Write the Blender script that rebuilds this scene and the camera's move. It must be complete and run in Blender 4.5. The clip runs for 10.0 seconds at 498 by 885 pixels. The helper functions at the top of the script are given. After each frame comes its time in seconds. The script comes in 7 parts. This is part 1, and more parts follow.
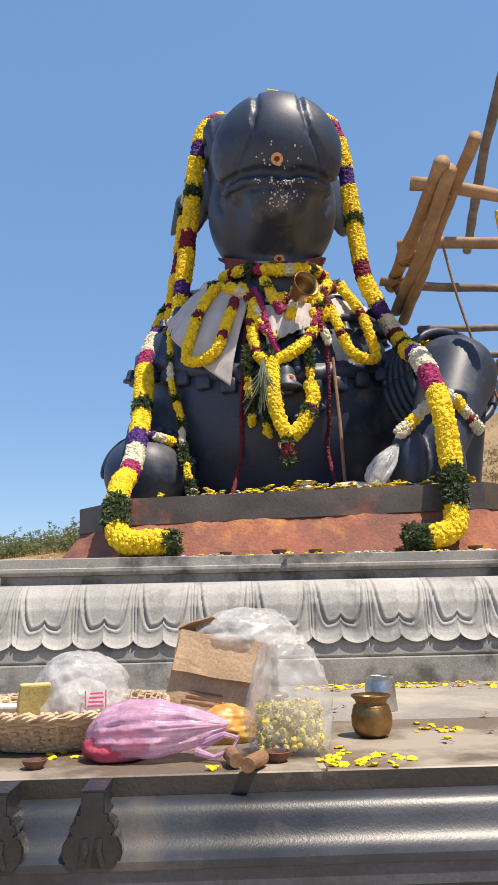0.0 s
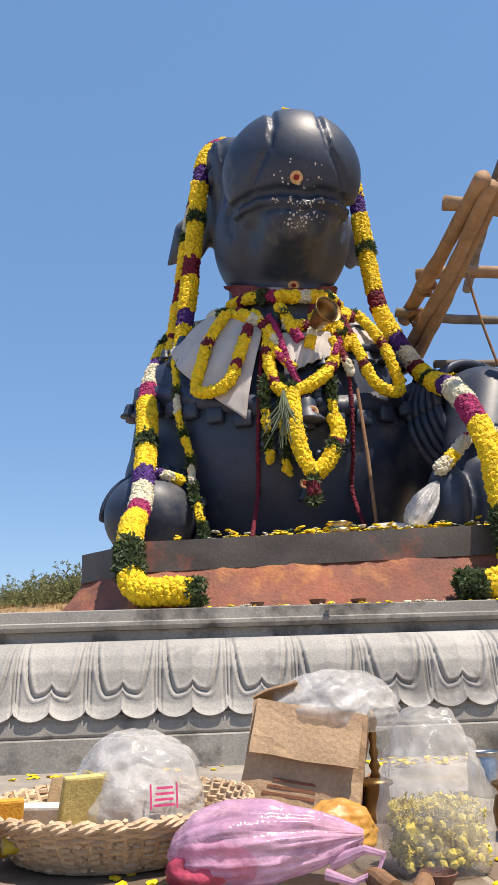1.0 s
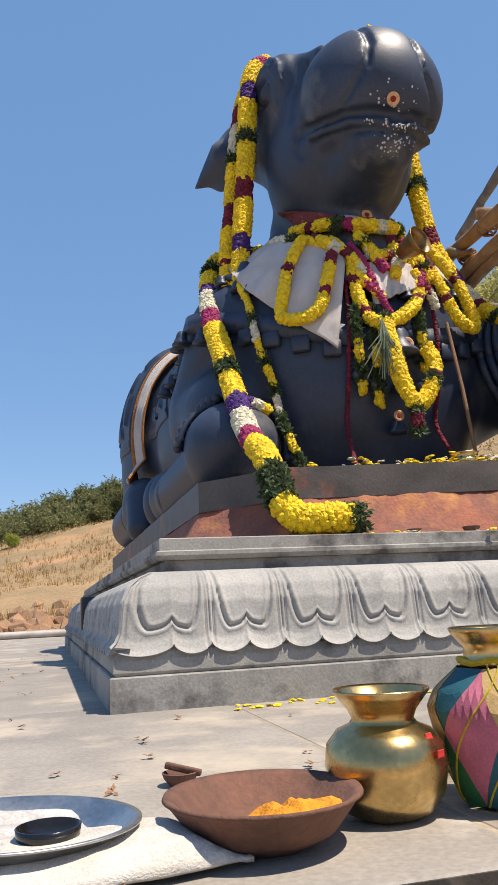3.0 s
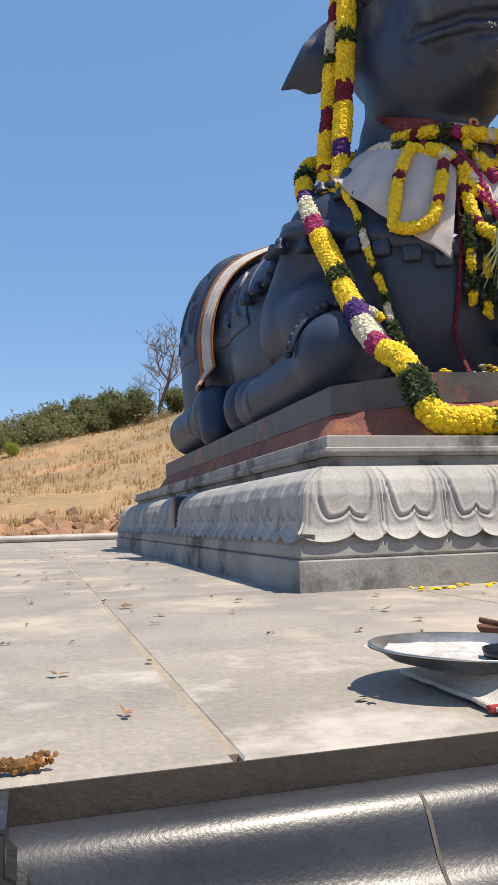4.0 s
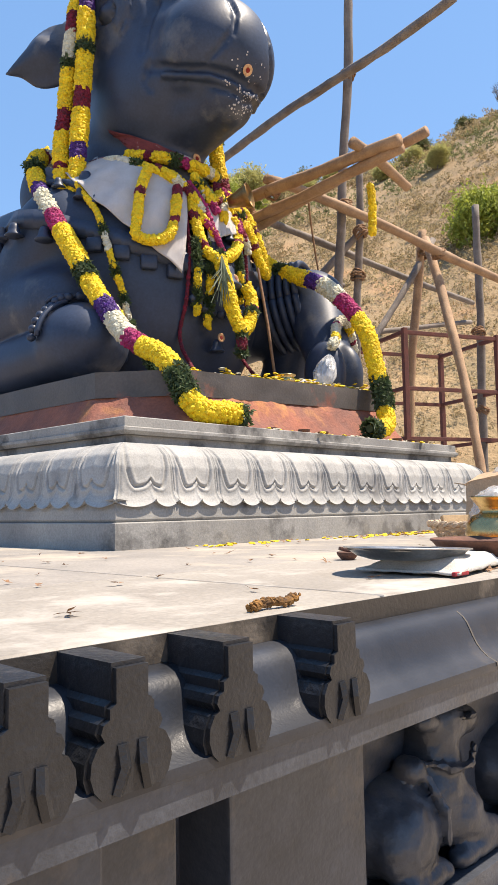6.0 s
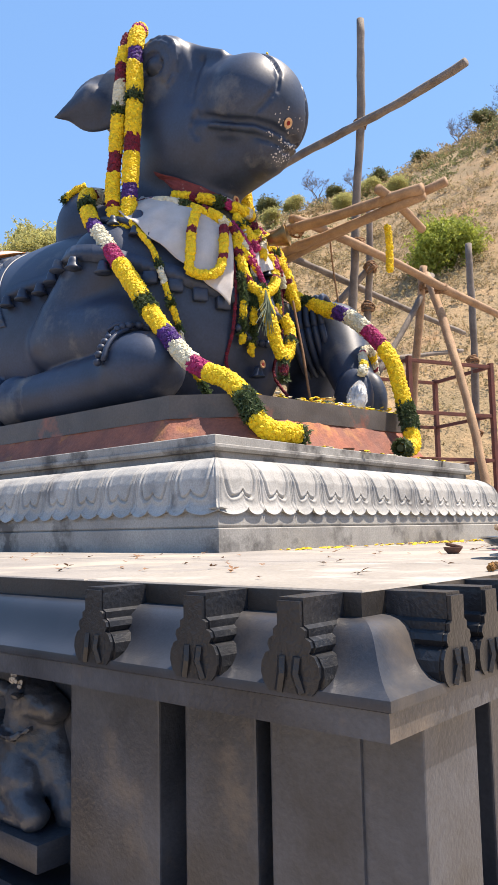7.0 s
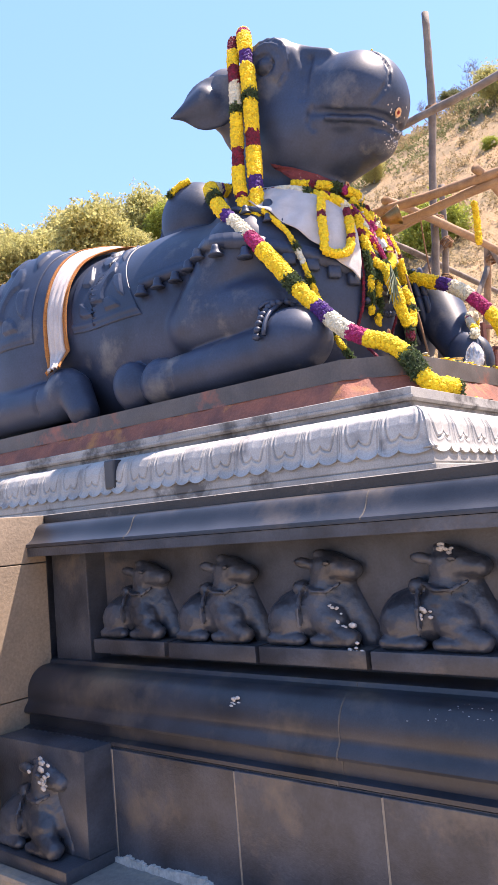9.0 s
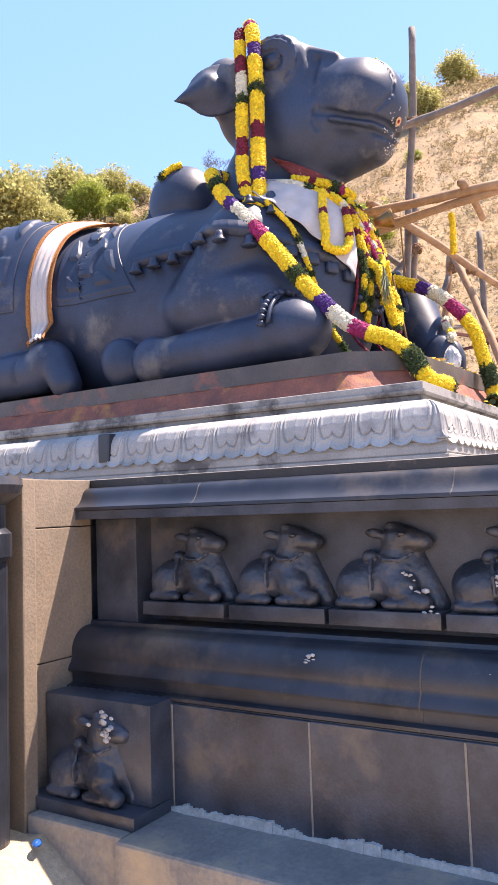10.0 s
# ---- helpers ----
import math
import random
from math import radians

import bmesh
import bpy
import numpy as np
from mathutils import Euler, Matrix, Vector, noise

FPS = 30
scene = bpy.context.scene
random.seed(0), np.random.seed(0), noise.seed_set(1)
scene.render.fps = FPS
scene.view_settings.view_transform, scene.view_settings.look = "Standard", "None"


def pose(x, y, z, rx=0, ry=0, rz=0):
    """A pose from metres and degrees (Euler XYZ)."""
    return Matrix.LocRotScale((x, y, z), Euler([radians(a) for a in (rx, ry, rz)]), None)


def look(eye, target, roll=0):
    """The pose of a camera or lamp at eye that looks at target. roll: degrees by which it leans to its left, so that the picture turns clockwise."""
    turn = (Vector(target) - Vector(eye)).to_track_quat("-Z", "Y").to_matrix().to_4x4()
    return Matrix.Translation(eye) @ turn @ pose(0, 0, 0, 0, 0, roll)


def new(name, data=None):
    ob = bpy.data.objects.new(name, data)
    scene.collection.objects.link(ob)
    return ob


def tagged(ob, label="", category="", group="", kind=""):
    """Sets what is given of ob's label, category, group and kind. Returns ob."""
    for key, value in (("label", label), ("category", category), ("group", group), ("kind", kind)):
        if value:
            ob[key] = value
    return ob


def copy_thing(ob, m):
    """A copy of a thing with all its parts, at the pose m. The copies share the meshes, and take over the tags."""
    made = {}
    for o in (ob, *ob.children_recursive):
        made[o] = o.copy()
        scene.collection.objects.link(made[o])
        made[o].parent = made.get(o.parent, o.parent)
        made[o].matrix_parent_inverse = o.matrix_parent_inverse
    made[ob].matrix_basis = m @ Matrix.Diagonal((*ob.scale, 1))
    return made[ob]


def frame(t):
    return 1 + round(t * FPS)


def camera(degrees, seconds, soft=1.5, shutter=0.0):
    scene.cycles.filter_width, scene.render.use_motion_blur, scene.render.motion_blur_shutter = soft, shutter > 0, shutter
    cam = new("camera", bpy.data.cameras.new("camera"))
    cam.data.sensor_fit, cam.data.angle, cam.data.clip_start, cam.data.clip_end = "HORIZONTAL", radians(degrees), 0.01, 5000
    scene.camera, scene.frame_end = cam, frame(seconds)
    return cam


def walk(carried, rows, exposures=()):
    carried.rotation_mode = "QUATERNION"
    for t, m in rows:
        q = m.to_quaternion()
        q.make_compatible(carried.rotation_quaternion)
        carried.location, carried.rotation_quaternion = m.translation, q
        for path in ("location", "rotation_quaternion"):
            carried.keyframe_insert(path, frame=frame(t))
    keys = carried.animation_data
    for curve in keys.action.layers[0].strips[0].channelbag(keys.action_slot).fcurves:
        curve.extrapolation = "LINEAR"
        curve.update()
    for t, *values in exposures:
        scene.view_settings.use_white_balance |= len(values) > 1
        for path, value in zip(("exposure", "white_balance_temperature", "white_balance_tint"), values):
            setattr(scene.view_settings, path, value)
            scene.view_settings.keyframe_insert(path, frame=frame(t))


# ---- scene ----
cam = camera(35.8, 10.0, soft=1.1)
PATH = [
    (0, (-0.124, 0.096, 0.291), (-0.057, 2.051, 0.707), -1.3),
    (0.5, (-0.223, 0.34, 0.31), (-0.167, 2.276, 0.809), -1.1),
    (1, (-0.38, 0.48, 0.313), (-0.211, 2.397, 0.856), -1.9),
    (1.5, (-0.624, 0.587, 0.3), (-0.44, 2.51, 0.818), -1.5),
    (2, (-0.879, 0.691, 0.293), (-0.654, 2.625, 0.753), -1.3),
    (2.2, (-0.996, 0.714, 0.308), (-0.646, 2.63, 0.763), -0.4),
    (3.3, (-1.543, 0.852, 0.251), (-1.019, 2.743, 0.642), -2.6),
    (3.5, (-1.67, 0.874, 0.243), (-1.139, 2.769, 0.597), -2.1),
    (4, (-1.975, 0.846, 0.223), (-1.438, 2.762, 0.423), -1.7),
    (4.5, (-2.166, 0.929, 0.19), (-1.43, 2.783, 0.333), -1.1),
    (5, (-2.337, 0.973, 0.168), (-1.467, 2.772, 0.26), -0.0),
    (5.5, (-2.549, 0.903, 0.137), (-1.319, 2.476, 0.246), -0.1),
    (5.7, (-2.632, 0.873, 0.142), (-1.283, 2.345, 0.267), -0.7),
    (6.8, (-3.313, 0.981, 0.093), (-1.813, 2.283, 0.323), -1.2),
    (7, (-3.416, 1.008, 0.082), (-1.905, 2.299, 0.31), -1.1),
    (7.5, (-3.622, 1.184, 0.016), (-2.105, 2.463, 0.26), -1.4),
    (8, (-3.891, 1.273, -0.059), (-2.375, 2.555, 0.181), -1.8),
    (8.5, (-4.204, 1.375, -0.061), (-2.741, 2.721, 0.162), -1.8),
    (9, (-4.449, 1.509, -0.102), (-2.903, 2.761, 0.104), -4.9),
    (9.5, (-4.743, 1.684, -0.122), (-3.139, 2.864, 0.07), -4.0),
    (10, (-4.924, 1.908, -0.141), (-3.228, 2.955, 0.029), -2.0),
]
EXPOSURES = [(0, 0.66, 6850, 12), (2.2, 0.58, 6800, 12), (4.0, 0.59, 6750, 11), (5.7, 1.0, 6900, 12), (7.0, 1.14, 6800, 13), (8.0, 1.60, 6800, 23), (10, 1.73, 6850, 24)]
walk(cam, [(t, look(eye, target, roll)) for t, eye, target, roll in PATH], EXPOSURES)

# ---------------------------------------------------------------- world and sun
world = bpy.data.worlds.new("sky")
scene.world = world
world.use_nodes = True
wn = world.node_tree
sky = wn.nodes.new("ShaderNodeTexSky")
sky.sky_type = "NISHITA"
sky.sun_disc = False
SUN = Vector((0.31, -0.27, 0.91)).normalized()
sky.sun_elevation = math.asin(SUN.z)
sky.sun_rotation = math.atan2(SUN.x, SUN.y)
sky.altitude, sky.air_density, sky.dust_density, sky.ozone_density = 900, 1.1, 0.3, 1.2
wn.nodes["Background"].inputs["Strength"].default_value = 0.125
even = wn.nodes.new("ShaderNodeMix")
even.data_type = "RGBA"
even.inputs["Factor"].default_value = 0.6
even_in = [s for s in even.inputs if s.type == "RGBA"]
even_in[1].default_value = (0.76, 1.82, 3.75, 1)
wn.links.new(sky.outputs[0], even_in[0])
wn.links.new([s for s in even.outputs if s.type == "RGBA"][0], wn.nodes["Background"].inputs["Color"])
lamp = bpy.data.lights.new("sun", "SUN")
lamp.energy, lamp.angle, lamp.color = 4.6, radians(0.53), (1.0, 0.91, 0.78)
sun_ob = new("sun", lamp)
sun_ob.matrix_world = look(SUN * 60, (0, 0, 0))


# ---------------------------------------------------------------- materials
def material(name, base, rough=0.7, metal=0.0, second=None, scale=6.0, fine=90.0, bump=0.25, depth=0.01, mix=0.5,
             per_object=0.0, per_island=0.0, stains=None, stain_scale=1.6, stain_at=(0.52, 0.66), coat=0.0, spec=0.5, detail=6.0):
    """A surface with a broad and a fine variation, optional stains, and relief."""
    m = bpy.data.materials.new(name)
    m.use_nodes = True
    t = m.node_tree
    b = t.nodes["Principled BSDF"]
    co = t.nodes.new("ShaderNodeTexCoord")

    where = co.outputs["Object"]
    if per_object:
        # every piece is cut from another spot of the stone
        own = t.nodes.new("ShaderNodeObjectInfo")
        shift = t.nodes.new("ShaderNodeVectorMath")
        shift.operation = "MULTIPLY_ADD"
        t.links.new(own.outputs["Random"], shift.inputs[0])
        shift.inputs[1].default_value = (37.0, 53.0, 71.0)
        t.links.new(where, shift.inputs[2])
        where = shift.outputs["Vector"]

    def tex(s, d=detail, r=0.6):
        n = t.nodes.new("ShaderNodeTexNoise")
        n.inputs["Scale"].default_value, n.inputs["Detail"].default_value, n.inputs["Roughness"].default_value = s, d, r
        t.links.new(where, n.inputs["Vector"])
        return n

    def ramp(src, lo, hi):
        n = t.nodes.new("ShaderNodeMapRange")
        n.inputs["From Min"].default_value, n.inputs["From Max"].default_value = lo, hi
        t.links.new(src, n.inputs["Value"])
        return n.outputs["Result"]

    def blend(fac, a, c, kind="MIX"):
        n = t.nodes.new("ShaderNodeMix")
        n.data_type, n.blend_type = "RGBA", kind
        if isinstance(fac, float):
            n.inputs["Factor"].default_value = fac
        else:
            t.links.new(fac, n.inputs["Factor"])
        for key, v in (("A", a), ("B", c)):
            socket = [s for s in n.inputs if s.name == key and s.type == "RGBA"][0]
            if isinstance(v, tuple):
                socket.default_value = (*v[:3], 1)
            else:
                t.links.new(v, socket)
        return [s for s in n.outputs if s.type == "RGBA"][0]

    second = second or tuple(c * 0.72 for c in base)
    broad, grain = tex(scale), tex(fine, 3.0)
    col = blend(ramp(broad.outputs["Fac"], 0.5 - mix * 0.3, 0.5 + mix * 0.3), second, base)
    col = blend(ramp(grain.outputs["Fac"], 0.3, 0.75), blend(1.0, col, (0.72, 0.72, 0.72), "MULTIPLY"), col)
    if stains:
        spots = tex(stain_scale, 8.0, 0.65)
        col = blend(ramp(spots.outputs["Fac"], *stain_at), col, stains)
    if per_object or per_island:
        src = t.nodes.new("ShaderNodeObjectInfo" if per_object else "ShaderNodeNewGeometry")
        hsv = t.nodes.new("ShaderNodeHueSaturation")
        amount = per_object or per_island
        n = t.nodes.new("ShaderNodeMapRange")
        n.inputs["To Min"].default_value, n.inputs["To Max"].default_value = 1 - amount, 1 + amount
        t.links.new(src.outputs["Random" if per_object else "Random Per Island"], n.inputs["Value"])
        t.links.new(n.outputs["Result"], hsv.inputs["Value"])
        t.links.new(col, hsv.inputs["Color"])
        col = hsv.outputs["Color"]
    t.links.new(col, b.inputs["Base Color"])
    b.inputs["Metallic"].default_value = metal
    b.inputs["Coat Weight"].default_value = coat
    b.inputs["Coat Roughness"].default_value = 0.2
    b.inputs["Specular IOR Level"].default_value = spec
    n = t.nodes.new("ShaderNodeMapRange")
    n.inputs["To Min"].default_value, n.inputs["To Max"].default_value = max(rough - 0.12, 0.04), min(rough + 0.12, 1)
    t.links.new(broad.outputs["Fac"], n.inputs["Value"])
    t.links.new(n.outputs["Result"], b.inputs["Roughness"])
    if bump:
        add = t.nodes.new("ShaderNodeMath")
        add.operation = "MULTIPLY_ADD"
        add.inputs[1].default_value = 0.5
        t.links.new(grain.outputs["Fac"], add.inputs[0])
        t.links.new(broad.outputs["Fac"], add.inputs[2])
        bm_node = t.nodes.new("ShaderNodeBump")
        bm_node.inputs["Strength"].default_value, bm_node.inputs["Distance"].default_value = bump, depth
        t.links.new(add.outputs[0], bm_node.inputs["Height"])
        t.links.new(bm_node.outputs["Normal"], b.inputs["Normal"])
    return m


def film_plastic(name, colour, alpha, tint_rough=0.25):
    """Thin wrinkled plastic film: part clear, part glossy."""
    m = material(name, colour, tint_rough, bump=0.3, scale=14, fine=60, depth=0.02)
    t = m.node_tree
    b = t.nodes["Principled BSDF"]
    clear = t.nodes.new("ShaderNodeBsdfTransparent")
    mix = t.nodes.new("ShaderNodeMixShader")
    mix.inputs["Fac"].default_value = alpha
    t.links.new(clear.outputs[0], mix.inputs[1])
    t.links.new(b.outputs[0], mix.inputs[2])
    t.links.new(mix.outputs[0], t.nodes["Material Output"].inputs["Surface"])
    return m


M_STATUE = material("oiled black stone", (0.042, 0.060, 0.106), 0.47, second=(0.022, 0.031, 0.056), scale=2.2, fine=70, bump=0.12, depth=0.006, stains=(0.155, 0.15, 0.145), stain_scale=2.0, stain_at=(0.56, 0.74), spec=0.4)
M_BLACK = material("black granite", (0.040, 0.044, 0.056), 0.37, second=(0.018, 0.020, 0.026), scale=3.4, fine=220, bump=0.16, depth=0.004, stains=(0.13, 0.105, 0.08), stain_scale=2.6, stain_at=(0.55, 0.80), spec=0.5)
M_BLACKROUGH = material("dull black granite", (0.080, 0.089, 0.110), 0.36, second=(0.030, 0.034, 0.044), scale=5.0, fine=120, bump=0.35, depth=0.006, stains=(0.15, 0.12, 0.095), stain_scale=3.1, stain_at=(0.56, 0.72), per_object=0.06)
M_EDGE = material("stained dark edge stone", (0.050, 0.042, 0.036), 0.5, second=(0.026, 0.023, 0.021), scale=5, fine=120, bump=0.35, depth=0.006, stains=(0.17, 0.14, 0.11), stain_scale=4, stain_at=(0.56, 0.68))
M_GREY = material("pale grey granite", (0.45, 0.435, 0.41), 0.8, second=(0.33, 0.325, 0.31), scale=4.0, fine=140, bump=0.35, depth=0.006, stains=(0.19, 0.185, 0.18), stain_scale=3.4, stain_at=(0.54, 0.64), per_object=0.08)
M_GREYDARK = material("weathered grey granite", (0.40, 0.385, 0.355), 0.85, second=(0.27, 0.26, 0.245), scale=3.5, fine=120, bump=0.4, depth=0.006, stains=(0.09, 0.085, 0.08), stain_scale=2.8, stain_at=(0.50, 0.60))
M_FLOOR = material("worn grey stone slab", (0.345, 0.312, 0.275), 0.78, second=(0.255, 0.232, 0.208), scale=3.0, fine=110, bump=0.25, depth=0.004, stains=(0.40, 0.345, 0.275), stain_scale=2.6, stain_at=(0.5, 0.64), per_object=0.05)
M_JOINT = material("sandy mortar", (0.42, 0.35, 0.26), 0.95, second=(0.28, 0.24, 0.19), scale=5)
M_PEDDARK = material("dark oiled pedestal stone", (0.125, 0.105, 0.092), 0.5, second=(0.060, 0.052, 0.048), scale=2.5, fine=90, bump=0.25, stains=(0.27, 0.085, 0.05), stain_scale=2.1, stain_at=(0.58, 0.68))
M_RED = material("faded red painted stone", (0.36, 0.125, 0.075), 0.85, second=(0.19, 0.075, 0.055), scale=5, fine=70, bump=0.6, depth=0.015, stains=(0.48, 0.21, 0.06), stain_scale=3.0, stain_at=(0.54, 0.70))
M_YELLOW = material("yellow marigold", (0.90, 0.66, 0.012), 0.75, second=(0.84, 0.54, 0.006), scale=30, fine=240, bump=0.5, depth=0.006, per_island=0.22)
M_WHITEFL = material("cream blossom", (0.74, 0.70, 0.55), 0.8, second=(0.60, 0.56, 0.40), scale=30, fine=240, bump=0.5, depth=0.006, per_island=0.15)
M_MAGENTA = material("magenta blossom", (0.42, 0.022, 0.14), 0.8, second=(0.24, 0.008, 0.07), scale=30, fine=240, bump=0.5, depth=0.006, per_island=0.3)
M_MAROON = material("dark red rose petals", (0.22, 0.008, 0.03), 0.8, second=(0.10, 0.004, 0.015), scale=30, fine=240, bump=0.5, depth=0.006, per_island=0.3)
M_PURPLE = material("purple blossom", (0.085, 0.02, 0.22), 0.8, second=(0.04, 0.01, 0.11), scale=30, fine=240, bump=0.5, depth=0.006, per_island=0.3)
M_LEAF = material("dark green leaf", (0.10, 0.15, 0.055), 0.6, second=(0.055, 0.085, 0.035), scale=30, fine=200, bump=0.3, per_island=0.35)
M_CLOTH = material("white cotton", (0.62, 0.58, 0.56), 0.95, second=(0.52, 0.48, 0.46), scale=9, fine=300, bump=0.5, depth=0.01)
M_WOOD = material("peeled pole wood", (0.46, 0.29, 0.165), 0.8, second=(0.30, 0.18, 0.10), scale=9, fine=120, bump=0.5, depth=0.01, per_object=0.15)
M_WOODGREY = material("grey weathered pole", (0.30, 0.25, 0.21), 0.85, second=(0.17, 0.14, 0.12), scale=9, fine=120, bump=0.5, depth=0.01, per_object=0.15)
M_HILL = material("dry grass and red soil", (0.40, 0.265, 0.135), 0.95, second=(0.25, 0.18, 0.09), scale=0.5, fine=9, bump=0.8, depth=0.15, stains=(0.42, 0.23, 0.11), stain_scale=0.16, stain_at=(0.56, 0.70), detail=10)
M_BRACKET = material("polished black granite", (0.026, 0.028, 0.034), 0.36, second=(0.013, 0.014, 0.017), scale=9, fine=140, bump=0.45, depth=0.006, stains=(0.10, 0.09, 0.08), stain_scale=9, stain_at=(0.60, 0.78), spec=0.45)
M_TREE = material("tree leaves", (0.26, 0.27, 0.12), 0.7, second=(0.18, 0.19, 0.09), scale=2, fine=20, bump=0, per_island=0.4, spec=0.1)
M_BUSH = material("bright shrub leaves", (0.44, 0.48, 0.09), 0.7, second=(0.32, 0.38, 0.06), scale=2, fine=20, bump=0.2, per_island=0.35)
def lit_through(m, share=0.4):
    """Thin leaves let some of the light through."""
    t = m.node_tree
    b = t.nodes["Principled BSDF"]
    through_leaf = t.nodes.new("ShaderNodeBsdfTranslucent")
    t.links.new(b.inputs["Base Color"].links[0].from_socket, through_leaf.inputs["Color"])
    both = t.nodes.new("ShaderNodeMixShader")
    both.inputs["Fac"].default_value = share
    t.links.new(b.outputs[0], both.inputs[1])
    t.links.new(through_leaf.outputs[0], both.inputs[2])
    t.links.new(both.outputs[0], t.nodes["Material Output"].inputs["Surface"])


for leafy in (M_TREE, M_BUSH, M_LEAF):
    lit_through(leafy)
M_BARK = material("grey bark", (0.22, 0.19, 0.16), 0.9, scale=8)


# ---------------------------------------------------------------- mesh helpers
def part(name, bm, mat, parent=None, label="", smooth=False):
    me = bpy.data.meshes.new(name)
    bm.to_mesh(me)
    bm.free()
    return mesh_part(name, me, mat, parent, label, smooth)


def mesh_part(name, me, mat, parent=None, label="", smooth=False):
    if mat and not me.materials:
        me.materials.append(mat)
    if smooth:
        me.shade_smooth()
    ob = new(name, me)
    if parent:
        ob.parent = parent
    if label:
        tagged(ob, label)
    return ob


def thing(name, place=(0, 0, 0), label="", category="", group="", kind="", turn=0):
    ob = new(name)
    ob.empty_display_size = 0.05
    ob.matrix_basis = pose(*place, 0, 0, turn)
    return tagged(ob, label, category, group, kind)


def box(bm, lo, hi, bevel=0.0, segs=2, m=None):
    c = [(a + b) / 2 for a, b in zip(lo, hi)]
    s = [abs(b - a) for a, b in zip(lo, hi)]
    made = bmesh.ops.create_cube(bm, size=1.0, matrix=(m or Matrix()) @ Matrix.LocRotScale(c, None, s))
    if bevel:
        edges = list({e for v in made["verts"] for e in v.link_edges})
        bmesh.ops.bevel(bm, geom=edges, offset=bevel, segments=segs, affect="EDGES", profile=0.6)
    return bm


def lathe(bm, profile, n=40, centre=(0, 0, 0), wobble=0.0):
    rings = []
    for r, z in profile:
        ring = []
        for i in range(n):
            a = 2 * math.pi * i / n
            k = r * (1 + wobble * noise.noise((3 * math.cos(a), 3 * math.sin(a), z * 20)))
            ring.append(bm.verts.new((centre[0] + k * math.cos(a), centre[1] + k * math.sin(a), centre[2] + z)))
        rings.append(ring)
    for a, b in zip(rings, rings[1:]):
        for i in range(n):
            bm.faces.new((a[i], a[(i + 1) % n], b[(i + 1) % n], b[i]))
    if profile[0][0] > 1e-4:
        bm.faces.new(list(reversed(rings[0])))
    if profile[-1][0] > 1e-4:
        bm.faces.new(rings[-1])
    bmesh.ops.remove_doubles(bm, verts=bm.verts, dist=1e-5)
    return bm


def tube(bm, pts, radii, n=10, rough=0.0, seed=0.0):
    """A tube along points; radii one number or one for each point."""
    pts = [Vector(p) for p in pts]
    if not isinstance(radii, (list, tuple)):
        radii = [radii] * len(pts)
    rings = []
    up = Vector((0, 0, 1)) if abs((pts[-1] - pts[0]).normalized().z) < 0.9 else Vector((1, 0, 0))
    for i, p in enumerate(pts):
        d = (pts[min(i + 1, len(pts) - 1)] - pts[max(i - 1, 0)]).normalized()
        a = d.cross(up).normalized()
        b = d.cross(a).normalized()
        ring = []
        for k in range(n):
            w = 2 * math.pi * k / n
            q = p + (a * math.cos(w) + b * math.sin(w)) * radii[i]
            if rough:
                q += (q - p) * rough * noise.noise(q * 18 + Vector((seed, 0, 0)))
            ring.append(bm.verts.new(q))
        rings.append(ring)
    for r, s in zip(rings, rings[1:]):
        for k in range(n):
            bm.faces.new((r[k], r[(k + 1) % n], s[(k + 1) % n], s[k]))
    bm.faces.new(list(reversed(rings[0])))
    bm.faces.new(rings[-1])
    bmesh.ops.recalc_face_normals(bm, faces=bm.faces)
    return bm


def curve_through(pts, step=0.02):
    """Catmull-Rom through the points, resampled at even steps."""
    p = [Vector(q) for q in pts]
    p = [2 * p[0] - p[1]] + p + [2 * p[-1] - p[-2]]
    fine = []
    for i in range(1, len(p) - 2):
        a, b, c, d = p[i - 1:i + 3]
        for k in range(24):
            u = k / 24
            fine.append(0.5 * (2 * b + (c - a) * u + (2 * a - 5 * b + 4 * c - d) * u * u + (3 * b - a - 3 * c + d) * u ** 3))
    fine.append(p[-2])
    out, gone = [fine[0]], 0.0
    for a, b in zip(fine, fine[1:]):
        seg = (b - a).length
        while gone + seg >= step and seg > 1e-9:
            a = a + (b - a) * ((step - gone) / seg)
            out.append(a.copy())
            seg = (b - a).length
            gone = 0.0
        gone += seg
    return out


def prism(bm, outline, z0, z1):
    """An upright block over an outline of (x, y), anticlockwise."""
    lo = [bm.verts.new((x, y, z0)) for x, y in outline]
    hi = [bm.verts.new((x, y, z1)) for x, y in outline]
    n = len(outline)
    for i in range(n):
        bm.faces.new((lo[i], lo[(i + 1) % n], hi[(i + 1) % n], hi[i]))
    bm.faces.new(hi)
    bm.faces.new(list(reversed(lo)))
    return bm


def courses(bm, rects):
    """A moulding: closed rings over rectangles (x0, y0, x1, y1, z), from below upwards."""
    rings = [[bm.verts.new((x, y, z)) for x, y in ((x0, y0), (x1, y0), (x1, y1), (x0, y1))] for x0, y0, x1, y1, z in rects]
    for a, b in zip(rings, rings[1:]):
        for i in range(4):
            bm.faces.new((a[i], a[(i + 1) % 4], b[(i + 1) % 4], b[i]))
    bm.faces.new(rings[-1])
    bm.faces.new(list(reversed(rings[0])))
    return bm


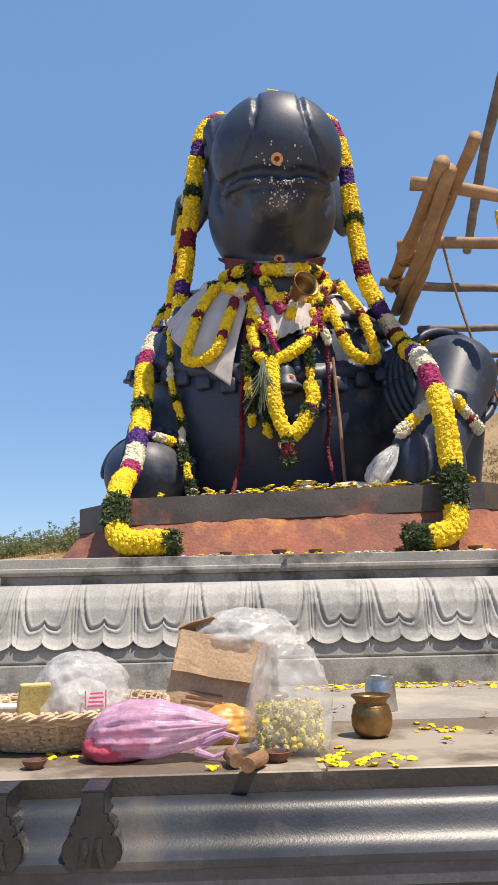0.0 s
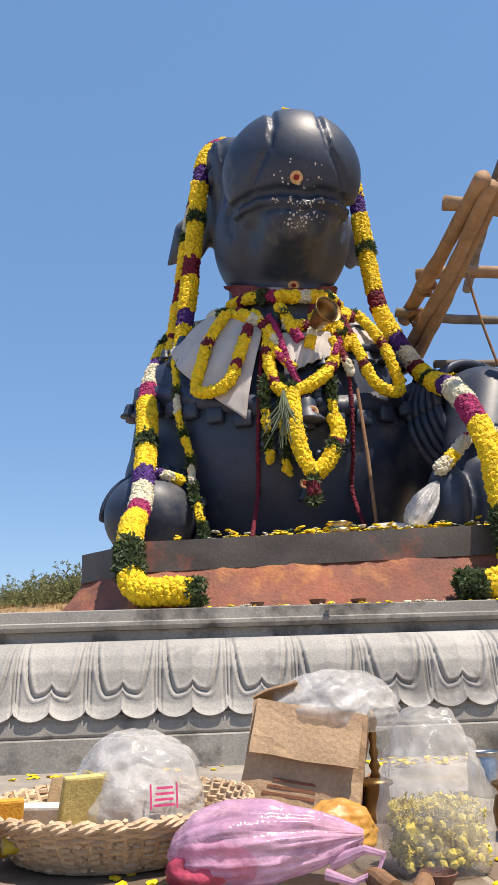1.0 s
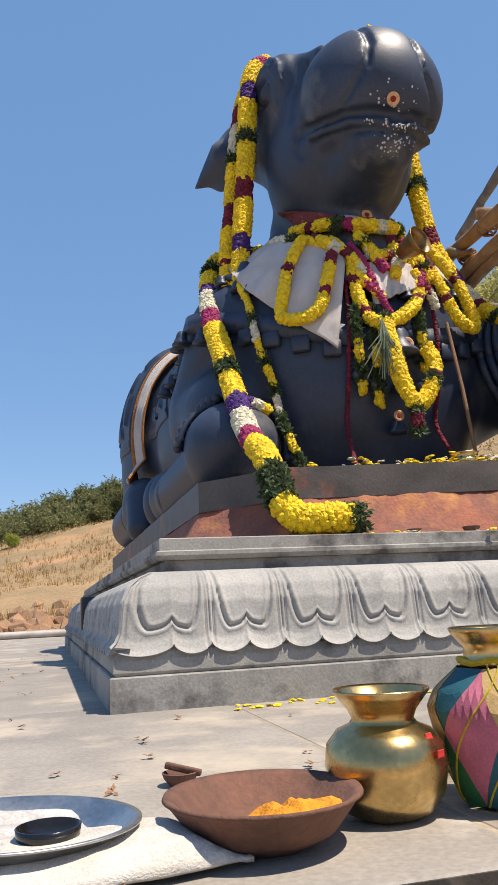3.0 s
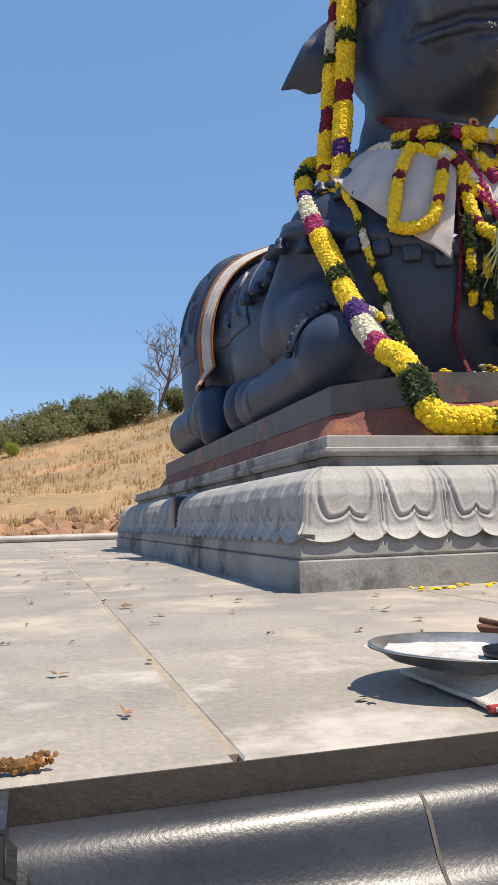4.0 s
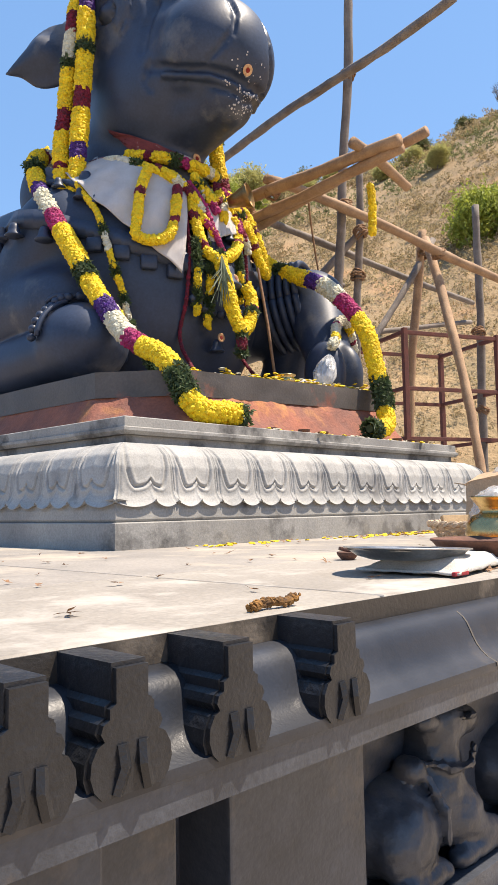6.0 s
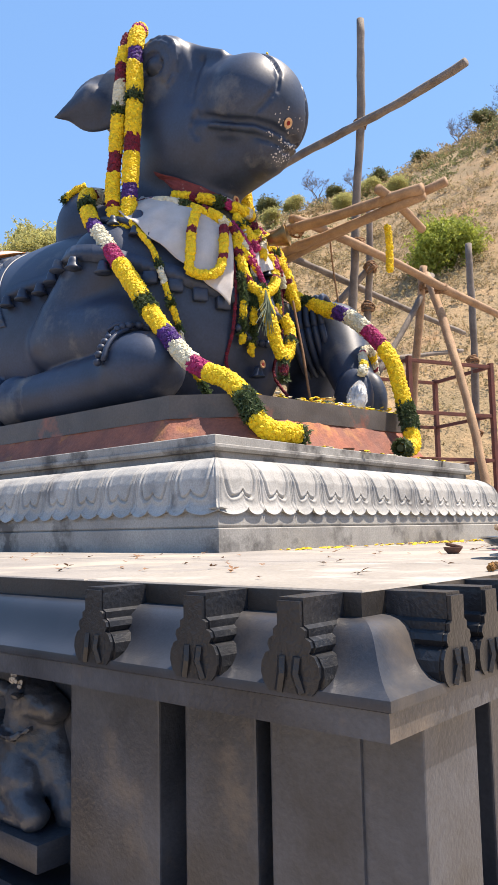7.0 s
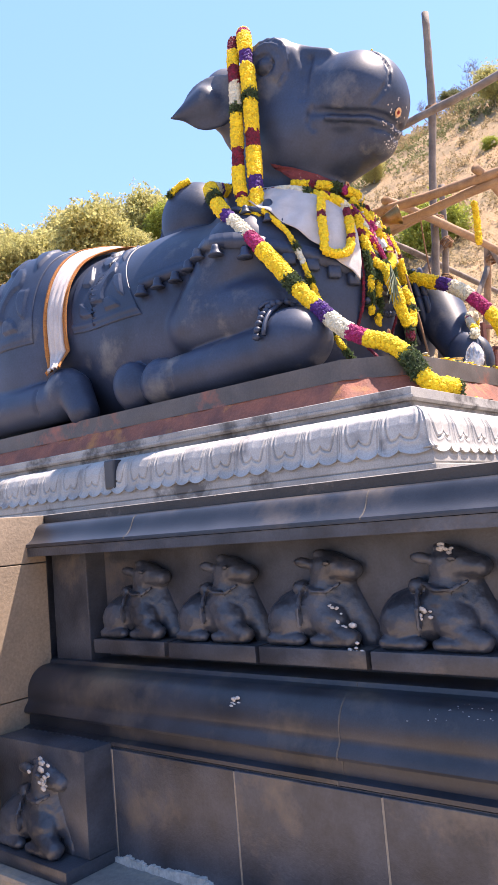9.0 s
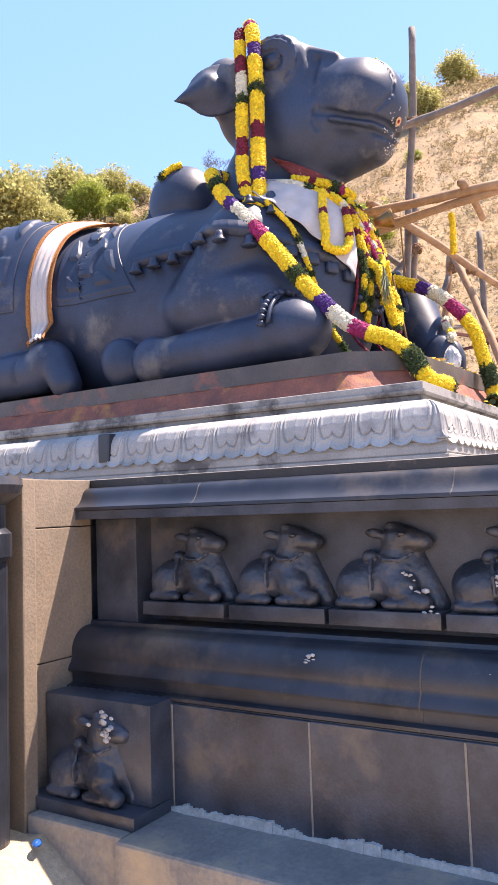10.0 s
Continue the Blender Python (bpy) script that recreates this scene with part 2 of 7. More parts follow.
def sheet(name, fn, nu, nv, mat, thick=0.0, parent=None, label="", smooth=True):
    """A surface fn(u, v) over the unit square, given thickness."""
    bm = bmesh.new()
    g = [[bm.verts.new(fn(i / nu, j / nv)) for j in range(nv + 1)] for i in range(nu + 1)]
    for i in range(nu):
        for j in range(nv):
            bm.faces.new((g[i][j], g[i + 1][j], g[i + 1][j + 1], g[i][j + 1]))
    bm.normal_update()
    if thick:
        bmesh.ops.solidify(bm, geom=bm.faces[:], thickness=thick)
    return part(name, bm, mat, parent, label, smooth)


# ---------------------------------------------------------------- solid shapes blended into one skin
class Clay:
    """A field of rounded shapes that flow into one another, and the skin round it."""

    def __init__(self, lo, hi, cell):
        self.lo, self.cell = np.array(lo, float), cell
        self.n = np.ceil((np.array(hi, float) - self.lo) / cell).astype(int) + 1
        self.f = np.full(self.n, 0.6, np.float32)

    def window(self, lo, hi):
        a = np.clip(np.floor((np.array(lo) - self.lo) / self.cell).astype(int), 0, self.n - 1)
        b = np.clip(np.ceil((np.array(hi) - self.lo) / self.cell).astype(int) + 1, 1, self.n)
        s = tuple(slice(i, max(j, i + 1)) for i, j in zip(a, b))
        g = [(self.lo[k] + self.cell * np.arange(s[k].start, s[k].stop)).astype(np.float32) for k in range(3)]
        return s, g[0][:, None, None], g[1][None, :, None], g[2][None, None, :]

    def put(self, s, d, k, cut):
        a = self.f[s]
        if cut:
            h = np.clip(0.5 - 0.5 * (a + d) / k, 0, 1)
            self.f[s] = a * (1 - h) - d * h + k * h * (1 - h)
        else:
            h = np.clip(0.5 + 0.5 * (a - d) / k, 0, 1)
            self.f[s] = a * (1 - h) + d * h - k * h * (1 - h)

    def ball(self, c, r, k=0.08, turn=(0, 0, 0), cut=False):
        big = max(r) + k + 3 * self.cell
        s, x, y, z = self.window([v - big for v in c], [v + big for v in c])
        x, y, z = x - c[0], y - c[1], z - c[2]
        if any(turn):
            m = np.array(Euler([radians(a) for a in turn]).to_matrix().transposed())
            x, y, z = (m[i, 0] * x + m[i, 1] * y + m[i, 2] * z for i in range(3))
        k0 = np.sqrt((x / r[0]) ** 2 + (y / r[1]) ** 2 + (z / r[2]) ** 2)
        k1 = np.sqrt((x / r[0] ** 2) ** 2 + (y / r[1] ** 2) ** 2 + (z / r[2] ** 2) ** 2) + 1e-6
        self.put(s, k0 * (k0 - 1) / k1, k, cut)

    def limb(self, a, b, ra, rb, k=0.08, cut=False):
        big = max(ra, rb) + k + 3 * self.cell
        s, x, y, z = self.window([min(p, q) - big for p, q in zip(a, b)], [max(p, q) + big for p, q in zip(a, b)])
        d = [q - p for p, q in zip(a, b)]
        ll = sum(v * v for v in d)
        h = np.clip(((x - a[0]) * d[0] + (y - a[1]) * d[1] + (z - a[2]) * d[2]) / ll, 0, 1)
        dist = np.sqrt((x - a[0] - h * d[0]) ** 2 + (y - a[1] - h * d[1]) ** 2 + (z - a[2] - h * d[2]) ** 2)
        self.put(s, dist - (ra + (rb - ra) * h), k, cut)

    def path(self, pts, r, k=0.02, cut=False):
        for a, b in zip(pts, pts[1:]):
            self.limb(a, b, r, r, k, cut)

    def floor(self, z):
        i = int((z - self.lo[2]) / self.cell)
        self.f[:, :, :max(i, 1)] = np.maximum(self.f[:, :, :max(i, 1)], 0.02)

    def skin(self):
        f, n = self.f, self.n
        neg = f < 0
        count = np.zeros(n - 1, np.int8)
        corners = [(i, j, k) for i in (0, 1) for j in (0, 1) for k in (0, 1)]
        for i, j, k in corners:
            count += neg[i:n[0] - 1 + i, j:n[1] - 1 + j, k:n[2] - 1 + k]
        cells = np.argwhere((count > 0) & (count < 8))
        index = np.full(n - 1, -1, np.int32)
        index[tuple(cells.T)] = np.arange(len(cells))
        val = {c: f[tuple((cells + c).T)] for c in corners}
        total, hits = np.zeros((len(cells), 3)), np.zeros(len(cells))
        for a in corners:
            for axis in range(3):
                if a[axis]:
                    continue
                b = tuple(v + (i == axis) for i, v in enumerate(a))
                cross = (val[a] < 0) != (val[b] < 0)
                u = np.where(cross, val[a] / np.where(cross, val[a] - val[b], 1), 0)
                p = np.tile(np.array(a, float), (len(cells), 1))
                p[:, axis] += u
                total[cross] += p[cross]
                hits += cross
        verts = self.lo + self.cell * (cells + total / hits[:, None])
        faces = []
        for axis in range(3):
            o1, o2 = (axis + 1) % 3, (axis + 2) % 3
            step = [0, 0, 0]
            step[axis] = 1
            a = neg[tuple(slice(0, n[i] - step[i]) for i in range(3))]
            b = neg[tuple(slice(step[i], n[i]) for i in range(3))]
            e = np.argwhere(a != b)
            e = e[(e[:, o1] > 0) & (e[:, o2] > 0) & (e[:, o1] < n[o1] - 1) & (e[:, o2] < n[o2] - 1)]
            inside = a[tuple(e.T)]
            quad = []
            for s1, s2 in ((1, 1), (0, 1), (0, 0), (1, 0)):
                q = e.copy()
                q[:, o1] -= s1
                q[:, o2] -= s2
                quad.append(index[tuple(q.T)])
            quad = np.stack(quad, 1)
            quad[~inside] = quad[~inside][:, ::-1]
            faces.append(quad)
        return verts, np.concatenate(faces)

    def mesh(self, name):
        verts, faces = self.skin()
        me = bpy.data.meshes.new(name)
        me.from_pydata(verts.tolist(), [], faces.tolist())
        me.update()
        return me

# ---------------------------------------------------------------- ground and hill
AXIS = 0.2


def ridge(az):
    """How steeply the hill's crest stands over the terrace, by the way one looks (degrees right of straight ahead)."""
    return float(np.interp(az, [-180, -60, -25, -8, 8, 25, 31, 38, 46, 56, 67, 76, 100, 140, 180], [1.5, 1.5, 3.0, 5.2, 8.6, 14.5, 17.3, 20.3, 22.2, 24.0, 28, 30, 25, 8, 1.5]))


def ground_height(x, y):
    dx, dy = x + 1.5, y - 2.0
    r, az = math.hypot(dx, dy), math.degrees(math.atan2(dx, dy))
    start, crest = 13.0, 62.0
    u = min(max((r - start) / (crest - start), 0), 1)
    top = math.tan(radians(ridge(az))) * crest
    z = top * (0.75 * u + 0.25 * u * u * (3 - 2 * u))
    z += u * (2.2 * noise.noise((x * 0.06, y * 0.06, 3)) + 0.6 * noise.noise((x * 0.3, y * 0.3, 7)))
    if r > crest:
        z -= (r - crest) * 0.12 if az > -20 else 0.0
        z = max(z, -1.5)
    # the lower yard before and beside the terrace
    low = 1.0 - min(max((y - 9.5) / 3.0, 0), 1)
    return z - (1.52 * low + 0.08 * (1 - low)) * (1 - u) + 0.03 * noise.noise((x * 0.8, y * 0.8, 1))


def build_ground():
    bm = bmesh.new()
    radii = [0.0] + [2.5 * 1.085 ** i for i in range(76)]
    n = 144
    rings = []
    for r in radii:
        ring = []
        for i in range(n if r else 1):
            a = 2 * math.pi * i / n
            x, y = -1.5 + r * math.sin(a), 2.0 + r * math.cos(a)
            ring.append(bm.verts.new((x, y, ground_height(x, y))))
        rings.append(ring)
    for i in range(n):
        bm.faces.new((rings[0][0], rings[1][(i + 1) % n], rings[1][i]))
    for a, b in zip(rings[1:], rings[2:]):
        for i in range(n):
            bm.faces.new((a[i], a[(i + 1) % n], b[(i + 1) % n], b[i]))
    bmesh.ops.recalc_face_normals(bm, faces=bm.faces)
    ob = part("ground", bm, M_HILL, smooth=True)
    tagged(ob, "dry grassy hillside with patches of red soil", "ground", kind="structure")
    return ob


build_ground()

# ---------------------------------------------------------------- terrace
FRONT, SIDE, BUMP = 1.575, -2.53, 4.17
terrace = thing("terrace", (0, 0, 0), "black granite terrace with moulded sides under the statue", "terrace", kind="structure")
bm = bmesh.new()
prism(bm, [(SIDE + 0.11, FRONT + 0.11), (7.5, FRONT + 0.11), (7.5, 13.0), (-5.2, 13.0), (-5.2, BUMP + 0.05), (SIDE + 0.11, BUMP + 0.05)], -1.6, -0.035)
part("core", bm, M_BLACKROUGH, terrace)


def moulding_run(name, profile, p0, p1, out, mat, parent=terrace, back=0.25, mitre=False):
    """A moulded course from p0 to p1; profile of (outward, z) from top to bottom, closed behind; mitred at p0 on request."""
    bm = bmesh.new()
    p0, p1, out = Vector((*p0, 0)), Vector((*p1, 0)), Vector((*out, 0))
    away = (p0 - p1).normalized() if mitre else Vector()
    loop = profile + [(-back, profile[-1][1]), (-back, profile[0][1])]
    a = [bm.verts.new(p0 + (out + away) * d + Vector((0, 0, z))) for d, z in loop]
    b = [bm.verts.new(p1 + out * d + Vector((0, 0, z))) for d, z in loop]
    n = len(loop)
    for i in range(n):
        bm.faces.new((a[i], a[(i + 1) % n], b[(i + 1) % n], b[i]))
    bm.faces.new(a)
    bm.faces.new(list(reversed(b)))
    bmesh.ops.recalc_face_normals(bm, faces=bm.faces)
    ob = part(name, bm, mat, parent, smooth=True)
    ob.data.set_sharp_from_angle(angle=radians(34))
    return ob


def arc(c, r0, r1, a0, a1, n=9):
    return [(c[0] + r0 * math.cos(radians(a0 + (a1 - a0) * i / n)), c[1] + r1 * math.sin(radians(a0 + (a1 - a0) * i / n))) for i in range(n + 1)]


ROLL = [(0.0, -0.034), (0.016, -0.0355), (0.030, -0.040), (0.040, -0.047), (0.047, -0.056), (0.052, -0.066), (0.057, -0.077), (0.063, -0.088), (0.071, -0.098), (0.082, -0.107), (0.097, -0.114), (0.098, -0.120), (0.098, -0.127), (0.0, -0.128)]
LEDGE = [(0.092, -0.129), (0.092, -0.163), (0.0, -0.163)]
TORUS = [(-0.08, -0.575), (0.01, -0.577), (0.015, -0.59), (0.035, -0.592)] + arc((0.035, -0.69), 0.09, 0.098, 85, -10, 18) + [(0.130, -0.720), (0.142, -0.735), (0.146, -0.748), (0.142, -0.757), (0.122, -0.760), (0.122, -0.800), (0.152, -0.806), (0.152, -0.818), (0.0, -0.82)]
WALL = [(0.147, -0.822), (0.147, -1.6), (0.0, -1.6)]
for title, shape, stone in (("cornice", ROLL, M_BLACK), ("cornice_ledge", LEDGE, M_BLACKROUGH), ("base_moulding", TORUS, M_BLACK), ("lower_wall", WALL, M_BLACKROUGH)):
    moulding_run(title, shape, (SIDE, FRONT), (7.5, FRONT), (0, -1), stone, mitre=True)
    moulding_run(title, shape, (SIDE, FRONT), (SIDE, BUMP + 0.02), (-1, 0), stone, mitre=True)
EDGE = [(0.003, -0.0025), (0.003, -0.034), (0.0, -0.034)]
moulding_run("edge_stone", EDGE, (SIDE, FRONT), (7.5, FRONT), (0, -1), M_EDGE, mitre=True, back=0.0)
moulding_run("edge_stone", EDGE, (SIDE, FRONT), (SIDE, BUMP + 0.02), (-1, 0), M_EDGE, mitre=True, back=0.0)

# ---------------------------------------------------------------- plinth of pale granite
PX0, PX1, PY0, PY1 = -1.04, 1.44, 3.226, 8.25
plinth = thing("plinth", (0, 0, 0), "stepped pale grey granite plinth carved with lotus petals", "plinth", kind="structure")


def ring(d, z):
    return (PX0 - d, PY0 - d, PX1 + d, PY1 + d, z)


bm = courses(bmesh.new(), [ring(0.17, -0.02), ring(0.17, 0.092), ring(0.166, 0.096)])
part("base_course", bm, M_GREYDARK, plinth)
bm = courses(bmesh.new(), [ring(0.154, 0.097), ring(0.160, 0.106), ring(0.158, 0.138), ring(0.150, 0.160), ring(0.122, 0.190), ring(0.06, 0.37), ring(0.03, 0.385)])
part("under_course", bm, M_GREYDARK, plinth)
bm = courses(bmesh.new(), [ring(-0.02, 0.386), ring(-0.02, 0.425)])
part("recess_course", bm, M_GREYDARK, plinth)
bm = courses(bmesh.new(), [ring(0.0, 0.426), ring(0.012, 0.44), ring(0.012, 0.452), ring(0.0, 0.456), ring(0.0, 0.492), ring(-0.004, 0.495)])
part("top_slab", bm, M_GREYDARK, plinth)

# ---------------------------------------------------------------- pedestal under the statue
def ped_top(x):
    """The pedestal's upper face leans a little: lower towards the folded knee."""
    return 0.757 + 0.028 * (x + 0.8)


pedestal = thing("pedestal", (0, 0, 0.495), "dark stone pedestal with a faded red painted foot", "pedestal")
OUT = [(-0.53, 3.47), (1.02, 3.45), (1.28, 3.68), (1.28, 7.85), (-0.80, 7.85), (-0.80, 3.76)]
FOOT = [(-0.57, 3.36), (1.06, 3.34), (1.37, 3.60), (1.37, 7.95), (-0.89, 7.95), (-0.89, 3.68)]


def rough_block(rings, seed, chip):
    """A many-sided block through outline rings from below upwards, with broken, worn faces."""
    bm = bmesh.new()
    loops = []
    for outline, height in rings:
        loop = []
        for k, (x, y) in enumerate(outline):
            x1, y1 = outline[(k + 1) % len(outline)]
            n = {0: 52, 1: 12, 2: 40, 3: 20, 4: 120, 5: 14}[k]
            for q in range(n):
                p = Vector((x + (x1 - x) * q / n, y + (y1 - y) * q / n, 0))
                p.z = height(p.x)
                loop.append(p)
        loops.append(loop)
    layers = []
    for a, b in zip(loops, loops[1:]):
        for k in range(6):
            layers.append([p.lerp(q, k / 6) for p, q in zip(a, b)])
    layers.append(loops[-1])
    made = []
    for row, layer in enumerate(layers):
        made.append([])
        for p in layer:
            w = chip * (noise.noise(p * 7 + Vector((seed, 0, 0))) + 0.6 * noise.noise(p * 23 + Vector((0, seed, 0))) + 0.35 * noise.noise(p * 60))
            flat = Vector((p.x - AXIS, p.y - 5.6, 0)).normalized()
            made[-1].append(bm.verts.new(p + flat * w + Vector((0, 0, 0.35 * w if 0 < row < len(layers) - 1 else 0))))
    for a, b in zip(made, made[1:]):
        for k in range(len(a)):
            bm.faces.new((a[k], a[(k + 1) % len(a)], b[(k + 1) % len(a)], b[k]))
    bm.faces.new(made[-1])
    bm.faces.new(list(reversed(made[0])))
    return bm


foot = part("foot", rough_block([(FOOT, lambda x: 0.0), (OUT, lambda x: ped_top(x) - 0.495 - 0.112)], 3.0, 0.011), M_RED, pedestal, "faded red painted sloping foot", True)
foot.data.set_sharp_from_angle(angle=radians(40))
BAND = [(AXIS + (x - AXIS) * 1.008, 5.7 + (y - 5.7) * 1.004) for x, y in OUT]
band = part("top_band", rough_block([(BAND, lambda x: ped_top(x) - 0.495 - 0.118), (BAND, lambda x: ped_top(x) - 0.495)], 8.0, 0.004), M_PEDDARK, pedestal, "dark oiled stone band with red smears", True)
band.data.set_sharp_from_angle(angle=radians(40))


# ---------------------------------------------------------------- the bull
class BullClay(Clay):
    def slope(self, p):
        i = np.clip(((np.array(p) - self.lo) / self.cell), 1, self.n - 3)
        a, u = i.astype(int), i - i.astype(int)
        w = self.f[a[0]:a[0] + 2, a[1]:a[1] + 2, a[2]:a[2] + 2]
        value = 0.0
        g = [0.0, 0.0, 0.0]
        for x in (0, 1):
            for y in (0, 1):
                for z in (0, 1):
                    wx, wy, wz = (u[0] if x else 1 - u[0]), (u[1] if y else 1 - u[1]), (u[2] if z else 1 - u[2])
                    v = float(w[x, y, z])
                    value += v * wx * wy * wz
                    g[0] += v * (1 if x else -1) * wy * wz
                    g[1] += v * wx * (1 if y else -1) * wz
                    g[2] += v * wx * wy * (1 if z else -1)
        return value, Vector(g).normalized()

    def onto(self, p, off=0.0):
        """The place on the skin nearest to p, lifted by off."""
        p = Vector(p)
        for _ in range(14):
            v, g = self.slope(p)
            p = p - g * max(min(v - off, 0.12), -0.12) * 0.8
        return p


def shape_bull():
    c = BullClay((-1.25, 3.3, 0.70), (1.25, 8.05, 3.8), 0.016)
    for s in (-1, 1):
        c.ball((s * 0.55, 6.95, 1.60), (0.42, 0.74, 0.74), 0.13)
    c.ball((0, 4.62, 1.45), (0.73, 0.62, 0.85), 0.2)
    c.ball((0, 5.72, 1.42), (0.86, 1.5, 0.88), 0.25)
    c.ball((0, 6.85, 1.56), (0.88, 0.92, 0.90), 0.25)
    # round hump, with a crease under it
    c.ball((0, 5.62, 2.40), (0.29, 0.31, 0.34), 0.035)
    c.limb((0, 4.95, 1.72), (0, 4.86, 2.45), 0.60, 0.29, 0.07)
    c.ball((0, 4.60, 2.08), (0.29, 0.44, 0.46), 0.06)
    # head
    c.ball((0, 4.72, 3.02), (0.40, 0.48, 0.42), 0.12)
    c.ball((0, 4.48, 2.67), (0.395, 0.49, 0.41), 0.08)
    c.limb((0, 4.00, 2.80), (0, 4.54, 3.03), 0.285, 0.33, 0.09)
    c.ball((0, 3.98, 2.755), (0.365, 0.315, 0.330), 0.07)
    c.limb((0, 3.93, 2.48), (0, 4.45, 2.46), 0.175, 0.25, 0.04)
    for s in (-1, 1):
        c.ball((s * 0.27, 5.0, 3.12), (0.17, 0.20, 0.23), 0.07)
        # brow, eye and its lids
        c.ball((s * 0.29, 4.54, 3.19), (0.13, 0.22, 0.165), 0.08)
        c.ball((s * 0.395, 4.53, 3.13), (0.06, 0.095, 0.075), 0.02, cut=True)
        c.ball((s * 0.365, 4.53, 3.13), (0.055, 0.072, 0.056), 0.012)
        for rad, thick, lift in ((0.10, 0.013, 0.0), (0.14, 0.015, 0.003), (0.185, 0.016, 0.003)):
            ring_pts = []
            for i in range(15):
                a = radians(-60 + 240 * i / 14)
                ring_pts.append(c.onto((s * 0.37, 4.53 - rad * 1.15 * math.cos(a), 3.12 + rad * 0.95 * math.sin(a)), lift))
            c.path(ring_pts, thick, 0.014)
        # broad pointed ear
        c.ball((s * 0.485, 4.94, 2.99), (0.055, 0.24, 0.20), 0.05, turn=(-20, 0, s * -28))
        c.limb((s * 0.52, 4.99, 2.985), (s * 0.67, 5.20, 2.905), 0.125, 0.012, 0.05)
        # nostril fold running down to the lip
        fold = [c.onto(p) for p in ((s * 0.12, 4.02, 3.09), (s * 0.12, 3.86, 3.06), (s * 0.125, 3.74, 2.98), (s * 0.14, 3.65, 2.86), (s * 0.17, 3.64, 2.73), (s * 0.23, 3.70, 2.62), (s * 0.27, 3.78, 2.55))]
        c.path(fold, 0.017, 0.006, cut=True)
        # wide mouth: a deep slot under the upper lip that droops at its corner
        lip = [c.onto(p) for p in ((0, 3.70, 2.50), (s * 0.13, 3.71, 2.50), (s * 0.24, 3.80, 2.51), (s * 0.31, 3.95, 2.55), (s * 0.345, 4.12, 2.625), (s * 0.36, 4.20, 2.67))]
        c.path(lip, 0.030, 0.008, cut=True)
        low = [c.onto((p[0] * 0.98, p[1] + 0.01, p[2] - 0.085), 0.0) for p in lip[:-1]]
        c.path(low, 0.011, 0.008, cut=True)
        c.path([c.onto((p[0], p[1], p[2] - 0.045), 0.004) for p in lip[:-1]], 0.018, 0.01)
        crease = [c.onto(p) for p in ((s * 0.36, 4.20, 2.67), (s * 0.365, 4.22, 2.60), (s * 0.35, 4.19, 2.53))]
        c.path(crease, 0.018, 0.012, cut=True)
        muzzle_edge = [c.onto(p) for p in ((s * 0.24, 4.22, 3.12), (s * 0.33, 4.24, 2.98), (s * 0.35, 4.25, 2.80))]
        c.path(muzzle_edge, 0.018, 0.05, cut=True)
        c.limb((s * 0.19, 4.46, 3.29), (s * 0.20, 4.10, 3.10), 0.05, 0.035, 0.06)
    # folded foreleg, viewer's left
    c.limb((-0.52, 4.72, 1.72), (-0.66, 4.95, 1.40), 0.32, 0.25, 0.05)
    c.ball((-0.67, 4.92, 1.30), (0.255, 0.42, 0.25), 0.04)
    c.ball((-0.66, 4.62, 1.27), (0.24, 0.34, 0.23), 0.06)
    c.ball((-0.745, 4.24, 1.00), (0.225, 0.26, 0.215), 0.05)
    c.limb((-0.76, 4.3, 0.97), (-0.83, 5.34, 0.92), 0.175, 0.155, 0.025)
    c.ball((-0.835, 5.32, 0.93), (0.165, 0.15, 0.175), 0.012)
    c.ball((-0.85, 5.60, 0.94), (0.15, 0.165, 0.20), 0.008, turn=(-25, 0, 0))
    c.path([c.onto((-1.0, 5.13, z)) for z in (1.06, 0.98, 0.9, 0.82)], 0.012, 0.01, cut=True)
    # raised foreleg, viewer's right
    c.limb((0.60, 4.95, 1.35), (0.92, 4.10, 1.48), 0.33, 0.23, 0.10)
    c.limb((0.93, 4.04, 1.48), (0.70, 3.74, 0.98), 0.21, 0.13, 0.04)
    c.limb((0.96, 4.22, 1.3), (0.95, 4.42, 0.82), 0.17, 0.17, 0.06)
    for dx in (-0.085, 0.085):
        c.ball((0.645 + dx, 3.68, 0.92), (0.095, 0.14, 0.20), 0.012)
    # hind legs: thigh, shank lying forward, bent foot
    for s in (-1, 1):
        c.ball((s * 0.72, 6.95, 1.30), (0.27, 0.52, 0.52), 0.06)
        c.limb((s * 0.86, 7.35, 0.98), (s * 0.88, 6.42, 0.98), 0.19, 0.17, 0.025)
        c.ball((s * 0.90, 6.32, 1.03), (0.16, 0.19, 0.19), 0.02)
        c.limb((s * 0.90, 6.24, 1.03), (s * 0.93, 6.10, 0.84), 0.145, 0.12, 0.015)
        c.path([c.onto((s * 1.08, 6.55, z)) for z in (1.12, 1.02, 0.92, 0.84)], 0.014, 0.012, cut=True)
    c.floor(0.735)
    return c


CLAY = shape_bull()


def on_bull(x, y, z, off=0.0):
    """A place on the bull's skin, in the world, from a place near it."""
    p = CLAY.onto((x - AXIS, y, z), off)
    return Vector((p.x + AXIS, p.y, p.z))


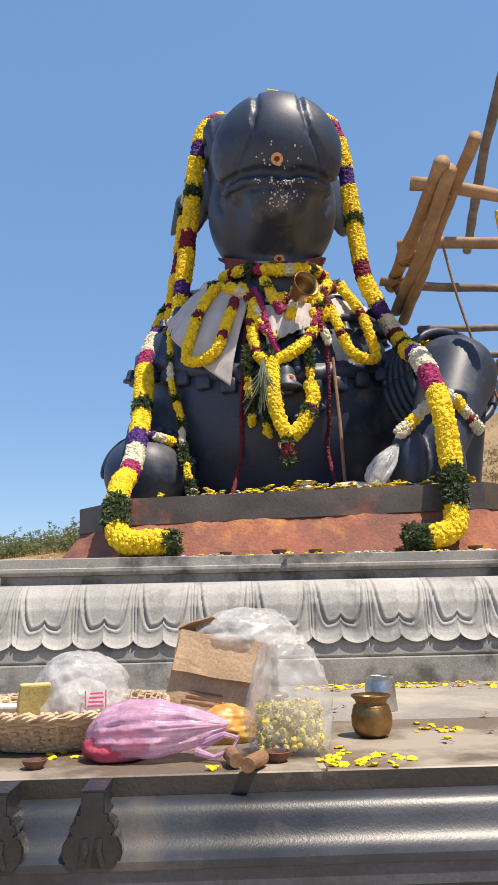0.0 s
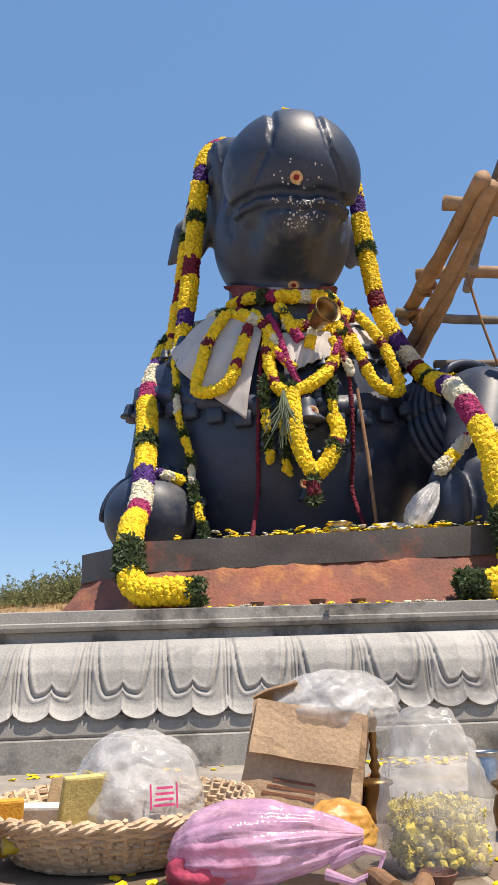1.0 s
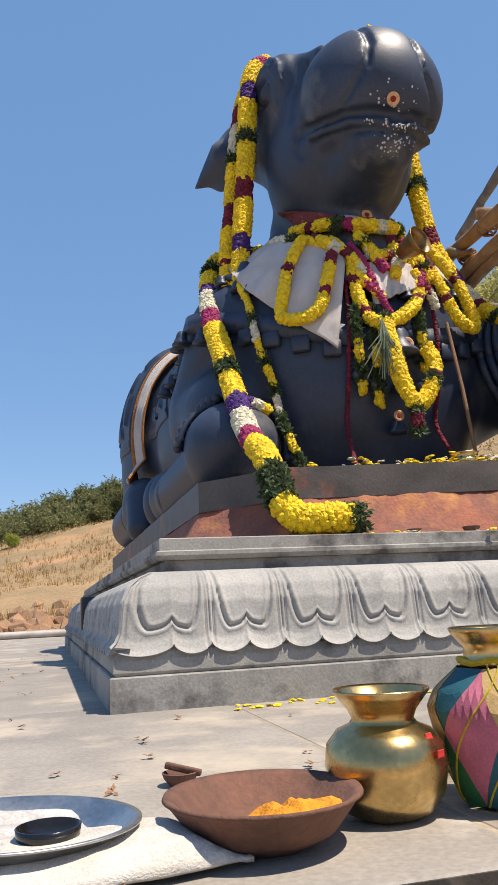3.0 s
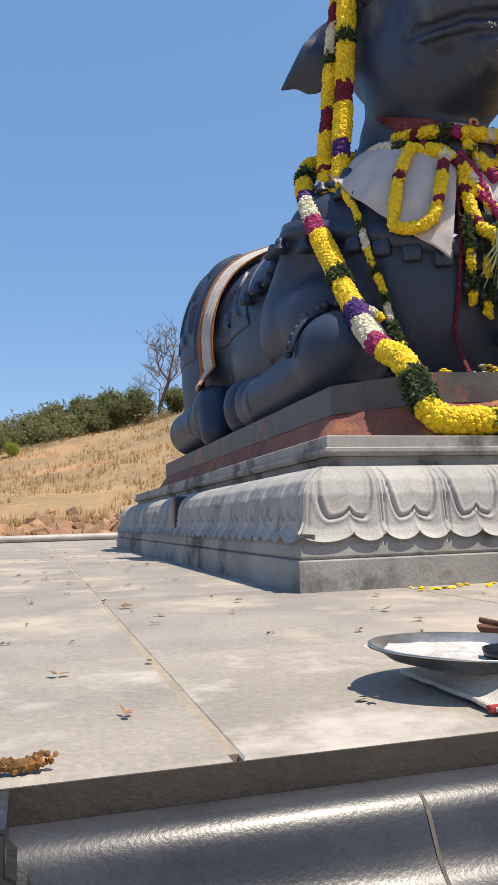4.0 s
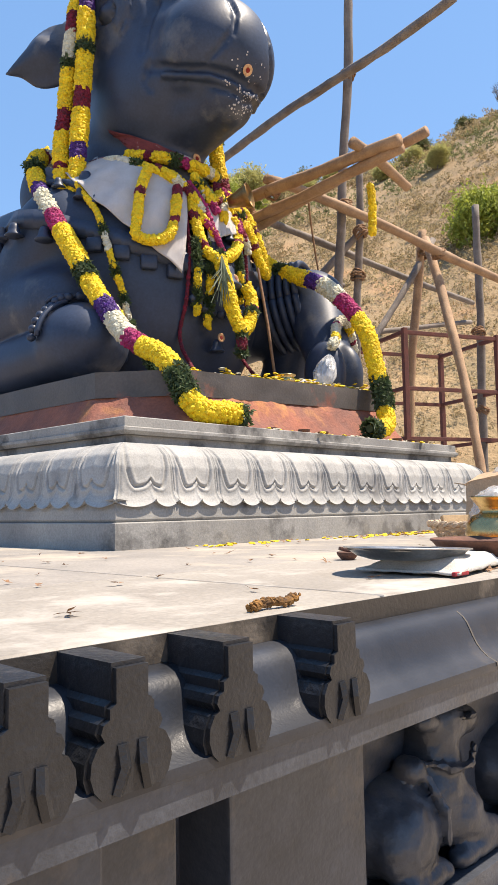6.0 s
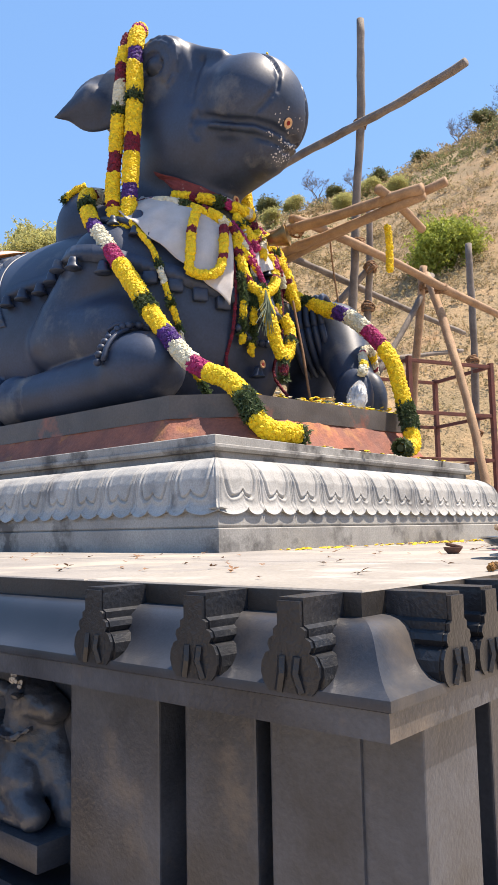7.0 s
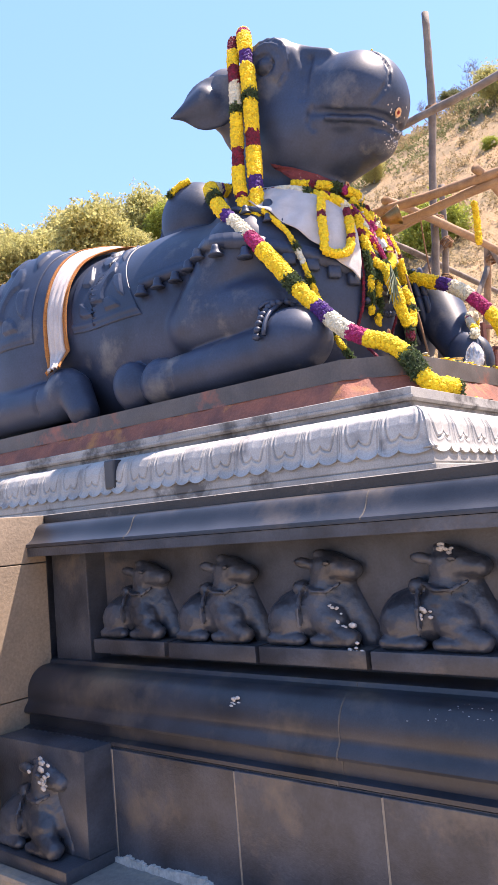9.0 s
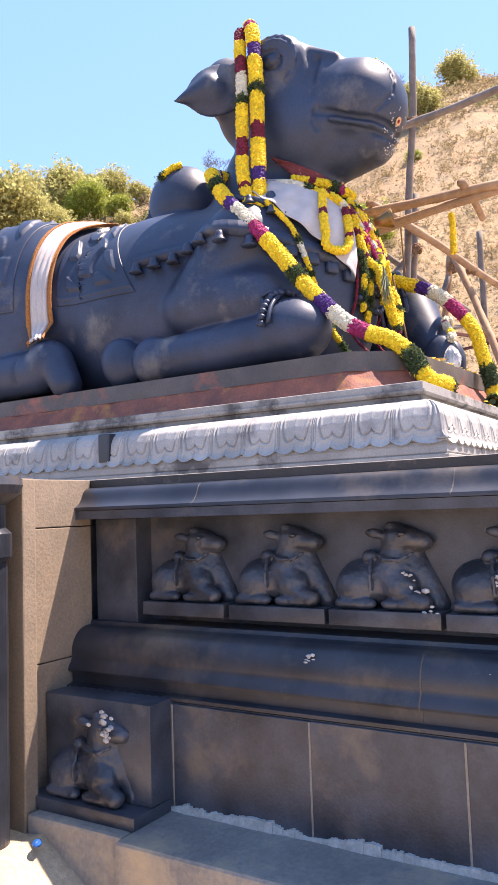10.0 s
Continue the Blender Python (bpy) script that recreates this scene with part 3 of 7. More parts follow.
def carved_sheet(bm, corner_fn, nu, nv, off, relief):
    """A carved cover lying on the skin: corner_fn(u, v) gives a place near it, relief(u, v) its height."""
    g = []
    for i in range(nu + 1):
        g.append([bm.verts.new(CLAY.onto(corner_fn(i / nu, j / nv), off + relief(i / nu, j / nv))) for j in range(nv + 1)])
    for i in range(nu):
        for j in range(nv):
            bm.faces.new((g[i][j], g[i + 1][j], g[i + 1][j + 1], g[i][j + 1]))
    rim = [g[i][0] for i in range(nu + 1)] + [g[nu][j] for j in range(1, nv + 1)] + [g[i][nv] for i in range(nu - 1, -1, -1)] + [g[0][j] for j in range(nv - 1, 0, -1)]
    low = [bm.verts.new(CLAY.onto(v.co, -0.004)) for v in rim]
    for i in range(len(rim)):
        k = (i + 1) % len(rim)
        bm.faces.new((rim[i], low[i], low[k], rim[k]))


def small_bell(bm, at, size, out):
    prof = [(0.0, 0.55), (0.30, 0.50), (0.42, 0.25), (0.48, 0.0), (0.55, -0.28), (0.80, -0.52), (0.80, -0.62), (0.0, -0.62)]
    n = 14
    side = out.cross(Vector((0, 0, 1))).normalized()
    fwd = Vector((0, 0, 1)).cross(side).normalized()
    if fwd.dot(out) < 0:
        fwd = -fwd
    rings = [[bm.verts.new(at + (side * math.cos(2 * math.pi * k / n) + fwd * math.sin(2 * math.pi * k / n)) * r * size + Vector((0, 0, z * size))) for k in range(n)] for r, z in prof]
    for a, b in zip(rings, rings[1:]):
        for k in range(n):
            bm.faces.new((a[k], b[k], b[(k + 1) % n], a[(k + 1) % n]))


def build_bull():
    bm = bmesh.new()
    # strap with bells round the chest and along the flank
    strap = [(-0.86, 5.50, 1.70), (-0.84, 5.2, 1.75), (-0.80, 4.9, 1.78), (-0.74, 4.6, 1.74), (-0.60, 4.3, 1.64), (-0.44, 4.12, 1.56), (-0.22, 4.02, 1.50), (0, 3.99, 1.48)]
    strap = strap + [(-x, y, z) for x, y, z in strap[-2::-1]]
    line = [CLAY.onto(p, 0.0) for p in curve_through(strap, 0.05)]
    for band, half, lift in ((0.0, 0.045, 0.036), (0.0, 0.05, 0.028)):
        for a, b in zip(line, line[1:]):
            quad = [CLAY.onto(a + Vector((0, 0, half)), lift), CLAY.onto(a - Vector((0, 0, half)), lift), CLAY.onto(b - Vector((0, 0, half)), lift), CLAY.onto(b + Vector((0, 0, half)), lift)]
            out = [CLAY.onto(q, -0.02) for q in quad]
            v, w = [bm.verts.new(q) for q in quad], [bm.verts.new(q) for q in out]
            bm.faces.new(v)
            bm.faces.new((v[1], w[1], w[2], v[2]))
            bm.faces.new((v[3], w[3], w[0], v[0]))
    for i in range(1, len(line) - 1, 3):
        at = CLAY.onto(line[i] - Vector((0, 0, 0.075)), 0.045)
        out = CLAY.slope(at)[1]
        if line[i].y < 4.35:
            # square plaques across the chest
            turn = out.to_track_quat("Z", "Y").to_matrix().to_4x4()
            box(bm, (-0.045, -0.04, -0.05), (0.045, 0.04, -0.005), 0.008, 1, Matrix.Translation(at) @ turn)
        else:
            small_bell(bm, at, 0.066, out)
    # upper necklaces with larger bells
    for z0, step, size, lift in ((1.95, 4, 0.085, 0.04), (1.78, 3, 0.05, 0.03)):
        neck = [(x, 4.9 - 0.9 * math.cos(a), z0 + 0.12 * abs(math.sin(a))) for x, a in ((0.62 * math.sin(radians(w)), radians(w)) for w in range(-80, 81, 10))]
        path = [CLAY.onto(p, 0.026) for p in curve_through(neck, 0.045)]
        tube(bm, path, 0.022, 8)
        for i in range(2, len(path) - 2, step):
            if abs(path[i].x) < 0.5 and z0 > 1.8:
                continue
            at = CLAY.onto(path[i] - Vector((0, 0, 0.07)), lift)
            small_bell(bm, at, size, CLAY.slope(at)[1])

    # carved saddle cloths
    def scroll(u, v):
        edge = 0.007 if (0.015 < v < 0.035 or 0.965 < v < 0.985) else 0.0
        a = math.sin(5 * math.pi * u + 2.4 * math.sin(34 * v)) + math.sin(44 * v + 2.2 * math.sin(4 * math.pi * u))
        return edge + (0.022 * min(1.0, max(0.0, (a - 0.1) * 2.5)) if 0.12 < u < 0.88 and 0.05 < v < 0.95 else 0.0)

    def over_back(y0, y1, drop0, drop1, slant=0.0):
        def fn(u, v):
            a = radians(-99 + 198 * v)
            y = y0 + (y1 - y0) * u + slant * (1 - u) * math.sin(math.pi * v)
            d = drop0 + (drop1 - drop0) * u
            return (1.05 * math.sin(a) * (0.9 + 0.1 * d), y, 1.6 + 0.85 * math.cos(a) * d)
        return fn
    carved_sheet(bm, over_back(5.46, 6.22, 0.95, 0.9, 0.48), 60, 200, 0.008, scroll)
    carved_sheet(bm, over_back(6.62, 7.35, 0.92, 0.86), 60, 180, 0.008, scroll)
    # beads above the knee
    for i in range(24):
        a = radians(-70 + 250 * i / 23)
        at = CLAY.onto((-0.745 + 0.23 * math.cos(a), 4.34, 1.02 + 0.23 * math.sin(a)), 0.032)
        bmesh.ops.create_icosphere(bm, subdivisions=2, radius=0.024, matrix=Matrix.Translation(at))
    for off in (-0.05, 0.05):
        band = [CLAY.onto((-0.745 + 0.25 * math.cos(radians(-75 + 255 * i / 30)), 4.34 + off, 1.02 + 0.25 * math.sin(radians(-75 + 255 * i / 30))), 0.022) for i in range(31)]
        tube(bm, band, 0.014, 6)
    # ribbed sleeve of the raised knee
    for k in range(5):
        f = 0.80 + 0.055 * k
        a, b = Vector((0.60, 4.95, 1.35)), Vector((0.92, 4.10, 1.48))
        c, rad, d = a.lerp(b, f), 0.33 - 0.10 * min(f, 1) + 0.05, (b - a).normalized()
        e = d.cross(Vector((0, 0, 1))).normalized()
        g = e.cross(d)
        band = [c + (e * math.cos(2 * math.pi * i / 36) + g * math.sin(2 * math.pi * i / 36)) * rad for i in range(37)]
        tube(bm, band, 0.022, 8)
    # carved tassels and beads of the chest
    for i in range(9):
        a = radians(-60 + 120 * i / 8)
        at = CLAY.onto((0.22 * math.sin(a), 4.0, 1.36 - 0.12 * math.cos(a)), 0.035)
        bmesh.ops.create_icosphere(bm, subdivisions=2, radius=0.026, matrix=Matrix.Translation(at))
    for s in (-1, 1):
        for k in range(5):
            at = CLAY.onto((s * 0.06, 4.0, 1.62 - 0.03 * k), 0.04)
            bmesh.ops.create_icosphere(bm, subdivisions=2, radius=0.03, matrix=Matrix.Translation(at))
    small_bell(bm, CLAY.onto((0, 4.0, 1.46), 0.06), 0.12, Vector((0, -1, 0)))
    small_bell(bm, CLAY.onto((0, 4.0, 1.06), 0.05), 0.06, Vector((0, -1, 0)))
    bmesh.ops.recalc_face_normals(bm, faces=bm.faces)
    bm.from_mesh(CLAY.mesh("skin"))
    return bm


bull = part("bull_statue", build_bull(), M_STATUE, smooth=True)
bull.matrix_basis = pose(AXIS, 0, 0)
tagged(bull, "huge oiled black stone statue of a seated bull on a pedestal", "statue")


# painted rings and splashes on the statue
def paint_mark(at, r, towards=(0, -1, 0.2)):
    ob = thing("painted_mark", at, "ring of sandal paste with a red dot on black stone", "mark", "painted marks")
    turn = Vector(towards).to_track_quat("Z", "Y").to_matrix().to_4x4()
    ob.matrix_basis = Matrix.Translation(at) @ turn
    bm = bmesh.new()
    lathe(bm, [(r * 0.45, 0.0), (r * 0.45, 0.004), (r * 0.8, 0.006), (r, 0.004), (r, 0.0)], 20)
    part("ring", bm, M_PASTE, ob)
    bm = lathe(bmesh.new(), [(r * 0.45, 0.001), (r * 0.4, 0.006), (0.0001, 0.007)], 14)
    part("dot", bm, M_KUMKUM, ob, "dark red dot")
    return ob


M_PASTE = material("sandal paste", (0.72, 0.42, 0.22), 0.9, scale=40)
M_KUMKUM = material("red powder", (0.30, 0.02, 0.01), 0.9, scale=40)
for p, r in (((0.18, 3.72, 2.575), 0.032), ((0.215, 4.15, 2.22), 0.03), ((-0.38, 4.15, 1.57), 0.022), ((-0.24, 4.05, 1.514), 0.022), ((0.78, 4.15, 1.57), 0.022), ((0.64, 4.05, 1.514), 0.022)):
    q = CLAY.onto((p[0] - AXIS, p[1], p[2]), 0.004 if p[2] > 2 else 0.018)
    g = CLAY.slope(q)[1]
    paint_mark((q.x + AXIS, q.y, q.z), r, g)
for p, r in (((0.225, 3.79, 1.423), 0.03), ((0.18, 3.80, 1.05), 0.026)):
    q = CLAY.onto((p[0] - AXIS, p[1], p[2]), 0.115 if p[2] > 1.2 else 0.09)
    paint_mark((q.x + AXIS, q.y, q.z), r, (0, -1, 0))

rng = random.Random(5)
bm = bmesh.new()
for i in range(120):
    u, v = rng.gauss(0, 0.085), rng.gauss(0, 0.10)
    q = CLAY.onto((u + 0.01, 3.73, 2.42 + v), 0.001)
    size = rng.uniform(0.002, 0.007)
    n = CLAY.slope(q)[1].to_track_quat("Z", "Y").to_matrix().to_4x4()
    bmesh.ops.create_icosphere(bm, subdivisions=1, radius=size, matrix=Matrix.Translation(q) @ n @ Matrix.Diagonal((1, rng.uniform(0.6, 1.5), 0.3, 1)))
rice = part("rice_paste_splashes", bm, M_CLOTH)
rice.matrix_basis = pose(AXIS, 0, 0)
tagged(rice, "white specks of rice paste splashed on the muzzle", "splashes", kind="stuff")

# ---------------------------------------------------------------- garlands
KINDS = {"y": ("marigold_section", M_YELLOW), "w": ("white_section", M_WHITEFL), "m": ("magenta_section", M_MAGENTA), "r": ("red_section", M_MAROON), "p": ("purple_section", M_PURPLE), "g": ("leaf_section", M_LEAF)}


def bloom_template(seed, kind):
    """A ruffled flower head of about unit size, as points and faces."""
    r = random.Random(seed)
    bm = bmesh.new()
    if kind == "leaf":
        for i in range(5):
            a, up = r.uniform(0, 6.28), r.uniform(-0.3, 0.9)
            d = Vector((math.cos(a), math.sin(a), up)).normalized()
            side = d.cross(Vector((0, 0, 1))).normalized() * r.uniform(0.22, 0.34)
            length = r.uniform(1.0, 1.7)
            lift = side.cross(d).normalized() * 0.15
            v = [bm.verts.new(p) for p in (Vector((0, 0, 0)), d * length * 0.5 + side + lift, d * length, d * length * 0.5 - side + lift)]
            bm.faces.new((v[0], v[1], v[2]))
            bm.faces.new((v[0], v[2], v[3]))
    else:
        bmesh.ops.create_icosphere(bm, subdivisions=1, radius=1.0)
        for v in bm.verts:
            v.co *= r.uniform(0.8, 1.22)
            v.co.z *= 0.85
    bm.verts.ensure_lookup_table()
    bm.verts.index_update()
    pts = np.array([v.co[:] for v in bm.verts])
    faces = [[v.index for v in f.verts] for f in bm.faces]
    bm.free()
    return pts, faces


BLOOMS = [bloom_template(i, "bloom") for i in range(8)]
SPRIGS = [bloom_template(20 + i, "leaf") for i in range(8)]


def far_sprig(seed):
    """A few narrow leaves, one triangle each, for foliage far off."""
    r = random.Random(seed)
    pts, faces = [], []
    for k in range(6):
        d = Vector((r.gauss(0, 1), r.gauss(0, 1), r.gauss(0.3, 1))).normalized()
        side = d.cross(Vector((r.gauss(0, 1), r.gauss(0, 1), r.gauss(0, 1)))).normalized() * 0.4
        at = Vector((r.uniform(-1, 1), r.uniform(-1, 1), r.uniform(-1, 1)))
        pts += [(at - side)[:], (at + side)[:], (at + d * 1.5)[:]]
        faces.append([3 * k, 3 * k + 1, 3 * k + 2])
    return np.array(pts), faces


FAR = [far_sprig(90 + i) for i in range(8)]


def scatter_mesh(name, spots):
    """One mesh of small templates: spots of (template, place, size, turn matrix)."""
    pts, faces, base = [], [], 0
    for (tp, tf), at, size, turn in spots:
        pts.append(tp @ (np.array(turn).T * size) + np.array(at))
        faces.extend([[i + base for i in f] for f in tf])
        base += len(tp)
    me = bpy.data.meshes.new(name)
    me.from_pydata(np.concatenate(pts).tolist(), [], faces)
    me.update()
    return me


def spin(r):
    return Euler((r.uniform(0, 6.28), r.uniform(0, 6.28), r.uniform(0, 6.28))).to_matrix()


def garland(pts, plan, radius, label, name="flower_garland", group="flower garlands", bloom=0.0155, seed=1, string=True):
    """Flowers threaded along a line; plan is a list of (kind, length share)."""
    r = random.Random(seed)
    line = curve_through(pts, 0.012)
    ob = thing(name, line[-1], label, "garland", group)
    back = Vector(line[-1])
    total = sum(w for _, w in plan)
    start = 0
    for kind, w in plan:
        stop = min(len(line), start + max(2, round(len(line) * w / total)))
        if stop - start < 1:
            break
        spots = []
        rad = radius * (1.08 if kind == "g" else 0.93 if kind in "mrp" else 1.0) * r.uniform(0.95, 1.05)
        for i in range(start, stop):
            p = line[i]
            d = (line[min(i + 2, len(line) - 1)] - line[max(i - 2, 0)]).normalized()
            a = d.cross(Vector((0.3, 0.2, 1))).normalized()
            b = d.cross(a).normalized()
            count = max(4, round(rad / bloom * (7.0 if kind != "g" else 5.0)))
            for k in range(count):
                w2 = 6.283 * (k + r.random()) / count
                e = a * math.cos(w2) + b * math.sin(w2)
                reach = rad - bloom * (0.75 if kind != "g" else 0.9) + r.uniform(-0.15, 0.15) * bloom
                q = p + e * max(reach, 0) + d * r.uniform(-0.012, 0.012) - back
                if kind == "g":
                    t = e.to_track_quat("Z", "Y").to_matrix() @ Euler((0, 0, r.uniform(0, 6.28))).to_matrix()
                    spots.append((r.choice(SPRIGS), q, 0.019 * r.uniform(0.9, 1.5), t))
                else:
                    spots.append((r.choice(BLOOMS), q, bloom * r.uniform(0.75, 1.15), spin(r)))
        inner = bmesh.new()
        piece = [line[i] - back for i in range(start, stop)] if stop - start > 1 else [line[start] - back, line[start] - back + Vector((0, 0, 0.004))]
        tube(inner, piece, max(rad * (0.82 if kind != "g" else 0.42), 0.003), 10)
        inner.verts.index_update()
        solid = (np.array([v.co[:] for v in inner.verts]), [[v.index for v in f.verts] for f in inner.faces])
        inner.free()
        spots.append((solid, (0, 0, 0), 1.0, np.eye(3)))
        mesh_part(KINDS[kind][0], scatter_mesh("section", spots), KINDS[kind][1], ob)
        start = stop
    return ob


def seq(text):
    """'y3 p1' becomes [('y', 3.0), ('p', 1.0)]."""
    return [(w[0], float(w[1:])) for w in text.split()]


R_BIG = 0.052
garland([(-0.10, 4.75, 3.52), (-0.19, 4.68, 3.42), (-0.255, 4.63, 3.22), (-0.29, 4.60, 2.9), (-0.33, 4.58, 2.5), (-0.37, 4.56, 2.15), (-0.40, 4.54, 1.86)],
        seq("y1 m2 y3.5 p2.5 y4 g1.4 y4.5 r2.5 y4 p2 y4.5 g1.4"), R_BIG, "thick yellow, purple and red flower garland hanging from the bull's head", seed=2)
garland([(-0.17, 4.80, 3.45), (-0.27, 4.74, 3.2), (-0.33, 4.70, 2.9), (-0.38, 4.68, 2.5), (-0.42, 4.66, 2.2), (-0.44, 4.60, 1.95)],
        seq("r3 y3 r3 w4 g1.1 y5 r3 y4 r1 y3"), R_BIG * 0.85, "yellow and maroon flower garland hanging beside the bull's neck", seed=3)
garland([(0.0, 5.05, 2.42), (-0.25, 5.02, 2.36), (-0.42, 4.92, 2.26), (-0.511, 4.76, 2.04), (-0.568, 4.473, 1.728), (-0.565, 4.30, 1.51), (-0.562, 4.152, 1.31), (-0.567, 3.99, 1.13), (-0.57, 3.861, 1.0), (-0.58, 3.70, 0.90), (-0.589, 3.56, 0.84), (-0.59, 3.45, 0.74), (-0.58, 3.38, 0.62), (-0.53, 3.34, 0.565), (-0.44, 3.31, 0.56), (-0.32, 3.30, 0.555)],
        seq("g1.4 y3 p1 w2.5 r1.5 y4 g1.8 y3.5 p2.5 w5 m3.5 y7 g2.2 y4.5 p3 w4 m3 y6.5 g3.2 y6 g1.4"), R_BIG, "long marigold garland draped over shoulder and knee to the plinth", seed=4)
garland([(0.50, 4.75, 3.52), (0.62, 4.62, 3.38), (0.68, 4.58, 3.1), (0.71, 4.56, 2.8), (0.735, 4.54, 2.5), (0.76, 4.5, 2.25), (0.82, 4.44, 2.05), (0.875, 4.365, 1.872), (0.90, 4.2, 1.71), (0.875, 3.98, 1.60), (0.865, 3.77, 1.50), (0.865, 3.59, 1.34), (0.868, 3.45, 1.14), (0.872, 3.40, 0.95), (0.866, 3.36, 0.8), (0.862, 3.335, 0.68), (0.835, 3.31, 0.59), (0.74, 3.30, 0.56), (0.63, 3.287, 0.555)],
        seq("g1.4 y4 m3 y4.5 p3 y4.5 g1.4 y6 r2.5 y4.5 p2.5 w3 r1.5 y3 g2.2 y5 p2.5 w4 m4 y9 g3.6 y5 g2.2"), R_BIG, "long marigold garland hanging from the head over the raised knee", seed=5)
garland([on_bull(-0.30, 4.62, 2.30, 0.03), on_bull(-0.22, 4.38, 2.17, 0.035), on_bull(-0.12, 4.22, 2.08, 0.04), on_bull(-0.02, 4.12, 2.0, 0.05), on_bull(0.08, 4.05, 1.93, 0.05)],
        seq("r3 w5 g1.4 y5 r3"), 0.038, "rose and tuberose garland round the bull's neck", seed=6)
garland([on_bull(0.70, 4.62, 2.30, 0.03), on_bull(0.62, 4.38, 2.17, 0.035), on_bull(0.52, 4.22, 2.08, 0.04), on_bull(0.42, 4.12, 2.0, 0.05), on_bull(0.30, 4.05, 1.94, 0.05)],
        seq("r3 y5 g1.4 r3 y5"), 0.036, "rose and marigold garland round the bull's neck", seed=7)
for s, seed in ((-1, 8), (1, 9)):
    pts = [on_bull(AXIS + s * x, y, z, 0.085) for x, y, z in ((0.34, 4.2, 2.03), (0.40, 4.2, 1.86), (0.46, 4.15, 1.70), (0.48, 4.13, 1.595), (0.40, 4.08, 1.575), (0.33, 4.05, 1.62), (0.29, 4.04, 1.76), (0.25, 4.05, 1.93))]
    garland(pts, seq("y4 r1 y4 y3 y4 r1 y3 r1.5"), 0.028, "looped marigold garland with red roses on the bull's chest", bloom=0.017, seed=seed)
garland([on_bull(0.06, 4.05, 1.93, 0.05), on_bull(0.04, 4.0, 1.75, 0.05), on_bull(0.07, 3.98, 1.58, 0.06), on_bull(0.14, 3.95, 1.53, 0.09), on_bull(0.24, 3.95, 1.58, 0.09), on_bull(0.34, 4.0, 1.68, 0.06), on_bull(0.40, 4.05, 1.85, 0.05), on_bull(0.38, 4.1, 1.98, 0.05)],
        seq("y3 r1.5 y3 r1 y4 y4 r1 y3 r2 y3"), 0.032, "marigold garland looped across the bull's chest", bloom=0.018, seed=10)
garland([on_bull(0.14, 3.96, 1.55, 0.08), Vector((0.13, 3.85, 1.35)), Vector((0.16, 3.83, 1.2)), Vector((0.216, 3.815, 1.115)), Vector((0.29, 3.83, 1.2)), Vector((0.335, 3.86, 1.32)), Vector((0.32, 3.9, 1.42))],
        seq("g0.72 y8 y8 g1.1 r0.8 y4"), 0.038, "yellow marigold pendant garland in a V shape", seed=11)
garland([Vector((0.20, 3.81, 1.09)), Vector((0.195, 3.81, 1.03)), Vector((0.19, 3.81, 0.96))], seq("g0.72 r1.6 g1"), 0.032, "tassel of red roses and leaves", name="garland_tassel", seed=12)
garland([on_bull(0.06, 4.08, 2.0, 0.07), on_bull(0.10, 4.02, 1.85, 0.08), on_bull(0.13, 3.99, 1.7, 0.08), on_bull(0.17, 3.97, 1.58, 0.09)], seq("m1"), 0.018, "thin magenta flower string", bloom=0.013, seed=13)
garland([on_bull(0.46, 4.12, 2.04, 0.06), on_bull(0.42, 4.06, 1.88, 0.07), on_bull(0.36, 4.02, 1.75, 0.08)], seq("m1"), 0.018, "thin magenta flower string", bloom=0.013, seed=14)
garland([on_bull(0.02, 4.06, 1.95, 0.03), on_bull(-0.01, 4.0, 1.6, 0.03), on_bull(-0.03, 4.0, 1.3, 0.03), on_bull(-0.05, 4.0, 1.05, 0.03), Vector((-0.09, 3.84, 0.80))], seq("r1"), 0.010, "thin dark red flower string", bloom=0.010, seed=15)
garland([on_bull(0.44, 4.06, 1.9, 0.04), on_bull(0.44, 4.0, 1.6, 0.04), on_bull(0.44, 4.0, 1.3, 0.03), on_bull(0.45, 4.0, 1.05, 0.03), Vector((0.45, 3.86, 0.81))], seq("r1"), 0.010, "thin dark red flower string", bloom=0.010, seed=16)
for k, (x, zb) in enumerate(((0.02, 1.22), (0.10, 1.16), (0.33, 1.34))):
    garland([on_bull(x, 4.0, 1.62, 0.05), on_bull(x, 4.0, 1.45, 0.06), on_bull(x + 0.01, 4.0, zb, 0.05)], seq("g2.2 y1 g1.4 y0.6"), 0.022, "green leaf strand with a few marigolds", name="leaf_strand", bloom=0.018, seed=17 + k)
garland([on_bull(-0.40, 4.5, 1.92, 0.04), on_bull(-0.43, 4.28, 1.75, 0.04), on_bull(-0.40, 4.2, 1.5, 0.05), on_bull(-0.36, 4.15, 1.3, 0.05), on_bull(-0.33, 4.1, 1.1, 0.04), Vector((-0.27, 3.95, 0.79))],
        seq("y4 g0.72 w1 y1 g0.72 y1 g0.72 w1 g1.4 y1 g1.4 w0.5"), 0.018, "sparse string of small yellow flowers and leaves", bloom=0.017, seed=21)
garland([on_bull(-0.36, 4.08, 1.22, 0.02), on_bull(-0.48, 4.02, 1.25, 0.02), on_bull(-0.60, 4.05, 1.25, 0.02)], seq("y1 w1 p0.6 w1"), 0.025, "small flowers tucked above the knee", name="flower_cluster", seed=22)
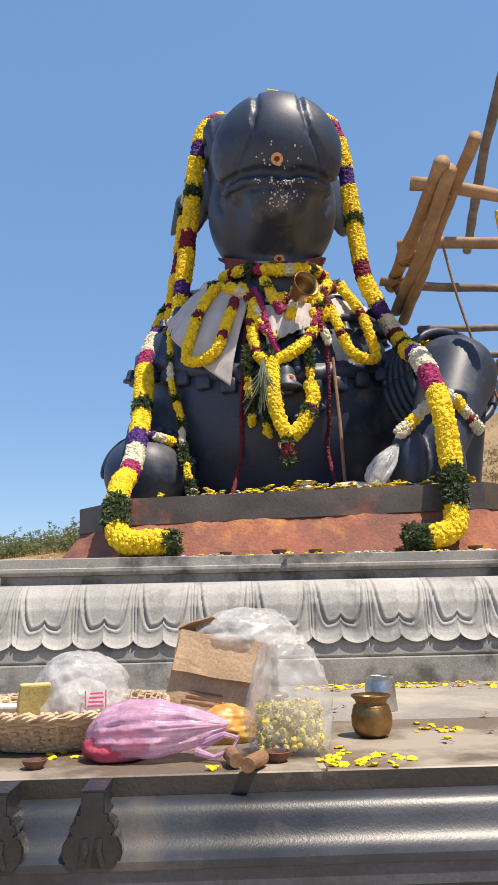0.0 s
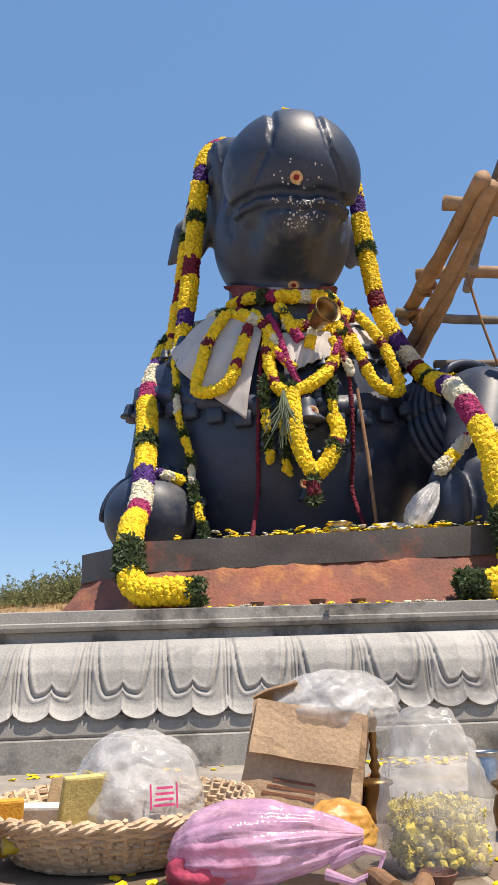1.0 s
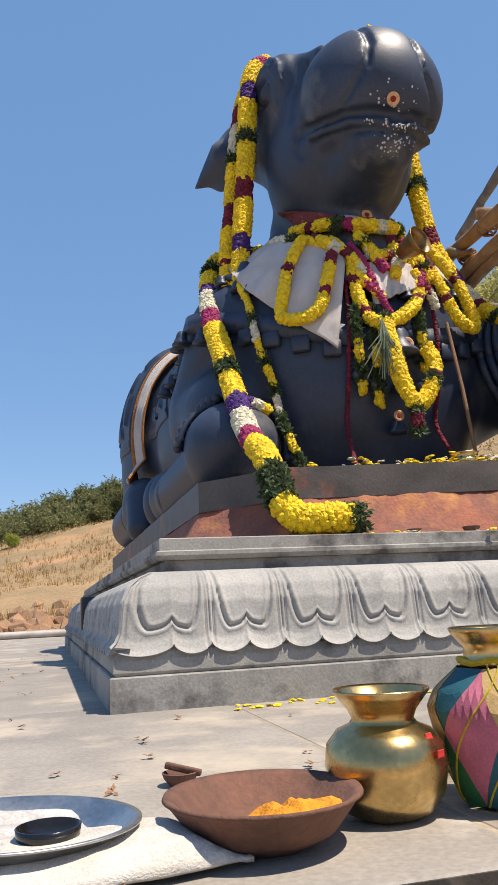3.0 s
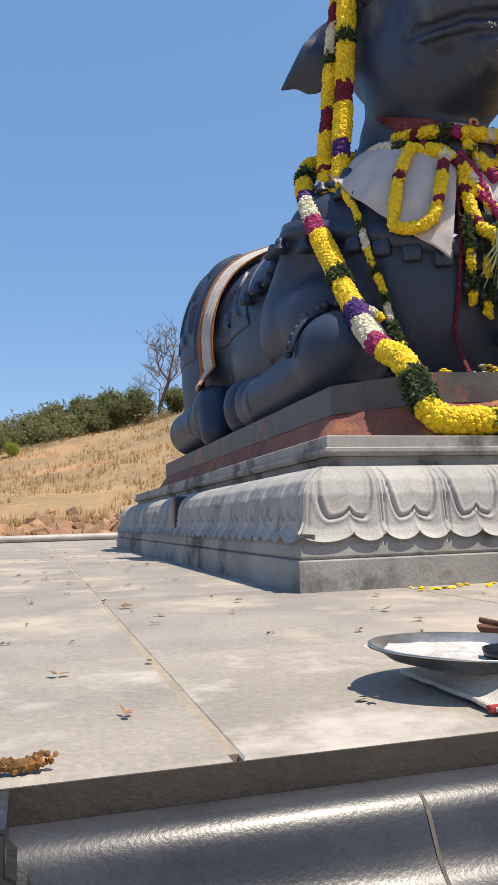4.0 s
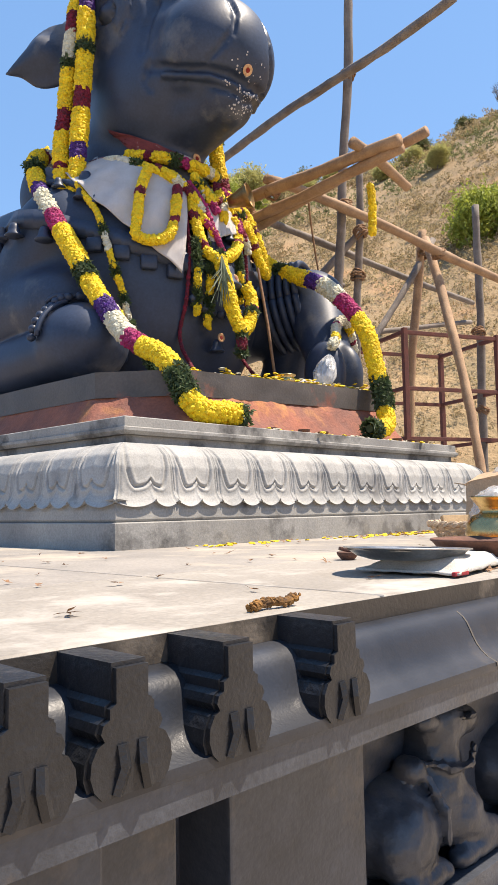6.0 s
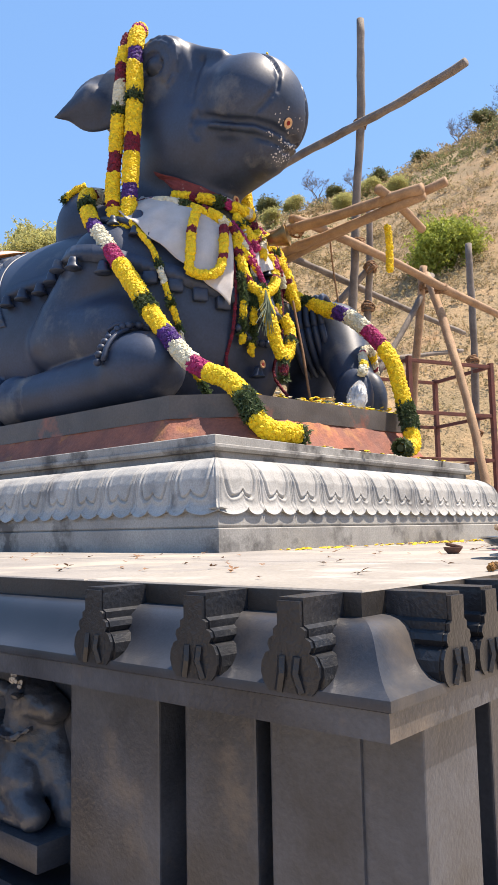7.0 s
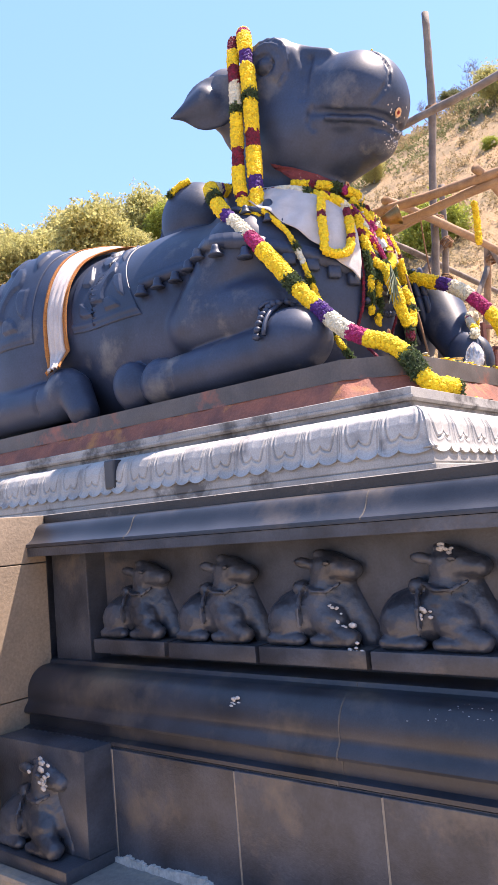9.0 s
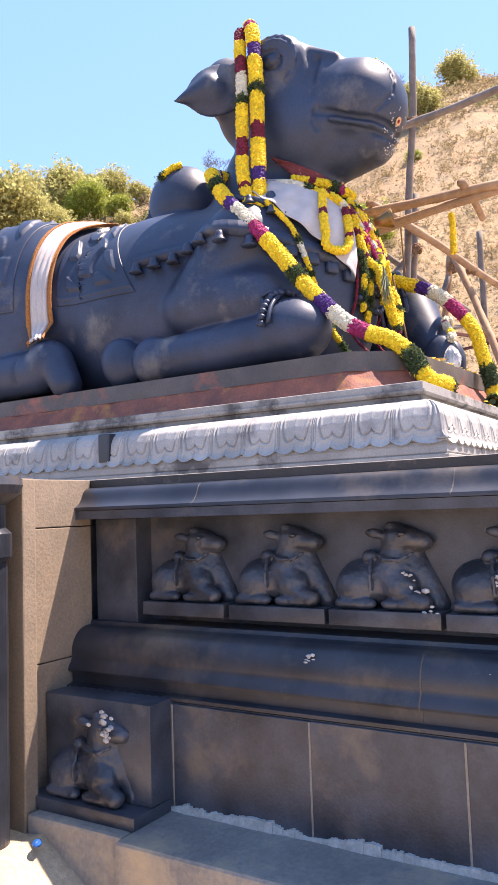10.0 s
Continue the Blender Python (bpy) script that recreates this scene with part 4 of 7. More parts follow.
garland([on_bull(0.70, 3.58, 1.06, 0.03), on_bull(0.75, 3.57, 1.20, 0.03), on_bull(0.86, 3.62, 1.28, 0.05), on_bull(0.98, 3.68, 1.26, 0.05), on_bull(1.08, 3.78, 1.12, 0.04)], seq("w1 y1 w2 m0.6 w2 y1 w1 r0.4 w1"), 0.03, "white and yellow flowers tied round the raised hoof", seed=23)
garland([on_bull(1.16, 4.3, 1.75, 0.02), on_bull(1.05, 4.22, 1.78, 0.02), on_bull(0.92, 4.15, 1.76, 0.02)], seq("y1"), 0.025, "marigolds lying over the raised knee", name="flower_cluster", seed=24)
garland([on_bull(0.05, 5.55, 2.66, 0.02), on_bull(-0.02, 5.6, 2.66, 0.02), on_bull(-0.07, 5.68, 2.58, 0.02)], seq("y1 g0.22"), 0.026, "marigolds lying on the bull's hump", name="flower_cluster", seed=25)
garland([on_bull(0.16, 3.86, 3.05, 0.008), on_bull(0.22, 3.9, 3.06, 0.008), on_bull(0.27, 3.95, 3.06, 0.008)], seq("y0.6 w0.4 y0.6"), 0.007, "few petals lying on the muzzle", name="flower_cluster", bloom=0.008, seed=26, string=False)


garland([on_bull(-0.16, 4.4, 2.26, 0.03), on_bull(0.0, 4.2, 2.18, 0.04), on_bull(0.2, 4.12, 2.13, 0.05), on_bull(0.4, 4.2, 2.18, 0.04), on_bull(0.56, 4.4, 2.26, 0.03)],
        seq("y2 r1 y2 g1 m1 y2 w1 y2 g1 y1 r1.5 y2"), 0.034, "mixed garland of yellow and red flowers round the throat", seed=27)

for k, (x0, z0, x1, z1, plan, rad) in enumerate(((-0.02, 2.06, 0.10, 1.80, "y2 r1 y1 w1", 0.026), (0.12, 2.06, 0.20, 1.84, "y1 g0.5 y2 m1", 0.03), (0.30, 2.06, 0.24, 1.78, "r1 y2 w1 y1", 0.026), (0.38, 2.06, 0.46, 1.82, "m1 y2 g0.6 y1", 0.03), (0.14, 1.92, 0.34, 1.96, "w1 y2 r1 g0.5 w1 y1", 0.03), (0.06, 1.80, 0.16, 1.66, "y2 m1 y1", 0.022), (0.36, 1.82, 0.44, 1.66, "y1 r1 w1", 0.022), (-0.14, 2.14, 0.0, 2.0, "r1 y2 w1", 0.03), (0.54, 2.14, 0.42, 2.0, "y2 r1 g0.5", 0.03))):
    garland([on_bull(x0, 4.1, z0, 0.06), on_bull((x0 + x1) / 2, 4.05, (z0 + z1) / 2 - 0.02, 0.075), on_bull(x1, 4.0, z1, 0.065)], seq(plan), rad, "short mixed flower string on the bull's chest", bloom=0.015, seed=60 + k)

M_HERB = material("grey green herb", (0.20, 0.24, 0.15), 0.8, second=(0.12, 0.15, 0.09), scale=30, per_island=0.3)
r = random.Random(44)
bm = bmesh.new()
for k in range(46):
    dx, dy, drop = r.gauss(0, 0.03), r.uniform(-0.03, 0.02), r.uniform(0.14, 0.30)
    tube(bm, [(0.085, 3.845, 1.52), (0.085 + dx * 0.5, 3.835 + dy * 0.5, 1.52 - drop * 0.55), (0.085 + dx * 1.8, 3.835 + dy, 1.52 - drop)], [0.004, 0.0035, 0.002], 4)
ob = part("herb_spray", bm, M_HERB)
tagged(ob, "feathery grey green herb spray tied to the garlands", "herbs")

# ---------------------------------------------------------------- cloths on the statue
M_REDCLOTH = material("faded red cloth", (0.24, 0.05, 0.05), 0.95, second=(0.12, 0.025, 0.03), scale=12, fine=200, stains=(0.40, 0.34, 0.32), stain_scale=7, stain_at=(0.58, 0.64))
def cloth(label, top, bottom, n, mat, lift=0.03, fold=0.012, name="cloth", hang=0.0):
    a, b = curve_through(top, 0.01), curve_through(bottom, 0.01)

    def fn(u, v):
        p, q = a[min(int(u * (len(a) - 1)), len(a) - 1)], b[min(int(u * (len(b) - 1)), len(b) - 1)]
        w = p.lerp(q, v)
        return on_bull(w.x, w.y, w.z, lift + fold * math.sin(30 * u + 5 * v) * v + 0.006 * noise.noise(w * 14))
    ob = sheet(name, fn, n, n, mat, 0.006)
    return tagged(ob, label, "cloth")


cloth("white cotton cloth tied as a bib on the bull's chest", [(-0.30, 4.66, 2.34), (-0.23, 4.45, 2.25), (-0.10, 4.2, 2.08), (0.04, 4.08, 1.93)], [(-0.44, 4.66, 2.14), (-0.42, 4.32, 1.84), (-0.28, 4.12, 1.62), (-0.086, 3.97, 1.42)], 40, M_CLOTH, lift=0.055)
cloth("white cotton cloth folded across the bull's breast", [(0.10, 4.05, 1.88), (0.24, 4.04, 1.9), (0.38, 4.06, 1.9)], [(0.12, 4.0, 1.62), (0.24, 4.0, 1.70), (0.36, 4.03, 1.74)], 26, M_CLOTH, lift=0.05)
cloth("white cotton cloth at the bull's shoulder", [(0.42, 4.14, 2.0), (0.56, 4.3, 2.12), (0.72, 4.6, 2.3)], [(0.46, 4.1, 1.82), (0.62, 4.25, 1.86), (0.80, 4.6, 2.1)], 26, M_CLOTH)
cloth("faded red cloth band round the bull's throat", [(-0.20, 4.6, 2.40), (-0.06, 4.28, 2.28), (0.2, 4.15, 2.2), (0.46, 4.28, 2.28), (0.60, 4.6, 2.40)], [(-0.22, 4.57, 2.35), (-0.08, 4.24, 2.21), (0.2, 4.12, 2.12), (0.48, 4.24, 2.21), (0.62, 4.57, 2.35)], 34, M_REDCLOTH, lift=0.02)

# striped cloth hung over the back
back_cloth = thing("draped_cloth", (AXIS, 6.4, 2.4), "white cloth with orange borders draped over the bull's back", "cloth")
M_ORANGE = material("orange embroidered border", (0.50, 0.20, 0.04), 0.9, second=(0.28, 0.10, 0.03), scale=60, fine=200, bump=0.6)


def back_strip(u0, u1, mat, name, lift):
    def fn(u, v):
        w = u0 + (u1 - u0) * u
        a = radians(-111 + 222 * v)
        y = 6.18 + 0.24 * w + 0.12 * abs(v - 0.5)
        p = CLAY.onto((1.1 * math.sin(a), y, 1.55 + 0.95 * math.cos(a)), lift + 0.011 * math.sin(30 * w + 4 * v) + 0.004 * noise.noise((w * 9, v * 30, 1)))
        return p - Vector((0, 6.4, 2.4))
    sheet(name, fn, 12, 90, mat, 0.005, back_cloth)


back_strip(0.0, 0.18, M_ORANGE, "border", 0.036)
back_strip(0.18, 0.82, M_CLOTH, "middle", 0.034)
back_strip(0.82, 1.0, M_ORANGE, "border", 0.036)

# ---------------------------------------------------------------- lotus petals of the plinth
def petal_mesh(width, left_end=0.0, right_end=0.0, nu=60, nv=44):
    """One carved petal: width along x, outward is -y; an end petal reaches out to the mitre."""
    bm = bmesh.new()

    def depth(v):
        return float(np.interp(v, [0, 0.06, 0.16, 0.35, 0.6, 0.8, 0.93, 1.0], [0.171, 0.156, 0.144, 0.139, 0.133, 0.112, 0.076, 0.035]))

    # heart-shaped line of two lobes with a raised cusp between them
    heart = []
    for i in range(61):
        t = i / 60
        s = abs(2 * t - 1)
        heart.append((0.5 + 0.40 * (2 * t - 1), 0.30 + 0.05 * math.exp(-s / 0.09) + 0.66 * max(0.0, (s - 0.50) / 0.50) ** 2.6))
    heart = np.array(heart)
    scale = np.array([width, 0.26])
    starts, ends = heart[:-1] * scale, heart[1:] * scale
    runs = ends - starts
    sizes = (runs ** 2).sum(1) + 1e-12

    def line_gap(u, v):
        p = np.array([u, v]) * scale
        k = np.clip(((p - starts) * runs).sum(1) / sizes, 0, 1)
        return float(np.sqrt((((starts + runs * k[:, None]) - p) ** 2).sum(1).min()))

    g = []
    for i in range(nu + 1):
        u = i / nu
        col = []
        for j in range(nv + 1):
            v = (j / nv) ** 1.2
            zl = 0.178 - 0.030 * abs(math.sin(2 * math.pi * u)) ** 0.55
            z, d = zl + (0.389 - zl) * v, depth(v)
            x = -width / 2 + width * u
            groove = 0.0
            for g0 in (0.0, 0.05, 0.95, 1.0):
                groove = max(groove, 1 - abs(u - g0) / 0.022)
            gap = line_gap(u, v)
            groove = max(groove, 1.4 * (1 - gap / 0.0065))
            d += 0.004 * max(0.0, 1 - abs(gap - 0.013) / 0.008)
            d -= 0.009 * max(groove, 0)
            if left_end and u < 0.5:
                x -= (depth(v) - left_end) * (1 - 2 * u)
            if right_end and u > 0.5:
                x += (depth(v) - right_end) * (2 * u - 1)
            col.append(bm.verts.new((x, -d, z)))
        g.append(col)
    for i in range(nu):
        for j in range(nv):
            bm.faces.new((g[i][j], g[i + 1][j], g[i + 1][j + 1], g[i][j + 1]))
    lip = [bm.verts.new((g[i][0].co.x, -0.11, 0.172)) for i in range(nu + 1)]
    for i in range(nu):
        bm.faces.new((lip[i], lip[i + 1], g[i + 1][0], g[i][0]))
    me = bpy.data.meshes.new("petal")
    bm.to_mesh(me)
    bm.free()
    me.materials.append(M_GREY)
    me.shade_smooth()
    return me


def petal_run(count, length, m, nu=60, nv=44):
    width = (length + 0.2) / count
    mid, first, last = petal_mesh(width, 0, 0, nu, nv), petal_mesh(width, 0.1, 0, nu, nv), petal_mesh(width, 0, 0.1, nu, nv)
    for i in range(count):
        me = first if i == 0 else last if i == count - 1 else mid
        ob = new("petal", me)
        ob.parent = plinth
        ob.matrix_basis = m @ pose(-length / 2 - 0.1 + width * (i + 0.5), 0, 0)


petal_run(12, PX1 - PX0, pose((PX0 + PX1) / 2, PY0, 0))
petal_run(23, PY1 - PY0, pose(PX0, (PY0 + PY1) / 2, 0, 0, 0, -90))
petal_run(23, PY1 - PY0, pose(PX1, (PY0 + PY1) / 2, 0, 0, 0, 90), 24, 16)
petal_run(12, PX1 - PX0, pose((PX0 + PX1) / 2, PY1, 0, 0, 0, 180), 24, 16)


# black block drawn for the darkness of a gap in the petal row
part("patched_joint", box(bmesh.new(), (PX0 - 0.155, 5.27, 0.185), (PX0 - 0.05, 5.365, 0.372), 0.012), M_BLACK, plinth, "black block standing in for a dark gap in the petals")

# ---------------------------------------------------------------- brackets of the cornice
def bracket_mesh():
    half = [(0.026, -0.002), (0.026, -0.036), (0.036, -0.040), (0.036, -0.050), (0.046, -0.054), (0.050, -0.062), (0.044, -0.070), (0.055, -0.074), (0.064, -0.086), (0.066, -0.100), (0.060, -0.114), (0.048, -0.124)]
    half = [(x * 0.76, z) for x, z in half]
    outline = [(-x, z) for x, z in half] + [(x, z) for x, z in reversed(half)]
    bm = bmesh.new()
    for depths, shrink in (((0.0, 0.094), 1.0), ((0.094, 0.100), 0.93)):
        a = [bm.verts.new((x * shrink, -depths[0], z * shrink - 0.063 * (1 - shrink))) for x, z in outline]
        b = [bm.verts.new((x * shrink, -depths[1], z * shrink - 0.063 * (1 - shrink))) for x, z in outline]
        n = len(outline)
        for i in range(n):
            bm.faces.new((a[i], a[(i + 1) % n], b[(i + 1) % n], b[i]))
        bm.faces.new(b)
    for x in (-0.012, 0.012):
        tube(bm, [(x, -0.098, -0.075), (x * 0.9, -0.101, -0.095), (x * 1.5, -0.098, -0.118)], 0.007, 6)
    bmesh.ops.recalc_face_normals(bm, faces=bm.faces)
    me = bpy.data.meshes.new("bracket")
    bm.to_mesh(me)
    bm.free()
    me.materials.append(M_BRACKET)
    return me


BRACKET = bracket_mesh()
for x in (-2.452, -2.345, -2.202, -2.016, -0.35, -0.51, -0.69, 1.9, 2.1):
    ob = new("bracket", BRACKET)
    ob.parent, ob.matrix_basis = terrace, pose(x, FRONT, -0.001)
for y in (1.62, 1.79, 2.015):
    ob = new("bracket", BRACKET)
    ob.parent, ob.matrix_basis = terrace, pose(SIDE, y, -0.001, 0, 0, -90)

# pale mortar lines across the mouldings
M_MORTAR = material("pale mortar", (0.13, 0.115, 0.10), 0.9, scale=20)


def joint_line(profile, at, along, out, wide=0.004):
    grown = [(d + 0.0015, z - 0.0005) for d, z in profile]
    a, b = (at[0] - along[0] * wide / 2, at[1] - along[1] * wide / 2), (at[0] + along[0] * wide / 2, at[1] + along[1] * wide / 2)
    moulding_run("mortar_joint", grown, a, b, out, M_MORTAR)


for y in (2.62, 3.587):
    joint_line(ROLL[:-2], (SIDE, y), (0, 1), (-1, 0))
for y in (2.26, 2.735):
    joint_line(TORUS, (SIDE, y), (0, 1), (-1, 0), 0.005)
for x in (-1.62, -0.9, 0.42):
    joint_line(ROLL[:-2], (x, FRONT), (1, 0), (0, -1), 0.004)

# pilasters of the recessed frieze
for y0, y1 in ((1.50, 1.735), (1.775, 1.925), (1.985, 2.225), (3.945, 4.16)):
    part("pilaster", box(bmesh.new(), (SIDE + 0.015, y0, -0.588), (SIDE + 0.17, y1, -0.164), 0.004), M_BLACKROUGH, terrace)
for x0, x1 in ((-2.52, -2.365), (-2.325, -2.195), (-2.11, -1.83), (-0.75, -0.35), (1.7, 2.2)):
    part("pilaster", box(bmesh.new(), (x0, FRONT + 0.015, -0.588), (x1, FRONT + 0.17, -0.164), 0.004), M_BLACKROUGH, terrace)
# slabs of the lower wall
ys = [1.42, 2.08, 2.60, 3.102, 3.65, 4.16]
for a, b in zip(ys, ys[1:]):
    part("wall_slab", box(bmesh.new(), (SIDE - 0.158, a + 0.003, -1.60), (SIDE - 0.145, b - 0.003, -0.826), 0.003), M_BLACKROUGH, terrace)
part("mortar_bed", box(bmesh.new(), (SIDE - 0.1565, 1.425, -1.6), (SIDE - 0.1475, 4.155, -0.829)), M_JOINT, terrace)
bm = bmesh.new()
rng = random.Random(8)
for i in range(190):
    y = 1.6 + 2.15 * i / 190
    h = 0.022 + 0.03 * noise.noise((y * 5, 0, 0)) + 0.016 * noise.noise((y * 23, 1, 0)) + rng.uniform(-0.003, 0.003)
    box(bm, (SIDE - 0.163 - 0.35 * max(h, 0.006), y, -1.192), (SIDE - 0.156, y + 0.0112, -1.19 + max(h, 0.006)))
part("whitewash_line", bm, material("whitewash", (0.62, 0.60, 0.56), 0.9, scale=20), terrace, "flaking whitewash along the foot of the wall")

# projecting bay at the far end
M_BROWN = material("dusty brown granite", (0.33, 0.25, 0.17), 0.8, second=(0.22, 0.17, 0.12), scale=2.5, fine=90, bump=0.35, stains=(0.30, 0.20, 0.11), stain_scale=3, stain_at=(0.55, 0.75))
part("bay_slab", box(bmesh.new(), (-2.875, BUMP, -0.188), (SIDE - 0.005, BUMP + 0.06, -0.002), 0.003), M_BROWN, terrace)
part("bay_slab", box(bmesh.new(), (-2.875, BUMP, -0.70), (SIDE - 0.005, BUMP + 0.06, -0.192), 0.003), M_BROWN, terrace)
part("bay_slab", box(bmesh.new(), (-2.875, BUMP, -1.6), (SIDE - 0.005, BUMP + 0.06, -0.704), 0.003), M_BROWN, terrace)
part("bay_pilaster", box(bmesh.new(), (-2.945, BUMP - 0.05, -1.6), (-2.88, BUMP + 0.06, -0.002), 0.006), M_BROWN, terrace)
bm = lathe(bmesh.new(), [(0.10, -1.6), (0.10, -1.3), (0.085, -1.28), (0.085, -0.3), (0.10, -0.28), (0.10, -0.2), (0.08, -0.18), (0.08, -0.1), (0.13, -0.06), (0.14, -0.03), (0.13, 0.0), (0.0001, 0.0)], 28)
ob = part("bay_column", bm, M_BLACK, terrace, "turned black stone column")
ob.matrix_basis = pose(-3.10, BUMP - 0.02, 0)

# concrete kerb and sandy landing at the foot
M_CONC = material("rough concrete", (0.30, 0.28, 0.25), 0.9, second=(0.22, 0.20, 0.18), scale=4, fine=60, bump=0.6, stains=(0.40, 0.31, 0.20), stain_scale=2)
kerb = part("concrete_kerb", box(box(bmesh.new(), (-2.985, 1.1, -1.62), (SIDE - 0.147, 3.67, -1.192), 0.02, 3), (-2.945, 3.672, -1.62), (SIDE - 0.147, 4.115, -1.196), 0.015, 2), M_CONC)
tagged(kerb, "rough concrete kerb along the foot of the terrace wall", "kerb", kind="structure")
M_SAND = material("trodden sandy soil", (0.52, 0.425, 0.32), 0.95, second=(0.41, 0.33, 0.245), scale=3, fine=50, bump=0.7, depth=0.02)


def landing(u, v):
    x, y = -4.6 + 2.0 * u, 3.60 + 2.6 * v
    edge = min(u * 4, v * 6, 1)
    return Vector((x, y, -1.55 + 0.30 * edge + 0.02 * noise.noise((x * 3, y * 3, 0)) + 0.008 * noise.noise((x * 14, y * 14, 0))))


# mostly unseen sand sheet, added pale to bounce sunlight onto the shaded wall
def yard(u, v):
    x, y = -20 + 34 * u, -16 + 22 * v
    return Vector((x, y, ground_height(x, y) + 0.05 + 0.02 * noise.noise((x * 1.5, y * 1.5, 3)) - (0.3 if u in (0, 1) or v in (0, 1) else 0)))


tagged(sheet("yard", yard, 70, 50, M_SAND), "bare sandy yard, mostly unseen, laid pale to bounce light onto the terrace", "ground", kind="structure")
ob = sheet("sand_heap", landing, 50, 60, material("pale dry sand", (0.56, 0.43, 0.28), 0.95, second=(0.44, 0.33, 0.21), scale=3, fine=50, bump=0.7, depth=0.02))
tagged(ob, "heap of sandy soil against the terrace", "sand", kind="structure")

# ---------------------------------------------------------------- small carved bulls
def relief_bull(detail=0.0075):
    """A small seated bull in half relief on a slab; it looks along -y, outward is -x."""
    c = Clay((-0.14, -0.24, -0.02), (0.06, 0.24, 0.42), detail)
    c.ball((0.0, 0.09, 0.095), (0.095, 0.115, 0.097), 0.03)
    c.ball((0.0, -0.015, 0.105), (0.084, 0.10, 0.098), 0.03)
    c.limb((-0.015, -0.02, 0.15), (-0.025, -0.025, 0.235), 0.074, 0.054, 0.03)
    c.ball((-0.03, -0.035, 0.272), (0.052, 0.062, 0.052), 0.015, turn=(-8, 0, 0))
    c.limb((-0.035, -0.07, 0.266), (-0.035, -0.118, 0.256), 0.042, 0.034, 0.012)
    c.ball((-0.06, 0.040, 0.290), (0.018, 0.036, 0.020), 0.01, turn=(14, 0, 0))
    c.ball((-0.045, -0.015, 0.322), (0.020, 0.022, 0.014), 0.015)
    c.ball((-0.09, -0.065, 0.288), (0.012, 0.014, 0.010), 0.006)
    c.ball((-0.04, 0.068, 0.200), (0.032, 0.027, 0.027), 0.008)
    c.limb((0.0, -0.07, 0.20), (0.0, -0.150, 0.02), 0.045, 0.045, 0.03)
    c.ball((-0.065, -0.045, 0.085), (0.042, 0.062, 0.060), 0.012)
    c.limb((-0.075, -0.07, 0.055), (-0.085, -0.128, 0.032), 0.034, 0.030, 0.010)
    c.limb((-0.09, -0.130, 0.022), (-0.09, -0.005, 0.020), 0.023, 0.021, 0.005)
    c.ball((-0.065, 0.120, 0.080), (0.042, 0.068, 0.075), 0.015)
    c.limb((-0.088, 0.160, 0.022), (-0.09, 0.055, 0.020), 0.023, 0.021, 0.006)
    c.path([(-0.075, -0.095, 0.215), (-0.092, -0.055, 0.190), (-0.088, 0.0, 0.192), (-0.06, 0.04, 0.21)], 0.007, 0.008)
    c.path([(-0.07, 0.055, 0.185), (-0.098, 0.05, 0.13), (-0.100, 0.045, 0.07)], 0.008, 0.006)
    return c.mesh("relief")


RELIEF = relief_bull()


def relief(place, turn, size, label, block):
    bm = bmesh.new()
    bm.from_mesh(RELIEF)
    for v in bm.verts:
        v.co += Vector((noise.noise(v.co * 60), noise.noise(v.co * 60 + Vector((7, 0, 0))), noise.noise(v.co * 60 + Vector((0, 7, 0))))) * 0.0028
    if block == "plinth":
        box(bm, (-0.125, -0.195, -0.062), (0.08, 0.195, -0.001), 0.004)
    else:
        box(bm, (-0.13, -0.24, -0.05), (0.10, 0.24, 0.0), 0.004)
        box(bm, (-0.04, -0.24, 0.001), (0.10, 0.24, 0.38), 0.006)
    ob = part("relief_bull", bm, M_BLACKROUGH, smooth=False)
    ob.data.shade_smooth()
    ob.data.set_sharp_from_angle(angle=radians(38))
    ob.matrix_basis = pose(*place, 0, 0, turn) @ Matrix.Diagonal((size, size, size * 0.86, 1))
    return tagged(ob, label, "relief", "small carved bulls")


for y in (2.49, 2.895, 3.30, 3.71):
    relief((SIDE + 0.118, y, -0.49), 0, 1.0 - 0.02 * (y > 3.5), "small seated bull carved in black stone in the frieze", "plinth")
relief((-1.55, FRONT + 0.115, -0.49), 90, 1.0, "small seated bull carved in black stone in the frieze", "plinth")
relief((-1.12, FRONT + 0.115, -0.49), 90, 1.0, "small seated bull carved in black stone in the frieze", "plinth")
relief((-2.76, 3.91, -1.151), 0, 1.05, "block with a seated bull carved in relief on the ledge", "block")

# ---------------------------------------------------------------- floor slabs
part("mortar_bed", prism(bmesh.new(), [(SIDE + 0.02, FRONT + 0.02), (7.4, FRONT + 0.02), (7.4, 12.9), (-5.1, 12.9), (-5.1, BUMP + 0.08), (SIDE + 0.02, BUMP + 0.08)], -0.029, -0.0015), M_JOINT, terrace)
FLOOR_MESHES = {}


M_DIRTY = material("slab brown with spilt offerings", (0.22, 0.165, 0.12), 0.55, second=(0.15, 0.115, 0.085), scale=3.0, fine=110, bump=0.25, depth=0.004, stains=(0.33, 0.28, 0.225), stain_scale=2.2, stain_at=(0.5, 0.6), per_object=0.07)


M_LIMY = material("grey slab with dried lime stains", (0.36, 0.325, 0.28), 0.72, second=(0.28, 0.25, 0.215), scale=3.2, fine=110, bump=0.3, depth=0.004, stains=(0.42, 0.385, 0.34), stain_scale=4.5, stain_at=(0.52, 0.66), per_object=0.05)


